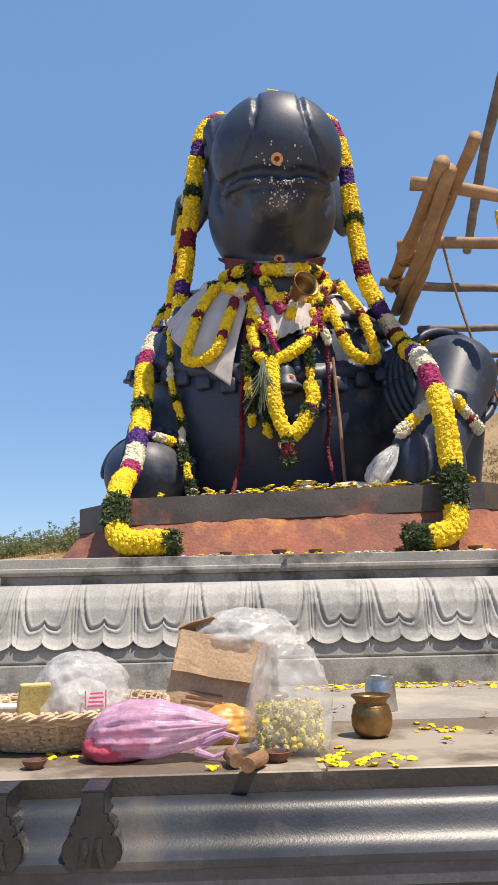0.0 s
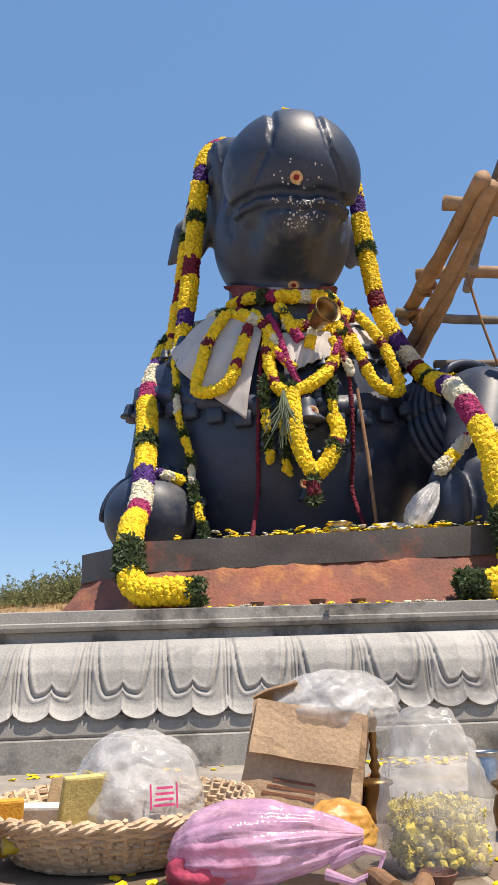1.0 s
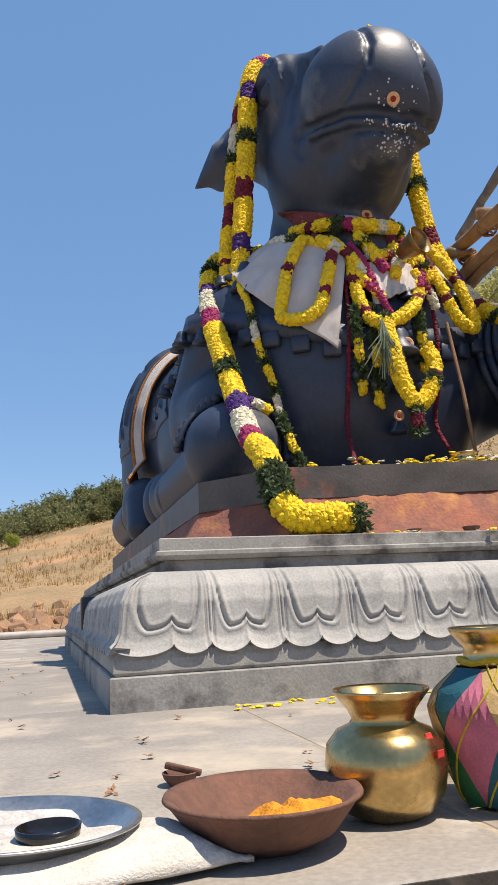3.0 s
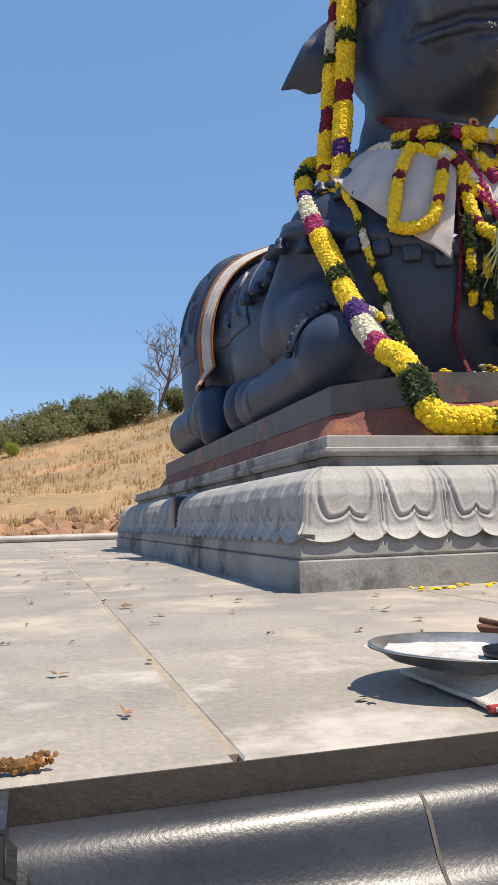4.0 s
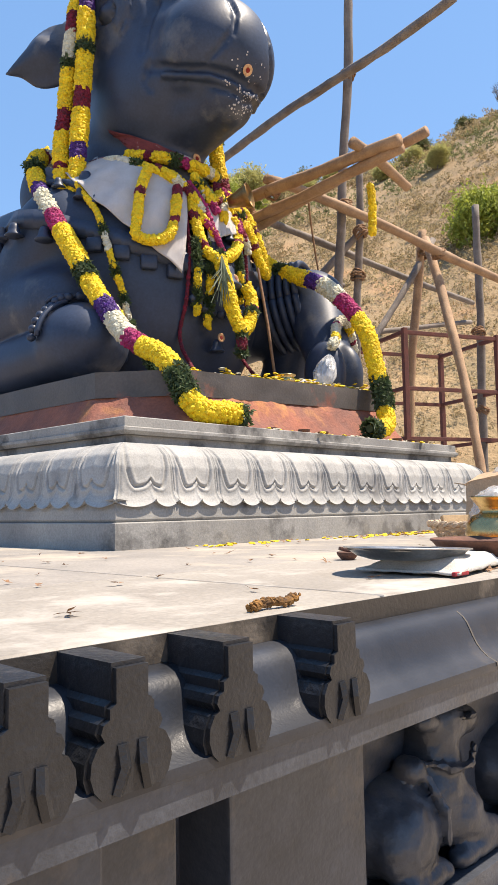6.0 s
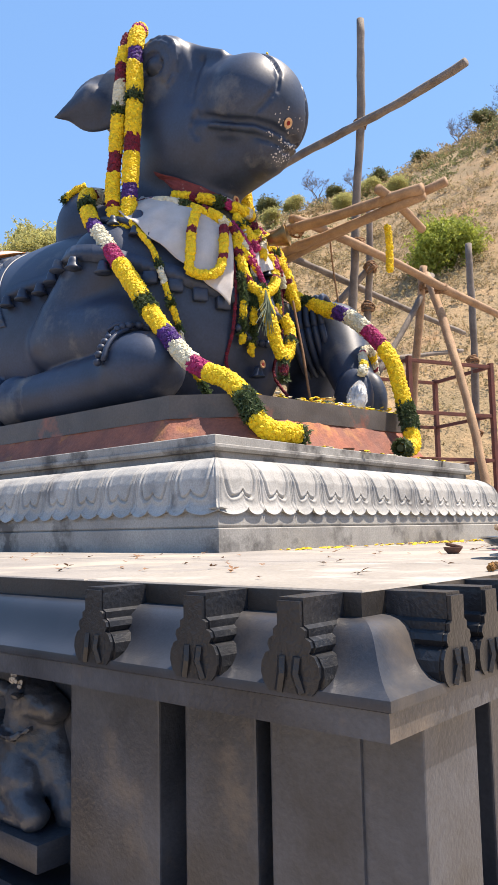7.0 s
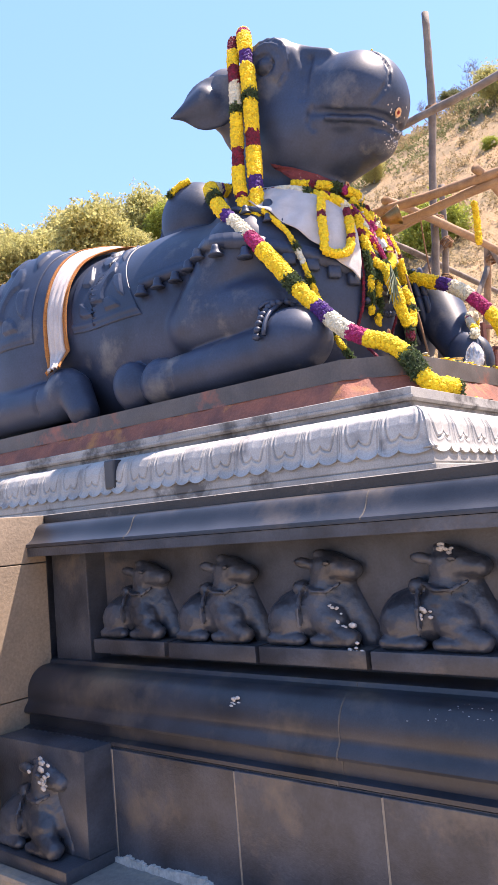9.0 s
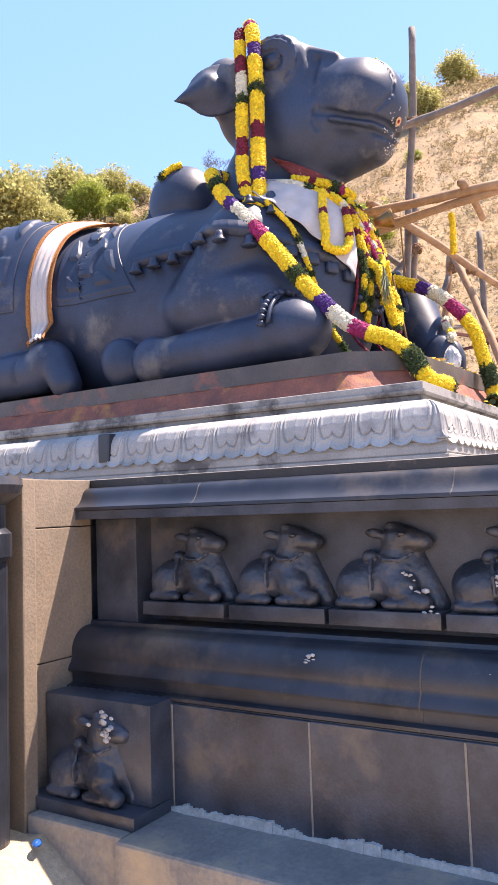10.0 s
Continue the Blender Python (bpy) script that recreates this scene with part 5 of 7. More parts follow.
def floor_slab(x0, y0, x1, y1, mat=None):
    key = (round(x1 - x0, 3), round(y1 - y0, 3), mat.name if mat else "")
    if key not in FLOOR_MESHES:
        bm = box(bmesh.new(), (0, 0, -0.033), (key[0], key[1], 0.0))
        tops = [e for e in bm.edges if all(v.co.z > -0.001 for v in e.verts)]
        bmesh.ops.bevel(bm, geom=tops, offset=0.0025, segments=1, affect="EDGES")
        me = bpy.data.meshes.new("floor_slab")
        bm.to_mesh(me)
        bm.free()
        me.materials.append(M_FLOOR if mat is None else mat)
        FLOOR_MESHES[key] = me
    ob = new("floor_slab", FLOOR_MESHES[key])
    ob.parent, ob.matrix_basis = terrace, pose(x0, y0, 0)


xs = [SIDE - 2.6, SIDE - 1.8, SIDE - 0.9, SIDE, -1.79] + [-1.79 + 0.92 * k for k in range(1, 10)] + [7.45]
ysl = [FRONT, 2.17] + [2.17 + 1.06 * k for k in range(1, 11)]
for a, b in zip(xs, xs[1:]):
    for c0, d0 in zip(ysl, ysl[1:]):
        if a < SIDE - 0.01 and c0 < BUMP:
            if d0 <= BUMP + 0.05:
                continue
            c0 = BUMP + 0.02
        floor_slab(a + 0.005, c0 + (0.0 if c0 == FRONT else 0.005), b - 0.005, d0 - 0.005, None if c0 != FRONT else M_DIRTY if -1.0 < a < 2.0 else M_LIMY)

# ---------------------------------------------------------------- vessels and offerings on the terrace
M_BRASS = material("worn brass", (0.72, 0.53, 0.25), 0.27, metal=1.0, second=(0.50, 0.34, 0.14), scale=9, fine=90, bump=0.15, depth=0.003)
M_BRASSDARK = material("tarnished brass", (0.36, 0.22, 0.09), 0.42, metal=0.9, second=(0.20, 0.12, 0.05), scale=14, fine=90, bump=0.2, depth=0.003)
M_STEEL = material("scratched steel", (0.68, 0.67, 0.65), 0.36, metal=1.0, second=(0.46, 0.45, 0.44), scale=12, fine=120, bump=0.15, depth=0.002)
M_CANE = material("split cane", (0.70, 0.52, 0.35), 0.7, second=(0.54, 0.38, 0.23), scale=25, fine=160, bump=0.4, depth=0.004, per_object=0.16)
M_CARD = material("brown corrugated cardboard", (0.58, 0.40, 0.25), 0.9, second=(0.46, 0.31, 0.19), scale=9, fine=120, bump=0.3)
M_CLAY = material("red clay", (0.19, 0.085, 0.055), 0.85, second=(0.10, 0.05, 0.035), scale=16, fine=120, bump=0.4)
M_POWDER = material("turmeric powder", (0.75, 0.33, 0.02), 0.95, second=(0.65, 0.24, 0.01), scale=40, fine=200, bump=0.7)
M_ASH = material("white ash powder", (0.64, 0.62, 0.60), 0.95, second=(0.42, 0.40, 0.38), scale=25, fine=150, bump=0.6, stains=(0.30, 0.29, 0.28), stain_scale=16, stain_at=(0.52, 0.66))
M_SACK = material("woven white plastic sack", (0.66, 0.63, 0.58), 0.75, second=(0.55, 0.51, 0.45), scale=14, fine=300, bump=0.5, stains=(0.60, 0.45, 0.28), stain_scale=5, stain_at=(0.62, 0.8))
M_BLACKPLASTIC = material("glossy black plastic", (0.012, 0.012, 0.014), 0.18, scale=10, bump=0.05)
M_FILM = film_plastic("clear plastic film", (0.90, 0.90, 0.90), 0.42, 0.18)
M_PINKFILM = film_plastic("pink plastic film", (0.84, 0.50, 0.74), 0.62, 0.22)
M_STICK = material("brown stick wood", (0.30, 0.16, 0.08), 0.8, scale=20)


def vessel(name, place, profile, mat, label, category, seg=40, group=""):
    ob = thing(name, place, label, category, group)
    part("body", lathe(bmesh.new(), profile, seg), mat, ob, smooth=True)
    return ob


lota = vessel("brass_pot", (0.20, 1.91, 0), [(0.0001, 0.0), (0.026, 0.0), (0.038, 0.008), (0.045, 0.025), (0.046, 0.045), (0.041, 0.064), (0.034, 0.073), (0.036, 0.079), (0.045, 0.088), (0.044, 0.091), (0.033, 0.080), (0.036, 0.06), (0.030, 0.02), (0.0001, 0.012)], M_BRASSDARK, "small tarnished brass water pot on the terrace", "pot")
bm = bmesh.new()
tube(bm, [(0.0375 * math.cos(a), 0.0375 * math.sin(a), 0.0665) for a in [i * math.pi / 16 for i in range(33)]], 0.003, 6)
part("neck_ring", bm, M_BRASSDARK, lota)
tumbler = vessel("steel_tumbler", (0.305, 2.34, 0), [(0.0001, 0.0), (0.044, 0.0), (0.046, 0.004), (0.043, 0.03), (0.041, 0.075), (0.036, 0.082), (0.036, 0.088), (0.040, 0.094), (0.039, 0.095), (0.033, 0.088), (0.038, 0.07), (0.0001, 0.006)], M_STEEL, "dented steel tumbler on the terrace", "tumbler")

big = vessel("brass_pot", (-0.955, 1.815, 0), [(0.0001, 0.0), (0.045, 0.0), (0.066, 0.012), (0.086, 0.045), (0.092, 0.085), (0.088, 0.118), (0.072, 0.140), (0.052, 0.150), (0.047, 0.158), (0.052, 0.172), (0.066, 0.192), (0.074, 0.203), (0.074, 0.207), (0.068, 0.204), (0.044, 0.160), (0.045, 0.150), (0.07, 0.11), (0.0001, 0.02)], M_BRASS, "round polished brass pot with red paper stickers", "pot", 56)
M_RED2 = material("red paper", (0.62, 0.03, 0.025), 0.7, scale=30)
big.matrix_basis = pose(-0.955, 1.795, 0) @ Matrix.Diagonal((0.86, 0.86, 0.76, 1))
for x, z, w, h in ((0.043, 0.133, 0.008, 0.006), (0.052, 0.108, 0.009, 0.006)):
    y = -math.sqrt(max(0.0, (0.094 if z < 0.12 else 0.077) ** 2 - x * x))
    bm = box(bmesh.new(), (-w, -0.001, -h), (w, 0.001, h), 0.0009, 1)
    ob = part("sticker", bm, M_RED2, big, "red paper sticker")
    ob.matrix_basis = pose(x, y, z, -20 if z > 0.12 else 0, 0, 32)


def decorated_pot(place):
    ob = thing("decorated_pot", place, "brass pot wrapped in coloured cloth patches and yellow thread", "pot")
    prof = [(0.068, 0.0), (0.080, 0.03), (0.102, 0.10), (0.113, 0.160), (0.100, 0.190), (0.06, 0.228)]
    cols = {"red": (0.55, 0.022, 0.015), "pink": (0.50, 0.13, 0.20), "tan": (0.52, 0.34, 0.13), "teal": (0.006, 0.10, 0.14), "green": (0.02, 0.16, 0.05), "violet": (0.10, 0.08, 0.30)}
    mats = {k: material(k + " cloth patch", v, 0.7, second=tuple(0.75 * c for c in v), scale=20, fine=260, bump=0.4, depth=0.003) for k, v in cols.items()}

    def on_pot(turn, z, lift=0.0):
        rad = float(np.interp(z, [p[1] for p in prof], [p[0] for p in prof])) + lift
        a = radians(-98) + turn * 2 * math.pi / 7
        return Vector((rad * math.cos(a), rad * math.sin(a), z))

    def patch(corners, colour, lift):
        """A cloth patch between four corners (turn, z), lying on the pot."""
        bm = bmesh.new()
        g = []
        for i in range(9):
            row = []
            for j in range(9):
                u, v = i / 8, j / 8
                (t0, z0), (t1, z1), (t2, z2), (t3, z3) = corners
                t = (t0 * (1 - u) + t1 * u) * (1 - v) + (t3 * (1 - u) + t2 * u) * v
                z = (z0 * (1 - u) + z1 * u) * (1 - v) + (z3 * (1 - u) + z2 * u) * v
                row.append(bm.verts.new(on_pot(t, z, lift)))
            g.append(row)
        for i in range(8):
            for j in range(8):
                bm.faces.new((g[i][j], g[i + 1][j], g[i + 1][j + 1], g[i][j + 1]))
        part("cloth_patch", bm, mats[colour], ob)
    for k in range(7):
        diamond = ("red", "tan", "violet", "red", "pink", "tan", "pink")[k]
        patch([(k + 0.16, 0.225), (k + 0.52, 0.125), (k, 0.012), (k - 0.48, 0.125)], diamond, 0.0008)
        patch([(k + 0.16, 0.2252), (k + 0.66, 0.2262), (k + 1.16, 0.2252), (k + 0.52, 0.125)], ("tan", "green", "red", "pink", "green", "teal", "tan")[k], 0.0)
        patch([(k, 0.011), (k + 0.5, 0.003), (k + 1, 0.011), (k + 0.52, 0.126)], ("tan", "teal", "violet", "teal", "tan", "green", "teal")[k], 0.0)
    part("neck", lathe(bmesh.new(), [(0.058, 0.226), (0.05, 0.24), (0.048, 0.258), (0.056, 0.268), (0.066, 0.282), (0.070, 0.29), (0.068, 0.293), (0.060, 0.288), (0.045, 0.262), (0.045, 0.2), (0.0001, 0.19)], 40), M_BRASS, ob, "brass neck with a flared rim", True)
    part("bottom", lathe(bmesh.new(), [(0.0001, 0.001), (0.049, 0.001), (0.049, 0.006), (0.0001, 0.006)], 24), M_BRASSDARK, ob)
    thread = material("yellow thread", (0.55, 0.40, 0.02), 0.8, scale=60)
    r = random.Random(4)
    for k in range(30):
        start = r.uniform(0, 6.28) if k > 11 else -2.1 + 0.026 * k
        sweep = r.choice((-1.3, 1.3)) if k > 11 else 1.25
        pts = []
        for i in range(20):
            u = i / 19
            z = 0.01 + 0.22 * u
            rad = float(np.interp(z, [p[1] for p in prof], [p[0] for p in prof])) + 0.0012
            a = start + sweep * (1 - u)
            pts.append((rad * math.cos(a), rad * math.sin(a), z))
        part("thread", tube(bmesh.new(), pts, 0.0016, 5), thread, ob)
    bm = tube(bmesh.new(), [(0.056 * math.cos(a), 0.056 * math.sin(a), 0.236 + 0.003 * math.sin(5 * a)) for a in [i * math.pi / 20 for i in range(41)]], 0.006, 6)
    part("neck_thread", bm, thread, ob)
    return ob


deco = decorated_pot((-0.785, 1.80, 0))
deco.matrix_basis = pose(-0.785, 1.785, 0) @ Matrix.Diagonal((0.87, 0.87, 0.78, 1))


def wicker_basket(place, r0, r1, h):
    ob = thing("wicker_basket", place, "shallow round basket of woven split cane", "basket")
    part("base", lathe(bmesh.new(), [(0.0001, 0.002), (r0, 0.002), (r0 + 0.004, 0.012), (0.0001, 0.010)], 48), M_CANE, ob)
    stakes = 52
    for k in range(stakes):
        a = 2 * math.pi * k / stakes
        pts = [(((r0 + (r1 - r0) * u) * math.cos(a)), (r0 + (r1 - r0) * u) * math.sin(a), 0.005 + h * u ** 1.1 + (0.008 if u == 1 else 0)) for u in (0, 0.33, 0.66, 1.0)]
        part("stake", tube(bmesh.new(), pts, 0.0045, 5), M_CANE, ob)
    rows = 15
    for j in range(rows):
        u = (j + 0.5) / rows
        pts = []
        for i in range(209):
            a = 2 * math.pi * i / 208
            r = r0 + (r1 - r0) * u + 0.0032 * math.sin(stakes / 2 * a + math.pi * j) + 0.002 * noise.noise((a * 4, j, 0))
            pts.append((r * math.cos(a), r * math.sin(a), 0.006 + h * u ** 1.1 + 0.003 * noise.noise((a * 3, j * 5, 2))))
        part("strand", tube(bmesh.new(), pts, 0.0046, 5), M_CANE, ob)
    for dz, ph in ((0.0, 0.0), (0.004, 1.57), (0.008, 3.1)):
        pts = [((r1 + 0.003 * math.cos(34 * a + ph)) * math.cos(a), (r1 + 0.003 * math.cos(34 * a + ph)) * math.sin(a), h + dz + 0.003 * math.sin(34 * a + ph)) for a in [2 * math.pi * i / 200 for i in range(201)]]
        part("rim", tube(bmesh.new(), pts, 0.0042, 6), M_CANE, ob)
    return ob


wicker_basket((-0.50, 1.99, 0), 0.175, 0.235, 0.075)


def crumpled(name, place, size, mat, label, seed, turn=0, knot=True, sub=5, crease=0.09, category="bag"):
    """A soft film bag: a crumpled, faceted skin."""
    bm = bmesh.new()
    bmesh.ops.create_icosphere(bm, subdivisions=sub, radius=1.0)
    off = Vector((seed * 3.1, seed * 1.7, seed))
    for v in bm.verts:
        d = v.co.normalized()
        k = 1.0
        for f, w in ((1.2, 0.9), (2.3, 0.5), (5.0, 0.28), (11, 0.12)):
            k += crease * w * (1 - 2.4 * abs(noise.noise(d * f + off)))
        ang = math.atan2(d.y, d.z)
        k += crease * 0.55 * (1 - 2.4 * abs(noise.noise(Vector((math.cos(ang) * 3.2, math.sin(ang) * 3.2, d.x * 0.9)) + off)))
        v.co = d * k
        if v.co.z < -0.62:
            v.co.z = -0.62 + 0.1 * (v.co.z + 0.62)
    lift = 0.62 * size[2]
    bmesh.ops.transform(bm, matrix=Matrix.Translation((0, 0, lift)) @ Matrix.Diagonal((*size, 1)), verts=bm.verts)
    ob = part(name, bm, mat, smooth=True)
    ob.matrix_basis = pose(*place, 0, 0, turn)
    return tagged(ob, label, category)


crumpled("plastic_bag", (-0.47, 2.02, 0.02), (0.108, 0.09, 0.10), M_FILM, "crumpled clear plastic bag lying in the basket", 1)
ob = crumpled("paper_bundle", (-0.47, 2.02, 0.03), (0.07, 0.055, 0.06), M_ASH, "bundle of white packets inside the clear bag", 2, category="bundle")
for x, y, w, h, tilt, turn, col, label in ((-0.685, 1.93, 0.028, 0.065, 12, 15, (0.75, 0.38, 0.04), "orange and yellow incense packet"), (-0.645, 2.0, 0.07, 0.055, 25, -10, (0.72, 0.68, 0.64), "crumpled white paper packet"), (-0.575, 1.96, 0.035, 0.09, 18, 30, (0.62, 0.52, 0.20), "pale yellow paper packet"), (-0.60, 2.08, 0.06, 0.07, -20, -25, (0.50, 0.34, 0.18), "crumpled brown paper packet in the basket")):
    bm = box(bmesh.new(), (-w, -0.008, 0.0), (w, 0.008, 1.4 * h), 0.004)
    for v in bm.verts:
        v.co.y += 0.006 * noise.noise(v.co * 30)
    ob = part("packet", bm, material("printed paper", col, 0.7, second=tuple(c * 0.8 for c in col), scale=40, fine=200))
    ob.matrix_basis = pose(x, y, 0.012, tilt, 0, turn)
    tagged(ob, label, "packet", "packets in the basket")
bottle = thing("small_bottle", (-0.62, 1.86, 0.045), "small green and yellow plastic bottle lying in the basket", "bottle", turn=20)
part("cap", lathe(bmesh.new(), [(0.0001, 0), (0.013, 0), (0.014, 0.018), (0.0001, 0.019)], 20), material("green plastic", (0.02, 0.30, 0.10), 0.4), bottle).matrix_basis = pose(0, 0, 0, 0, 90, 0)
part("body", lathe(bmesh.new(), [(0.0001, 0), (0.013, 0), (0.014, 0.003), (0.014, 0.05), (0.0001, 0.051)], 20), material("yellow plastic", (0.65, 0.50, 0.05), 0.4), bottle).matrix_basis = pose(-0.052, 0, 0, 0, 90, 0)

# pink stamp on the clear bag
bm = bmesh.new()
for k in range(4):
    box(bm, (-0.018 + 0.002 * k, -0.001, 0.004 + 0.009 * k), (0.018 - 0.002 * (k % 2), 0.001, 0.008 + 0.009 * k))
for x in (-0.024, 0.021):
    box(bm, (x, -0.001, 0), (x + 0.003, 0.001, 0.04))
stamp = part("bag_label", bm, material("pink print", (0.70, 0.06, 0.22), 0.7, scale=60))
stamp.matrix_basis = pose(-0.418, 1.913, 0.075, -12, 0, 12)
tagged(stamp, "pink printed label on the clear plastic bag", "label")


def cardboard_box(place, turn):
    ob = thing("cardboard_box", place, "torn brown cardboard box tipped on its edge", "box", turn=turn)
    w, d, h, t = 0.25, 0.19, 0.205, 0.004
    tip = Matrix.Rotation(radians(9), 4, "Y") @ Matrix.Rotation(radians(-8), 4, "X")

    def wall(name, lo, hi, m=Matrix(), wave=0):
        bm = box(bmesh.new(), lo, hi)
        bmesh.ops.subdivide_edges(bm, edges=bm.edges[:], cuts=5, use_grid_fill=True)
        for v in bm.verts:
            v.co += Vector((noise.noise(v.co * 14), noise.noise(v.co * 14 + Vector((5, 0, 0))), noise.noise(v.co * 14 + Vector((0, 5, 0))))) * 0.006
        o = part(name, bm, M_CARD, ob)
        o.matrix_basis = tip @ m
        return o
    wall("side", (-w / 2, -d / 2, 0), (w / 2, -d / 2 + t, h))
    wall("side", (-w / 2, d / 2 - t, 0), (w / 2, d / 2, h))
    wall("side", (-w / 2, -d / 2 + t, 0), (-w / 2 + t, d / 2 - t, h))
    wall("side", (w / 2 - t, -d / 2 + t, 0), (w / 2, d / 2 - t, h))
    wall("bottom", (-w / 2, -d / 2, -t), (w / 2, d / 2, 0))
    wall("flap", (-w / 2 + 0.01, -0.001, -0.11), (w / 2 - 0.01, t, 0), Matrix.Translation((0, -d / 2 - 0.006, h)) @ Matrix.Rotation(radians(-7), 4, "X"))
    wall("flap", (-t, -d / 2, 0), (0, d / 2, 0.10), Matrix.Translation((-w / 2, 0, h)) @ Matrix.Rotation(radians(62), 4, "Y"))
    wall("flap", (-w / 2, 0, 0), (w / 2, t, 0.06), Matrix.Translation((0, d / 2, h)) @ Matrix.Rotation(radians(-75), 4, "X"))
    # printed lines on the lower face
    bm = bmesh.new()
    for k in range(3):
        box(bm, (-0.08 + 0.01 * k, -d / 2 - 0.0015, 0.022 + 0.014 * k), (0.03, -d / 2 - 0.0005, 0.028 + 0.014 * k))
    part("print", bm, material("faded red print", (0.34, 0.14, 0.08), 0.9, scale=40), ob).matrix_basis = tip
    return ob


carton = cardboard_box((-0.15, 2.15, 0.022), -14)
carton.matrix_basis = carton.matrix_basis @ Matrix.Scale(0.93, 4)
crumpled("plastic_bag", (-0.07, 2.15, 0.168), (0.12, 0.085, 0.07), M_FILM, "clear plastic bag lying on the cardboard box", 3, 10)

# bag of flowers, and its filling
crumpled("plastic_bag", (0.0, 1.75, 0.0), (0.082, 0.07, 0.135), film_plastic("thin clear film", (0.90, 0.90, 0.90), 0.30, 0.18), "open clear plastic bag half full of flowers", 5, 20, crease=0.1)
r = random.Random(31)
spots = [(r.choice(SPRIGS), (r.gauss(0, 0.038), r.gauss(0, 0.03), 0.012 + abs(r.gauss(0, 0.045))), r.uniform(0.004, 0.008), spin(r)) for _ in range(1500)]
spots = [(t, (max(-0.058, min(0.058, p[0])), max(-0.046, min(0.046, p[1])), min(p[2], 0.095)), s, m) for t, p, s, m in spots]
spots += [(r.choice(BLOOMS), (max(-0.058, min(0.058, r.gauss(0, 0.036))), max(-0.048, min(0.046, r.gauss(-0.01, 0.03))), min(0.012 + abs(r.gauss(0, 0.04)), 0.09)), r.uniform(0.006, 0.010), spin(r)) for _ in range(260)]
spots += [(BLOOMS[k], (0.022 * (k - 1), 0.0, 0.05 - 0.004 * abs(k - 1)), 0.048, np.eye(3)) for k in range(3)]
M_PALE = material("pale yellow petals", (0.84, 0.66, 0.07), 0.8, second=(0.66, 0.56, 0.16), scale=20, fine=200, per_island=0.3)
ob = mesh_part("flower_heap", scatter_mesh("heap", spots), M_PALE)
ob.matrix_basis = pose(0.0, 1.75, 0)
tagged(ob, "heap of yellow and cream petals inside the clear bag", "flowers", kind="stuff")


def tied_bag(name, place, length, wide, high, mat, label, seed, turn=0, tip=0.5):
    """A film bag gathered to a tip: sharp pleats run from its full end to the gathered one."""
    bm = bmesh.new()
    n, rows = 96, 44
    off = Vector((seed * 2.3, seed, 0))
    rings = []
    for j in range(rows + 1):
        u = j / rows
        full = float(np.interp(u, [0, 0.04, 0.14, 0.32, 0.55, 0.75, 0.9, 1.0], [0.02, 0.38, 0.82, 1.0, 0.86, 0.58, 0.30, 0.10]))
        ring = []
        for i in range(n):
            a = 2 * math.pi * i / n
            c = Vector((math.cos(a), math.sin(a), 0))
            pleat = 1 - 2.2 * abs(noise.noise(c * 3.4 + Vector((0, 0, u * 1.3)) + off))
            pleat += 0.6 * (1 - 2.2 * abs(noise.noise(c * 8 + Vector((0, 0, u * 2.5)) + off)))
            k = full * (1 + (0.05 + 0.20 * u) * pleat) + 0.05 * noise.noise(c * 2 + Vector((0, 0, u * 6)) + off)
            y, z = wide * k * math.cos(a), high * (0.9 + k * math.sin(a)) + tip * high * u * (1 - 0.4 * u)
            ring.append(bm.verts.new((length * (u - 0.42), y, max(z * (0.85 if z < high else 1), 0.002 + 0.004 * k))))
        rings.append(ring)
    for a, b in zip(rings, rings[1:]):
        for i in range(n):
            bm.faces.new((a[i], a[(i + 1) % n], b[(i + 1) % n], b[i]))
    ob = part(name, bm, mat, smooth=True)
    ob.matrix_basis = pose(*place, 0, 0, turn)
    return tagged(ob, label, "bag")


pink = tied_bag("pink_bag", (-0.29, 1.725, 0.0), 0.29, 0.066, 0.052, M_PINKFILM, "knotted thin pink plastic bag on the terrace", 7, -8, 0.5)
crumpled("red_fruit", (-0.345, 1.72, 0.004), (0.055, 0.045, 0.032), material("red fruit skin", (0.62, 0.10, 0.16), 0.5, second=(0.45, 0.05, 0.10), scale=18), "lumpy red fruit inside the pink bag", 17, 0, crease=0.12, category="fruit", sub=4)
bm = tube(bmesh.new(), [(-0.175, 1.69, 0.03), (-0.13, 1.67, 0.05), (-0.105, 1.66, 0.045), (-0.115, 1.655, 0.025), (-0.15, 1.66, 0.012), (-0.185, 1.68, 0.02)], [0.012, 0.007, 0.006, 0.006, 0.006, 0.010], 8, 0.5)
ob = part("handle", bm, M_PINKFILM, pink)
ob.matrix_parent_inverse = pink.matrix_basis.inverted()
crumpled("yellow_packet", (-0.125, 1.90, 0.0), (0.062, 0.045, 0.045), material("yellow foil packet", (0.62, 0.36, 0.08), 0.45, second=(0.55, 0.22, 0.04), scale=9, fine=80), "crumpled yellow food packet on the terrace", 9, 20, crease=0.1, category="packet")

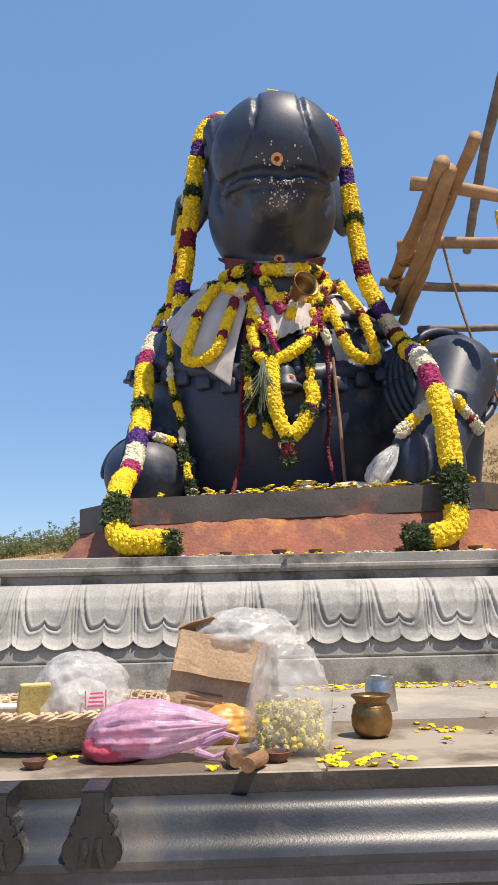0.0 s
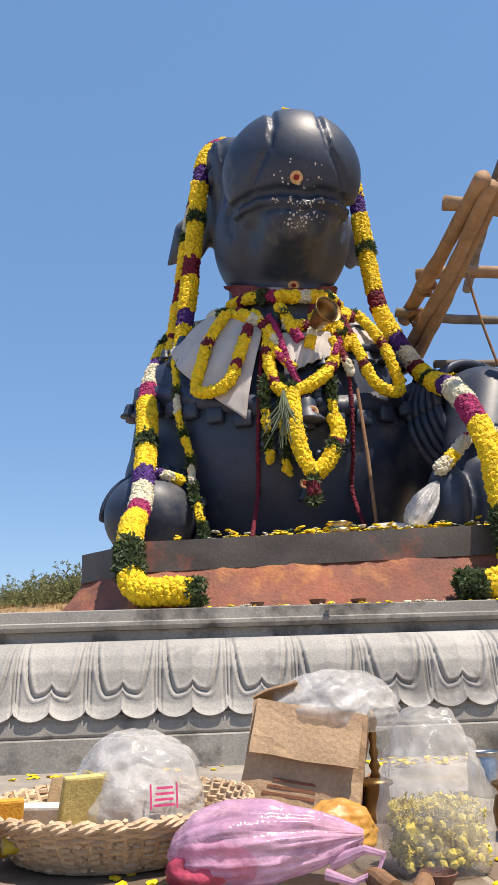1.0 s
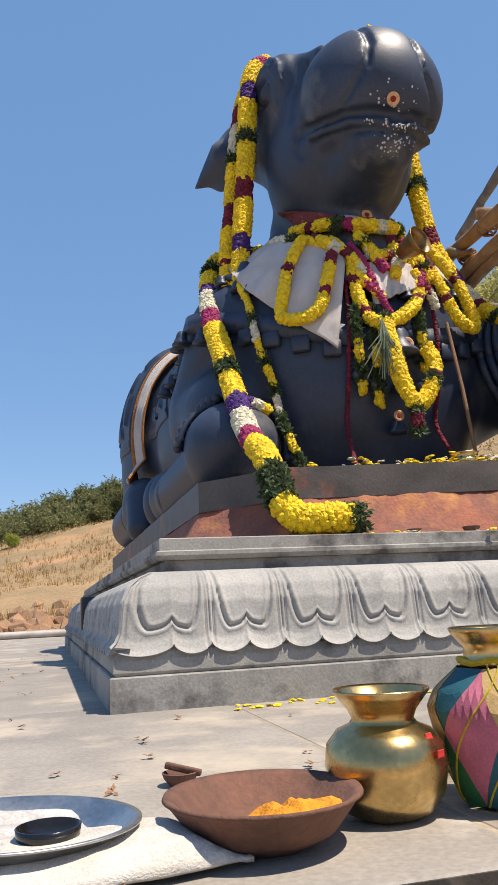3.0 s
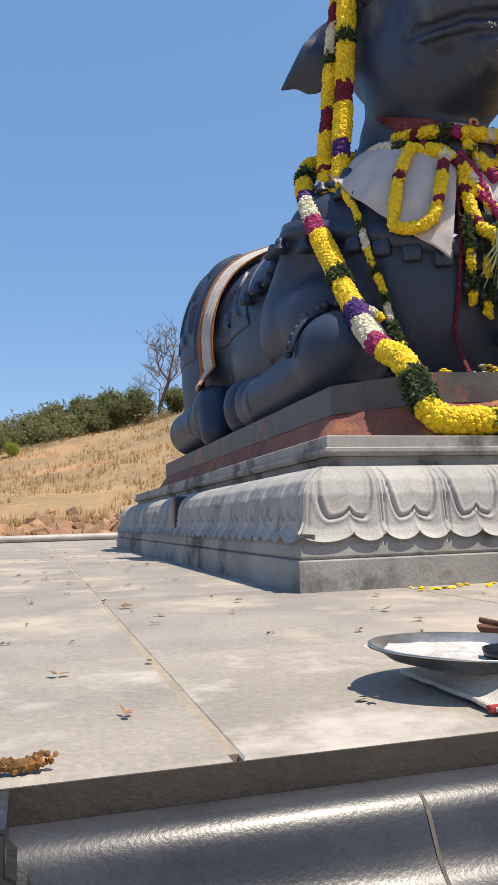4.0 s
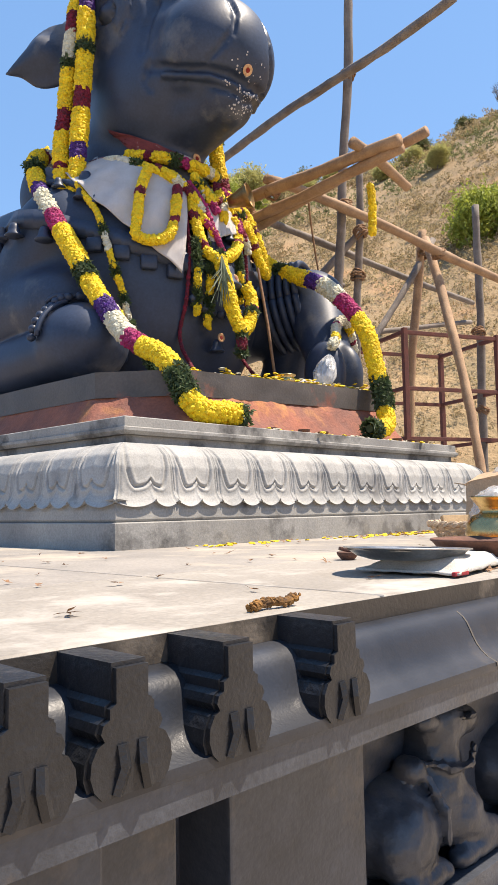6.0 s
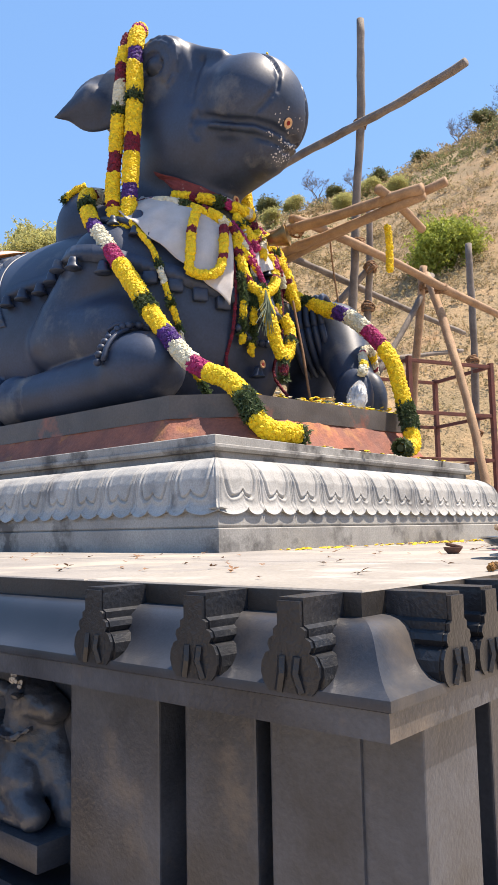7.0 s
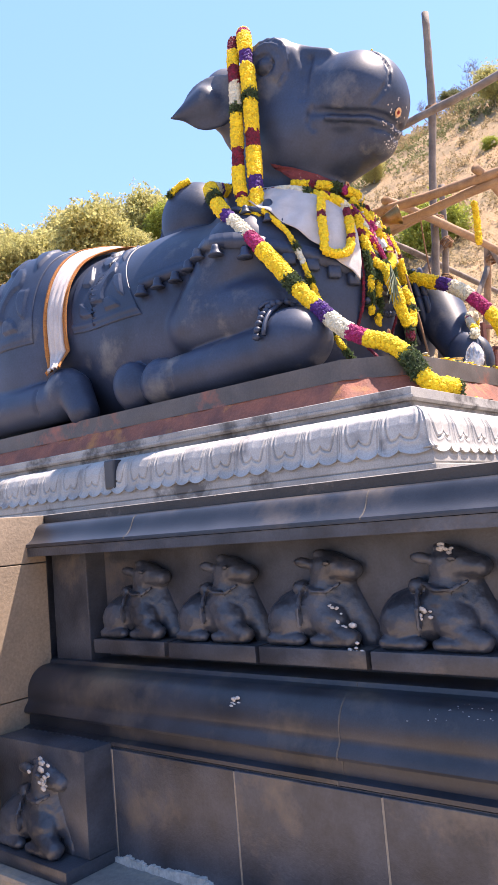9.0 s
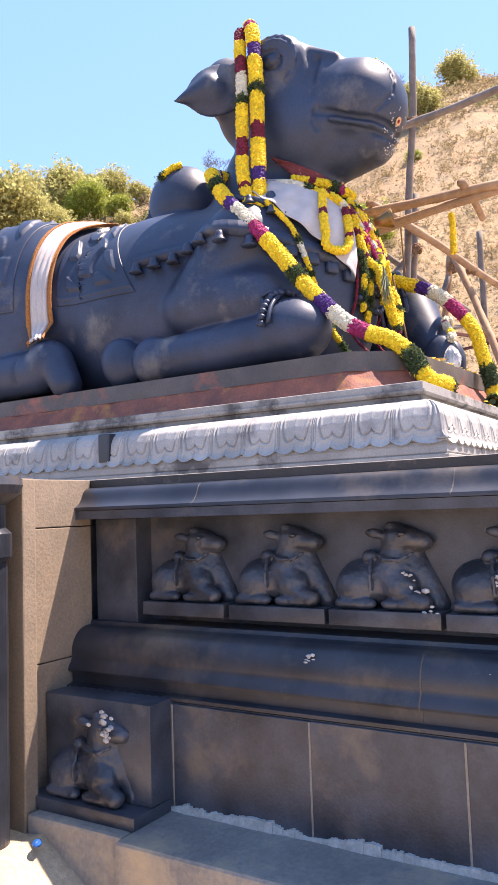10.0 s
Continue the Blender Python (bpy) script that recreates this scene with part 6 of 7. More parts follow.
bell = thing("hand_bell", (-0.002, 2.13, 0), "brass hand bell standing on the terrace", "bell")
part("bell_cup", lathe(bmesh.new(), [(0.0001, 0), (0.036, 0.0), (0.034, 0.012), (0.028, 0.03), (0.026, 0.062), (0.034, 0.066), (0.034, 0.072), (0.02, 0.078), (0.0001, 0.08)], 28), M_BRASSDARK, bell, smooth=True)
part("bell_handle", lathe(bmesh.new(), [(0.012, 0.078), (0.007, 0.09), (0.012, 0.10), (0.006, 0.112), (0.010, 0.125), (0.006, 0.14), (0.009, 0.155), (0.007, 0.17), (0.012, 0.182), (0.008, 0.20), (0.0001, 0.208)], 18), M_BRASSDARK, bell, smooth=True)
for x, y, turn, ln in ((-0.115, 1.63, 100, 0.075), (-0.075, 1.585, 70, 0.085)):
    bm = tube(bmesh.new(), [(-ln / 2, 0, 0.016), (-ln / 4, 0.002, 0.017), (ln / 4, -0.002, 0.017), (ln / 2, 0, 0.016)], [0.0135, 0.014, 0.014, 0.0135], 14, 0.12)
    ob = part("wood_stub", bm, M_STICK)
    ob.matrix_basis = pose(x, y, 0, 0, 0, turn)
    tagged(ob, "short stub of brown wood on the terrace", "wood", "wood stubs")


def clay_lamp(place, size=1.0):
    ob = thing("clay_lamp", place, "small red clay oil lamp", "lamp", "clay lamps")
    part("bowl", lathe(bmesh.new(), [(0.0001, 0.0), (0.016 * size, 0.0), (0.026 * size, 0.012 * size), (0.029 * size, 0.02 * size), (0.027 * size, 0.021 * size), (0.02 * size, 0.01 * size), (0.0001, 0.006 * size)], 22), M_CLAY, ob)
    return ob


for p, s in (((-0.49, 1.66, 0), 0.8), ((-0.03, 1.66, 0), 0.95), ((-1.175, 2.10, 0), 1.0), ((0.10, 3.30, 0.495), 1.1), ((0.25, 3.30, 0.495), 1.0), ((0.92, 3.30, 0.495), 1.1), ((1.06, 3.29, 0.495), 1.1), ((1.2, 3.30, 0.495), 1.0), ((-0.12, 3.31, 0.495), 0.9)):
    clay_lamp(p, s)
bm = box(bmesh.new(), (-0.03, -0.006, 0.02), (0.03, 0.006, 0.03), 0.003)
ob = part("wood_chip", bm, M_CLAY)
ob.matrix_basis = pose(-1.175, 2.10, 0, 0, 12, -25)
tagged(ob, "reddish wood chip lying on a clay lamp", "chip")

# sack, steel plate, black cup, clay bowl
def sack_top(u, v):
    left, right = Vector((-1.475, 1.60 + 0.235 * v, 0)), Vector((-1.155 - 0.045 * v, 1.66 + 0.165 * v, 0))
    p = left.lerp(right, u)
    roll = 0.032 * (1 - (2 * v - 0.75) ** 2 * 0.35)
    p.z = max(0.006, roll * min(1, 6 * u, 6 * (1 - u), 6 * v + 0.3, 6 * (1 - v) + 0.2)) + 0.003 * noise.noise((u * 6, v * 6, 2))
    return p


sack = sheet("folded_sack", sack_top, 40, 20, M_SACK, -0.005)
sack.matrix_basis = pose(-0.012, 0.012, 0)
tagged(sack, "folded white woven sack with a red edge on the terrace", "sack")
bm = box(bmesh.new(), (-1.494, 1.615, 0.004), (-1.442, 1.624, 0.012), 0.002)
ob = part("edge", bm, material("red woven edge", (0.42, 0.03, 0.04), 0.8, scale=60), sack, "red woven border")
ob.matrix_parent_inverse = sack.matrix_basis.inverted()
plate = vessel("steel_plate", (-1.365, 1.83, 0.034), [(0.0001, 0.0), (0.10, 0.0), (0.14, 0.010), (0.166, 0.028), (0.174, 0.029), (0.174, 0.032), (0.164, 0.031), (0.138, 0.014), (0.10, 0.004), (0.0001, 0.004)], M_STEEL, "wide steel plate smeared with white ash on a folded sack", "plate", 64)
plate.matrix_basis = pose(-1.418, 1.765, 0.026, 0, 2.5, 0) @ Matrix.Diagonal((0.82, 0.72, 0.8, 1))


def ash(u, v):
    a, q = 2 * math.pi * u, v
    rad = 0.138 * q * (1 + 0.25 * noise.noise((math.cos(a) * 2, math.sin(a) * 2, 1)))
    x, y = -0.03 + rad * math.cos(a), 0.005 + rad * math.sin(a)
    return Vector((x, y, 0.0065 + max(0, (math.hypot(x, y) - 0.1) * 0.28) + 0.010 * (1 - q) * (0.6 + noise.noise((x * 40, y * 40, 0)))))


sheet("ash", ash, 40, 12, M_ASH, 0, plate, "white ash powder")
cup = vessel("black_cup", (-1.383, 1.75, 0.035), [(0.0001, 0.0), (0.034, 0.0), (0.040, 0.006), (0.042, 0.024), (0.040, 0.025), (0.036, 0.008), (0.0001, 0.006)], M_BLACKPLASTIC, "small glossy black cup on the steel plate", "cup", 32)
cup.matrix_basis = pose(-1.378, 1.745, 0.033) @ Matrix.Diagonal((0.85, 0.85, 0.6, 1))
bowl = vessel("clay_bowl", (-1.135, 1.745, 0), [(0.0001, 0.0), (0.05, 0.0), (0.085, 0.018), (0.112, 0.052), (0.118, 0.056), (0.116, 0.060), (0.105, 0.055), (0.08, 0.026), (0.0001, 0.015)], M_CLAY, "wide red clay bowl with orange turmeric powder", "bowl", 48)


def turmeric(u, v):
    a = 2 * math.pi * u
    x, y = 0.03 + 0.065 * v * math.cos(a), -0.005 + 0.055 * v * math.sin(a)
    return Vector((x, y, 0.020 + 0.028 * (1 - v) ** 0.7 * (1 + 0.5 * noise.noise((x * 60, y * 60, 0))) + max(0, (math.hypot(x, y) - 0.06) * 0.6)))


sheet("turmeric", turmeric, 30, 10, M_POWDER, 0, bowl, "orange turmeric powder")


# ---------------------------------------------------------------- loose flowers, petals and leaves
def scattered(name, label, mat, spots_at, seed, size, templates=None, flat=True):
    r = random.Random(seed)
    spots = []
    for x, y, z in spots_at:
        turn = Euler((r.uniform(-0.3, 0.3), r.uniform(-0.3, 0.3), r.uniform(0, 6.28))).to_matrix()
        if flat:
            turn = turn @ Matrix.Diagonal((1, 1, 0.35))
        s = size * r.uniform(0.6, 1.3)
        spots.append((r.choice(templates or BLOOMS), (x, y, z + s * 0.25), s, turn))
    ob = mesh_part(name, scatter_mesh(name, spots), mat)
    return tagged(ob, label, name.split("_")[-1], kind="stuff")


r = random.Random(77)
FRONT_ROW = [(r.uniform(-0.9, 1.5), 3.055 - abs(r.gauss(0, 0.06)) - 0.01, 0) for _ in range(90)] + [(r.gauss(0.55, 0.25), 2.93 + r.gauss(0, 0.04), 0) for _ in range(60)]
scattered("loose_petals", "yellow petals scattered along the foot of the plinth", M_YELLOW, FRONT_ROW, 1, 0.011)
scattered("loose_petals", "yellow petals on the terrace", M_YELLOW, [(0.13 + r.gauss(0, 0.06), 1.66 + r.gauss(0, 0.05), 0) for _ in range(26)] + [(0.36 + r.gauss(0, 0.05), 1.98 + r.gauss(0, 0.04), 0) for _ in range(18)] + [(-0.38 + r.gauss(0, 0.06), 1.83 + r.gauss(0, 0.03), 0) for _ in range(24)] + [(-0.9 + r.gauss(0, 0.03), 1.93 + r.gauss(0, 0.06), 0) for _ in range(20)] + [(-0.15, 1.60, 0), (-0.146, 1.605, 0.004), (-0.155, 1.598, 0.002)], 2, 0.010)
scattered("loose_petals", "magenta petals on the terrace", M_MAGENTA, [(-0.88 + r.gauss(0, 0.02), 2.0 + r.gauss(0, 0.05), 0) for _ in range(20)] + [(0.45 + r.gauss(0, 0.04), 1.62 + r.gauss(0, 0.02), 0) for _ in range(8)], 3, 0.010)
scattered("dry_leaves", "dry brown leaves and twigs scattered on the terrace", M_STICK, [(r.uniform(-2.4, 1.4), r.uniform(1.62, 3.0), 0.002) for _ in range(70)] + [(r.uniform(-2.5, -1.3), r.uniform(3, 8), 0.002) for _ in range(50)] + [(r.gauss(0.5, 0.4), 2.95 + r.gauss(0, 0.06), 0.002) for _ in range(60)], 4, 0.013, SPRIGS)
PED = [(x, 3.50 + abs(r.gauss(0, 0.07)), ped_top(x) + abs(r.gauss(0, 0.016))) for x in (0.42 + 0.36 * max(-2.3, min(1.6, r.gauss(0, 1))) for _ in range(420))]
scattered("pedestal_petals", "yellow petals lying along the pedestal edge", M_YELLOW, PED[:260], 5, 0.016)
scattered("pedestal_petals", "cream petals lying along the pedestal edge", M_WHITEFL, PED[260:360], 6, 0.016)
scattered("pedestal_leaves", "green leaves lying along the pedestal edge", M_LEAF, PED[360:], 7, 0.018, SPRIGS)
SLAB = [(r.uniform(-0.3, 1.35), 3.27 + r.gauss(0, 0.03), 0.495) for _ in range(80)]
scattered("plinth_petals", "petals scattered on the plinth slab", M_YELLOW, SLAB[:50], 8, 0.012)
scattered("plinth_petals", "cream petals scattered on the plinth slab", M_WHITEFL, SLAB[50:], 9, 0.012)
vessel("brass_pot", (0.245, 3.54, ped_top(0.245)), [(0.0001, 0.0), (0.04, 0.0), (0.055, 0.012), (0.05, 0.024), (0.038, 0.034), (0.055, 0.046), (0.056, 0.05), (0.0001, 0.045)], M_BRASS, "small brass stand among petals on the pedestal", "stand")
hoof_bag = tied_bag("plastic_bag", (0.63, 3.56, ped_top(0.6)), 0.26, 0.06, 0.05, M_FILM, "crumpled clear plastic bag beside the hoof", 11, 0, 0)
hoof_bag.matrix_basis = pose(0.63, 3.56, ped_top(0.6) + 0.07, 0, -52, 20)
crumpled("white_cloth", (0.46, 3.55, ped_top(0.46)), (0.09, 0.035, 0.025), M_CLOTH, "crumpled white cloth on the pedestal", 12, 0, category="cloth")
bm = tube(bmesh.new(), [(0.47, 3.80, ped_top(0.47)), (0.465, 3.86, 1.2), (0.455, 3.92, 1.55)], 0.008, 8, 0.3)
ob = part("wooden_stick", bm, M_STICK)
tagged(ob, "thin wooden stick leaning against the bull's chest", "stick")
horn = thing("brass_cup", (0.313, 3.86, 1.93), "tilted brass cup hung among the garlands", "cup")
part("cup", lathe(bmesh.new(), [(0.0001, -0.10), (0.03, -0.10), (0.045, -0.05), (0.06, 0.0), (0.074, 0.03), (0.072, 0.033), (0.055, 0.0), (0.03, -0.07), (0.0001, -0.07)], 32), M_BRASSDARK, horn, smooth=True).matrix_basis = pose(0, 0.02, 0, 78, 0, 25)
scrap = garland([(-2.05, 1.60, 0.007), (-2.02, 1.606, 0.010), (-1.99, 1.60, 0.008), (-1.968, 1.603, 0.011)], [("y", 1)], 0.007, "withered scrap of marigold garland on the terrace edge", name="withered_garland", bloom=0.0038, seed=41)
for o in scrap.children:
    o.data.materials[0] = material("withered orange petals", (0.40, 0.19, 0.04), 0.9, second=(0.03, 0.015, 0.01), scale=30, fine=150, per_island=0.4)


crumpled("sweet_wrapper", (-3.02, 3.98, -1.25), (0.02, 0.013, 0.010), material("shiny blue foil", (0.02, 0.12, 0.42), 0.25, scale=40), "crumpled blue foil wrapper on the sand", 19, 30, sub=3, crease=0.2, category="wrapper")

# ---------------------------------------------------------------- timber scaffold beside the statue
M_ROPE = material("coir rope", (0.34, 0.19, 0.10), 0.95, second=(0.22, 0.12, 0.06), scale=40, fine=200, bump=0.6)
def pole(pts, r, label, mat=M_WOOD, seed=0, name="scaffold_pole"):
    line = curve_through(pts, 0.12)
    line = [p + Vector((noise.noise(p * 1.3 + Vector((seed, 0, 0))), noise.noise(p * 1.3 + Vector((0, seed, 0))), 0)) * 0.018 for p in line]
    bm = tube(bmesh.new(), line, [r * (1.08 - 0.16 * i / len(line)) for i in range(len(line))], 12, 0.22, seed)
    ob = part(name, bm, mat, smooth=True)
    return tagged(ob, label, "pole", "scaffold poles")


def lashing(at, r=0.05, seed=0):
    q = random.Random(seed)
    bm = bmesh.new()
    for k in range(7):
        ax = Euler((q.uniform(-0.7, 0.7), q.uniform(-0.7, 0.7), 0)).to_matrix()
        pts = [Vector(at) + ax @ Vector((r * math.cos(a) * q.uniform(0.95, 1.1), r * math.sin(a), (k - 3) * 0.009)) for a in [i * math.pi / 8 for i in range(17)]]
        tube(bm, pts, 0.007, 5)
    ob = part("rope_lashing", bm, M_ROPE)
    return tagged(ob, "coir rope lashing round the scaffold poles", "rope", "rope lashings")


pole([(1.70, 4.28, 0.0), (1.68, 4.26, 1.6), (1.66, 4.10, 3.4), (1.65, 4.05, 4.3)], 0.034, "upright weathered grey scaffold pole", M_WOODGREY, 1)
pole([(2.05, 4.38, 0.0), (2.0, 4.33, 1.45), (1.92, 4.20, 2.75)], 0.03, "short upright weathered scaffold pole", M_WOODGREY, 2)
pole([(0.98, 4.75, 2.30), (0.93, 4.0, 2.26), (0.871, 3.1, 2.222)], 0.038, "thick peeled beam end pointing out of the scaffold", M_WOOD, 3)
pole([(1.053, 4.75, 2.06), (1.025, 4.0, 2.16), (0.992, 3.05, 2.285)], 0.032, "thick peeled beam lashed beside another", M_WOOD, 4)
pole([(1.014, 4.75, 2.13), (0.97, 4.0, 2.16), (0.915, 3.1, 2.195)], 0.034, "peeled beam lashed between two others", M_WOOD, 14)
pole([(0.80, 3.46, 2.28), (0.95, 3.45, 2.26), (1.25, 3.46, 2.20), (1.42, 3.47, 2.17)], 0.030, "peeled cross piece lashed to the beams", M_WOOD, 15)
pole([(1.12, 4.7, 1.985), (1.65, 4.7, 1.995), (2.4, 4.68, 1.98)], 0.022, "thin dark scaffold rail behind the knee", M_WOODGREY, 16)
pole([(1.35, 4.7, 1.80), (1.7, 4.7, 1.815), (2.4, 4.68, 1.80)], 0.022, "thin dark scaffold rail behind the knee", M_WOODGREY, 17)
rope = part("hanging_rope", tube(bmesh.new(), curve_through([(1.13, 4.08, 2.26), (1.187, 4.09, 1.975), (1.277, 4.1, 1.643), (1.40, 4.12, 1.30), (1.5, 4.15, 0.9)], 0.05), 0.007, 6), M_ROPE, smooth=True)
tagged(rope, "thin coir rope hanging from the scaffold", "rope")
pole([(2.0, 6.2, 3.25), (1.72, 4.95, 3.27), (1.44, 3.60, 3.22), (1.30, 3.0, 3.22)], 0.034, "long slanting scaffold pole", M_WOODGREY, 5)
pole([(0.93, 4.27, 2.34), (1.2, 4.22, 2.34), (1.9, 4.02, 2.22), (2.56, 3.80, 2.05), (3.6, 3.45, 1.82)], 0.034, "peeled timber scaffold rail lashed with rope", M_WOOD, 6)
pole([(0.86, 4.52, 2.24), (1.19, 4.5, 2.19), (1.9, 4.42, 2.13), (2.74, 4.33, 2.05), (3.8, 4.25, 2.0)], 0.026, "thin curved scaffold rail", M_WOODGREY, 7)
pole([(2.82, 4.12, 2.35), (2.4, 4.18, 1.8), (2.0, 4.26, 1.31)], 0.026, "pale diagonal brace of the scaffold", M_WOODGREY, 8)
pole([(2.62, 4.08, 2.3), (2.42, 3.82, 1.7), (2.25, 3.60, 1.15), (2.0, 3.3, 0.0)], 0.034, "slanting peeled scaffold prop", M_WOOD, 9)
pole([(2.66, 4.35, 0.0), (2.66, 4.25, 1.4), (2.64, 4.1, 2.45)], 0.036, "upright peeled scaffold post", M_WOOD, 10)
pole([(1.9, 4.5, 1.45), (2.7, 4.4, 1.62), (3.8, 4.3, 1.85)], 0.022, "thin dark scaffold rail", M_WOODGREY, 11)
pole([(1.45, 4.6, 1.55), (1.75, 4.4, 1.95), (1.98, 4.2, 2.3)], 0.028, "short dark diagonal strut", M_WOODGREY, 12)
pole([(3.28, 4.0, 0.0), (3.34, 4.0, 1.0), (3.35, 4.0, 2.87)], 0.034, "upright peeled scaffold post with rope lashings", M_WOODGREY, 21)
for k, at in enumerate(((3.34, 4.0, 0.95), (3.32, 4.0, 1.62), (1.665, 4.10, 3.32), (1.66, 4.16, 2.33), (1.93, 4.22, 2.22), (0.95, 3.46, 2.24), (0.97, 4.26, 2.27), (0.98, 4.5, 2.2), (2.64, 4.1, 2.2), (2.45, 3.86, 2.08), (1.96, 4.28, 1.9))):
    lashing(at, 0.05, k)
garland([(1.32, 3.70, 2.24), (1.335, 3.70, 2.12), (1.33, 3.70, 2.0), (1.325, 3.70, 1.92)], seq("y1"), 0.026, "short marigold garland hung on the scaffold", seed=51)

rack = thing("metal_rack", (3.0, 4.35, 0), "rusty red metal scaffold frame behind the statue", "frame", turn=-25)
M_RUST = material("rusty red steel", (0.20, 0.06, 0.04), 0.75, second=(0.12, 0.04, 0.03), scale=12, fine=90)
for x in (-0.45, 0.45):
    for y in (-0.4, 0.4):
        part("post", box(bmesh.new(), (x - 0.02, y - 0.02, 0), (x + 0.02, y + 0.02, 1.55), 0.003), M_RUST, rack)
for z in (0.25, 0.65, 1.05, 1.5):
    for y in (-0.4, 0.4):
        part("rail", box(bmesh.new(), (-0.43, y - 0.015, z), (0.43, y + 0.015, z + 0.03), 0.003), M_RUST, rack)
    for x in (-0.45, 0.45):
        part("rail", box(bmesh.new(), (x - 0.015, -0.38, z + 0.004), (x + 0.015, 0.38, z + 0.034), 0.003), M_RUST, rack)


# ---------------------------------------------------------------- trees, bushes and dry grass
def tree_mesh(kind, seed, height, spread, leaf, leaves, mat, bare=False):
    r = random.Random(seed)
    ob = thing("tree", (0, 0, 0), "", "tree")
    bm = bmesh.new()
    tips = []

    def branch(p, d, length, rad, depth):
        pts, q = [p], p
        for _ in range(4):
            d = (d + Vector((r.uniform(-0.25, 0.25), r.uniform(-0.25, 0.25), r.uniform(-0.05, 0.18)))).normalized()
            q = q + d * length / 4
            pts.append(q)
        tube(bm, pts, [max(rad, 0.006) * (1 - 0.13 * i) for i in range(5)], 6 if depth > 1 else 3)
        tips.extend(pts[2:])
        if depth:
            for _ in range(r.choice((3, 4))):
                a = r.uniform(0, 6.28)
                e = (d * 0.55 + Vector((math.cos(a), math.sin(a), r.uniform(0.0, 0.6))) * spread).normalized()
                branch(pts[r.choice((2, 3, 4))], e, length * r.uniform(0.5, 0.75), rad * 0.5, depth - 1)
    branch(Vector((0, 0, -0.3)), Vector((0, 0, 1)), height * 0.30, height * (0.012 if bare else 0.02), 5 if bare else 3)
    part("trunk", bm, M_BARK, ob)
    if not bare:
        spots = []
        for _ in range(leaves):
            t = r.choice(tips)
            q = t + Vector((r.gauss(0, 1), r.gauss(0, 1), r.gauss(0, 0.8))) * height * 0.085
            spots.append((r.choice(FAR), q, leaf * r.uniform(0.6, 1.3), spin(r)))
        mesh_part("crown", scatter_mesh("crown", spots), mat, ob)
    return ob


def at_hill(az, dist):
    x, y = -1.5 + dist * math.sin(radians(az)), 2.0 + dist * math.cos(radians(az))
    return x, y, ground_height(x, y)


M_OLIVE = material("dry olive leaves", (0.62, 0.60, 0.24), 0.8, second=(0.50, 0.46, 0.19), scale=2, fine=20, bump=0, per_island=0.35, spec=0.1)
lit_through(M_OLIVE, 0.45)
KINDS_OF_TREE = [
    (tree_mesh("round", 1, 4.6, 1.0, 0.095, 5200, M_OLIVE), "broad hillside tree with yellowing olive leaves"),
    (tree_mesh("green", 2, 3.6, 1.0, 0.10, 3600, M_TREE), "dense dark green hillside tree"),
    (tree_mesh("bare", 3, 4.5, 0.9, 0.1, 0, M_TREE, True), "leafless grey tree on the hillside"),
    (tree_mesh("bright", 4, 2.8, 1.1, 0.06, 5000, M_BUSH), "bright green leafy shrub on the hillside"),
]
r = random.Random(12)
SPOTS = [(2, 8.5, 46, 2.5), (2, 6.2, 50, 1.5), (1, 9.8, 50, 0.8), (1, 7.2, 49, 0.95), (1, 6, 45, 0.7), (1, 5, 48, 1.0), (1, 3.6, 46, 0.75), (1, 2.6, 48, 0.95), (1, 0.8, 49, 0.9), (1, -0.6, 47, 0.7), (1, -2.6, 50, 0.8), (0, -1.5, 52, 0.45), (1, -4, 52, 0.55), (0, -7, 54, 0.45), (1, -10, 54, 0.5), (1, -14, 55, 0.5), (1, -18, 55, 0.5),
         (3, -2, 40, 0.4), (1, 4, 44, 0.45), (2, 3.5, 46, 0.55), (0, 12, 52, 0.7), (0, 15, 57, 0.9), (0, 20, 57, 0.9), (0, 26, 57, 0.8), (2, 22, 58, 0.8),
         (3, 44.5, 54, 1.7), (0, 37.5, 50, 1.8), (0, 39.5, 52, 1.5), (3, 46.5, 52, 1.0), (0, 41.5, 50, 1.0), (0, 43.5, 56, 1.6), (0, 46, 57, 1.25), (2, 38.5, 57, 1.6), (0, 40, 58, 1.5), (0, 36, 58, 1.7), (0, 48.5, 56, 0.6), (1, 50.5, 60, 0.85), (0, 33, 57, 1.5), (0, 30, 57, 1.2), (0, 34.5, 54, 1.4), (0, 31.5, 55, 1.1), (0, 28, 56, 0.9), (2, 33.5, 56, 1.3), (2, 41, 60, 1.2),
         (3, 64.6, 30, 1.6), (1, 60, 58, 0.7), (1, 56, 60, 0.6), (2, 55, 58, 1.3), (2, 58, 59, 1.0), (2, 66, 56, 1.3), (2, 69, 54, 1.3), (3, 70, 40, 0.5), (0, 53, 60, 0.6), (0, 59, 52, 0.55), (0, 71, 48, 0.9), (0, 74, 56, 1.0), (1, 68, 58, 0.7), (0, 61, 46, 0.5), (0, 57, 50, 0.5), (0, 51, 52, 0.5), (0, 47, 48, 0.45), (1, 63, 59, 0.6)]
used = set()
for kind, az, dist, size in SPOTS:
    base, label = KINDS_OF_TREE[kind]
    x, y, z = at_hill(az, dist)
    if kind not in used:
        ob = base
        used.add(kind)
    else:
        ob = copy_thing(base, Matrix())
    ob.matrix_basis = pose(x, y, z, 0, 0, r.uniform(0, 360)) @ Matrix.Scale(size, 4)
    tagged(ob, label, "tree", "hillside trees")

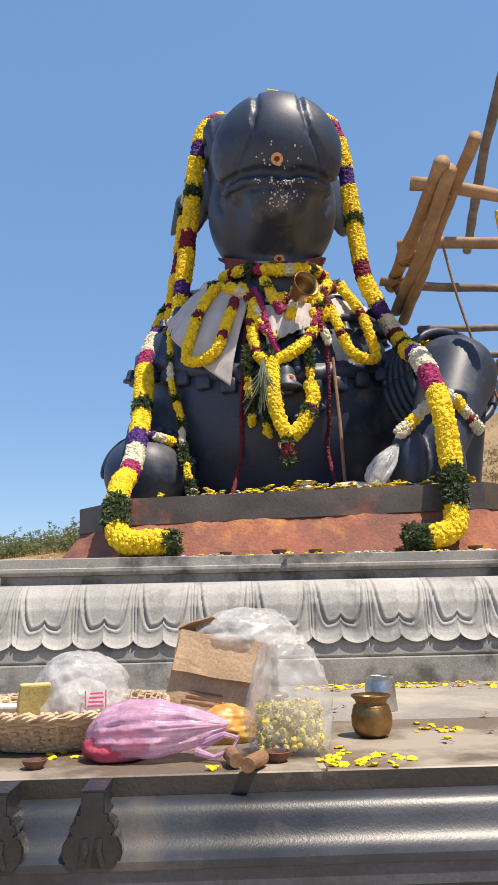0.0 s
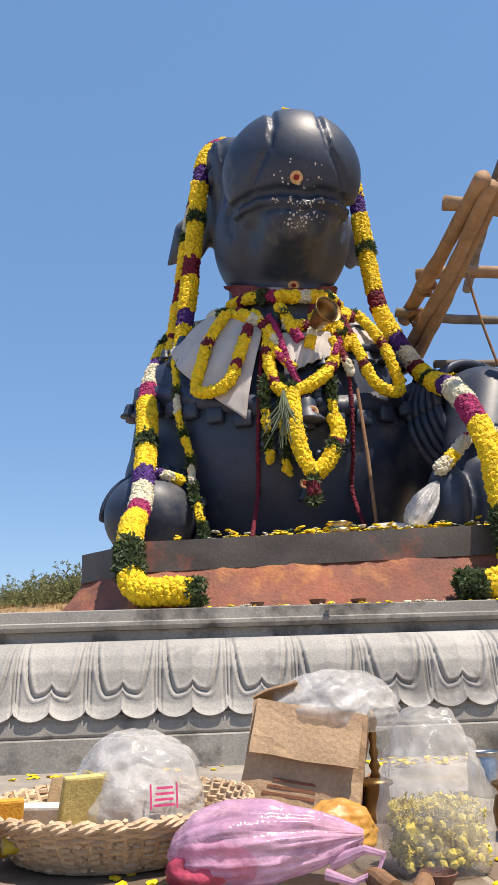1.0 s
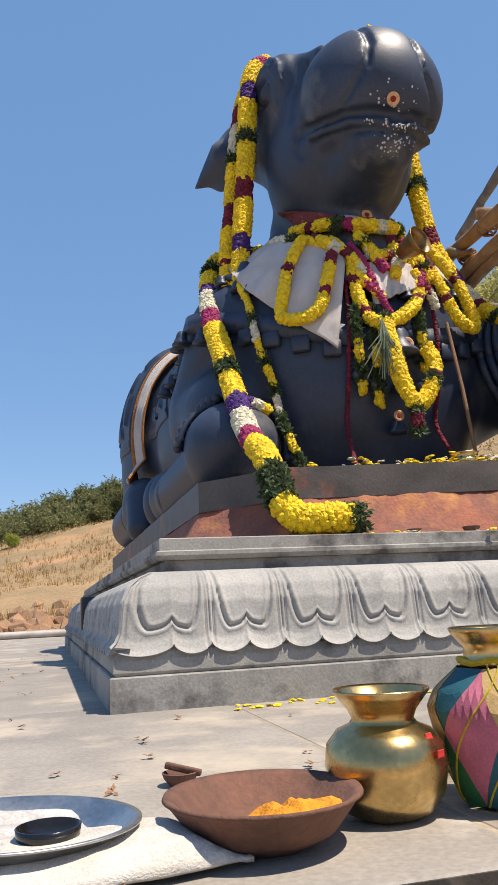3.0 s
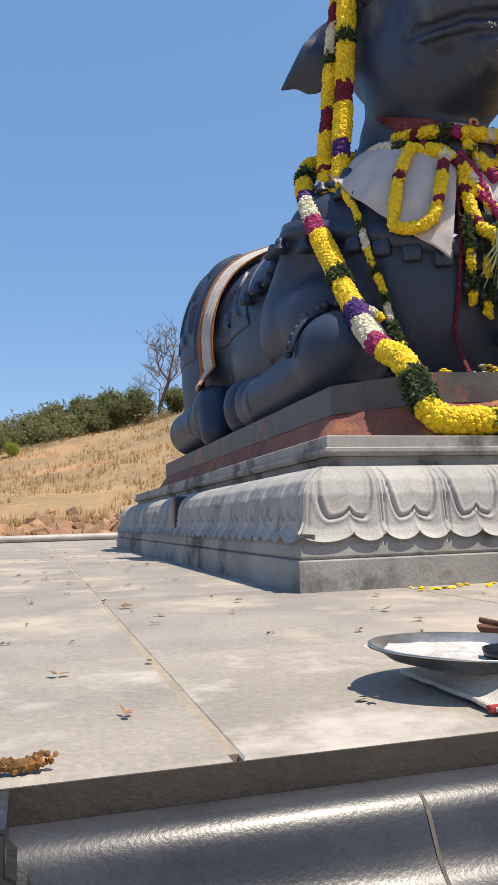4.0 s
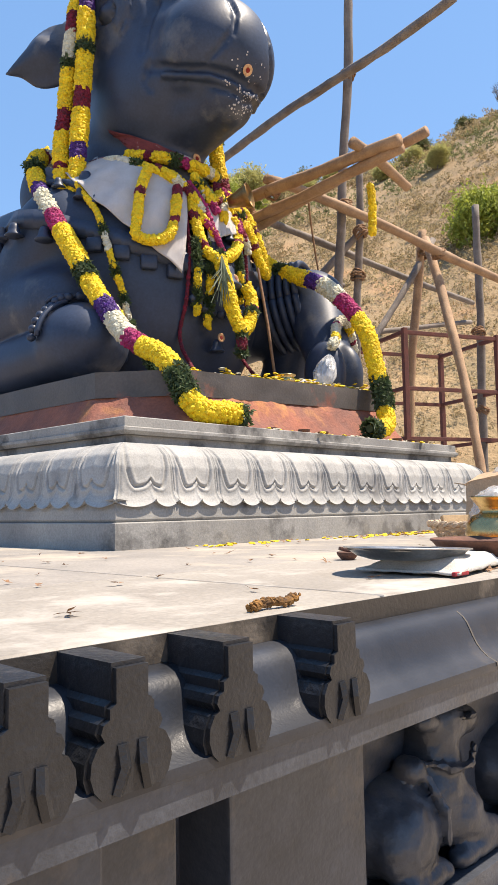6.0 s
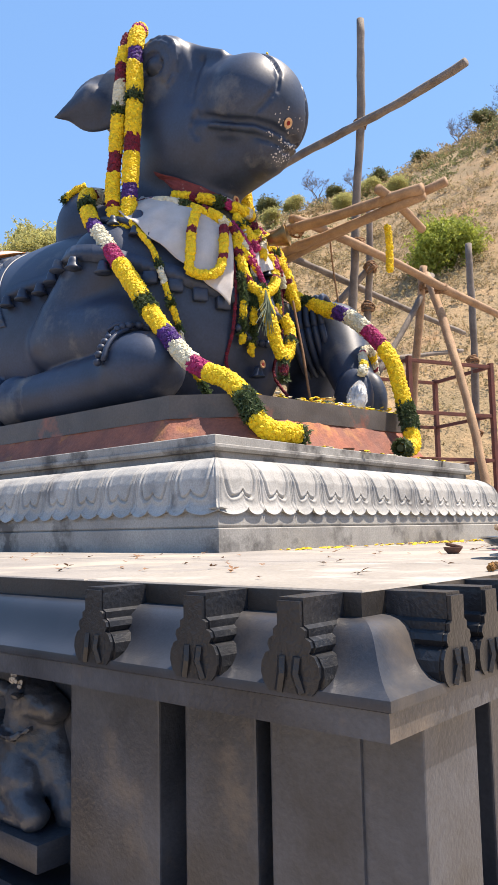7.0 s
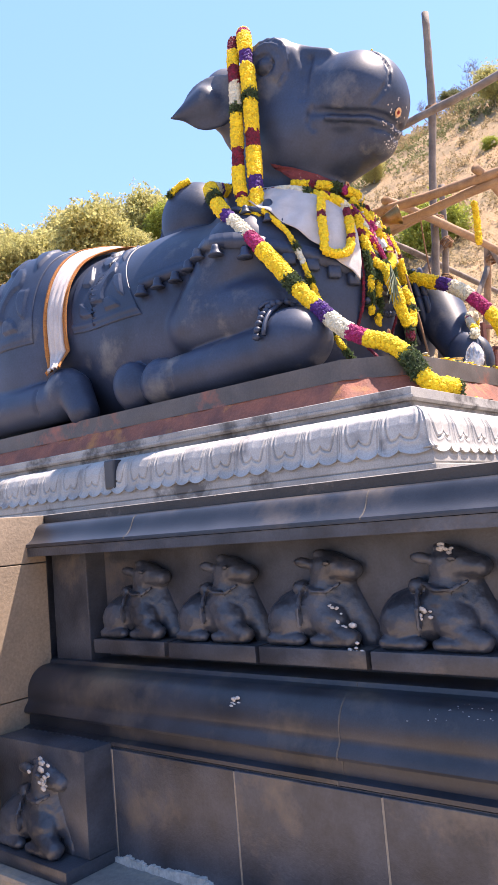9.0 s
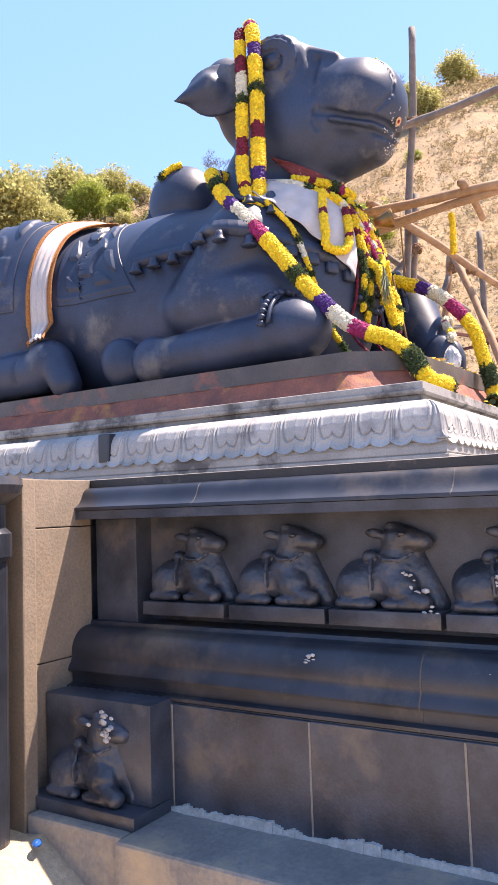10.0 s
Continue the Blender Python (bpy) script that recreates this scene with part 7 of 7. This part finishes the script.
spots = []
for _ in range(2600):
    az, dist = r.uniform(-22, 78), r.uniform(20, 62)
    x, y, z = at_hill(az, dist)
    if noise.noise((x * 0.09, y * 0.09, 5)) < -0.12 or (az < 22 and (dist < 44 or r.random() < 0.5)):
        continue
    n = r.randint(9, 20)
    w = r.uniform(0.15, 0.5)
    for _ in range(n):
        spots.append((r.choice(FAR), (x + r.gauss(0, w), y + r.gauss(0, w), z + abs(r.gauss(0, w * 0.7))), 0.0019 * dist * r.uniform(0.7, 1.4), spin(r)))
more = []
for _ in range(1500):
    az, dist = r.uniform(42, 79), r.uniform(16, 60)
    x, y, z = at_hill(az, dist)
    w = r.uniform(0.15, 0.45)
    for _ in range(r.randint(9, 17)):
        (more if dist > 44 and noise.noise((x * 0.1, y * 0.1, 2)) > 0.0 else spots).append((r.choice(FAR), (x + r.gauss(0, w), y + r.gauss(0, w), z + abs(r.gauss(0, w * 0.8))), 0.0019 * dist * r.uniform(0.7, 1.4), spin(r)))
for _ in range(300):
    az, dist = r.uniform(-20, 9.5), r.uniform(42, 61)
    x, y, z = at_hill(az, dist)
    if noise.noise((x * 0.13, y * 0.13, 6)) < -0.08:
        continue
    w = r.uniform(0.4, 1.25)
    for _ in range(110):
        more.append((r.choice(FAR), (x + r.gauss(0, w), y + r.gauss(0, w), z + min(abs(r.gauss(0, w * 0.8)), w * 1.25)), r.uniform(0.08, 0.15), spin(r)))
ob = mesh_part("hill_scrub", scatter_mesh("scrub", more), M_TREE)
tagged(ob, "green scrub bushes scattered over the hillside", "bushes", kind="stuff")
M_DRYSCRUB = material("dry brown scrub", (0.50, 0.41, 0.24), 0.85, second=(0.34, 0.26, 0.14), scale=0.3, fine=20, bump=0, per_island=0.45, spec=0.1)
lit_through(M_DRYSCRUB, 0.35)
ob = mesh_part("hill_scrub", scatter_mesh("scrub", spots), M_DRYSCRUB)
tagged(ob, "low brown and olive scrub over the dry hillside", "bushes", kind="stuff")

M_GRASS = material("dry straw grass", (0.50, 0.33, 0.15), 0.9, second=(0.38, 0.24, 0.10), scale=1.5, fine=20, bump=0, per_island=0.45, spec=0.1)


def tuft(seed):
    q = random.Random(seed)
    pts, faces = [], []
    for _ in range(7):
        a, lean, w = q.uniform(0, 6.28), q.uniform(0.1, 0.6), 0.03
        i = len(pts)
        b = Vector((q.uniform(-0.2, 0.2), q.uniform(-0.2, 0.2), 0))
        tip = b + Vector((lean * math.cos(a), lean * math.sin(a), q.uniform(0.7, 1.2)))
        side = Vector((-math.sin(a), math.cos(a), 0)) * w
        pts += [(b - side)[:], (b + side)[:], tip[:]]
        faces.append([i, i + 1, i + 2])
    return np.array(pts), faces


TUFTS = [tuft(i) for i in range(6)]
spots = []
for _ in range(15000):
    az, dist = r.uniform(-24, 78), 12.5 + 45 * r.random() ** 1.6
    x, y, z = at_hill(az, dist)
    if noise.noise((x * 0.16, y * 0.16, 9)) < -0.12:
        continue
    spots.append((r.choice(TUFTS), (x, y, z - 0.03), r.uniform(0.10, 0.30), Euler((0, 0, r.uniform(0, 6.28))).to_matrix()))
for _ in range(9000):
    az, dist = r.uniform(-24, 11), 14 + 34 * r.random()
    x, y, z = at_hill(az, dist)
    if noise.noise((x * 0.35, y * 0.35, 4)) < 0.05:
        continue
    spots.append((r.choice(TUFTS), (x, y, z - 0.03), r.uniform(0.10, 0.30), Euler((0, 0, r.uniform(0, 6.28))).to_matrix()))
ob = mesh_part("dry_grass", scatter_mesh("grass", spots), M_GRASS)
tagged(ob, "dry straw-coloured grass over the hillside", "grass", kind="stuff")

M_ROCK = material("orange rubble stone", (0.38, 0.22, 0.12), 0.95, second=(0.26, 0.15, 0.09), scale=4, fine=50, bump=0.6, per_island=0.25)
spots = []
for _ in range(420):
    az, dist = r.uniform(-24, 30), 13.2 + abs(r.gauss(0, 2.2))
    x, y, z = at_hill(az, dist)
    spots.append((r.choice(BLOOMS), (x, y, z), r.uniform(0.06, 0.28), spin(r)))
ob = mesh_part("rubble", scatter_mesh("rubble", spots), M_ROCK)
tagged(ob, "orange rubble stones at the foot of the hill", "rubble", kind="stuff")
bm = tube(bmesh.new(), [(-9, 12.2, 0.06), (-5, 12.25, 0.05), (-2, 12.2, 0.05), (1, 12.2, 0.05), (5, 12.2, 0.05)], 0.05, 12)
ob = part("water_pipe", bm, material("grey plastic pipe", (0.5, 0.46, 0.42), 0.5, scale=5), smooth=True)
tagged(ob, "grey pipe lying along the back edge of the terrace", "pipe")

bm = bmesh.new()
q = random.Random(3)
for x, y, z, w in ((-2.505, 2.52, -0.385, 0.018), (-2.505, 2.80, -0.44, 0.03), (-2.502, 2.815, -0.37, 0.014), (-2.532, 2.74, -0.492, 0.018), (-2.487, 2.45, -0.222, 0.022), (-2.845, 3.845, -0.875, 0.035), (-2.855, 3.80, -0.90, 0.03), (-2.645, 3.12, -0.637, 0.02), (-2.640, 2.70, -0.650, 0.016)):
    for _ in range(9):
        c = Vector((x + q.gauss(0, 0.003), y + q.gauss(0, w * 0.7), z + q.gauss(0, w * 0.45)))
        bmesh.ops.create_icosphere(bm, subdivisions=1, radius=w * q.uniform(0.25, 0.55), matrix=Matrix.Translation(c) @ Matrix.Diagonal((0.12, 1.2, 0.7, 1)))
for _ in range(60):
    y, a = 2.28 + q.gauss(0, 0.15), radians(q.uniform(25, 75))
    c = Vector((SIDE - 0.035 - 0.09 * math.cos(a), y, -0.69 + 0.098 * math.sin(a)))
    bmesh.ops.create_icosphere(bm, subdivisions=1, radius=q.uniform(0.0008, 0.0026), matrix=Matrix.Translation(c) @ Matrix.Diagonal((0.5, 1.2, 0.6, 1)))
ob = part("lime_splashes", bm, M_ASH, smooth=True)
tagged(ob, "white lime splashes on the carved bulls", "splashes", kind="stuff")
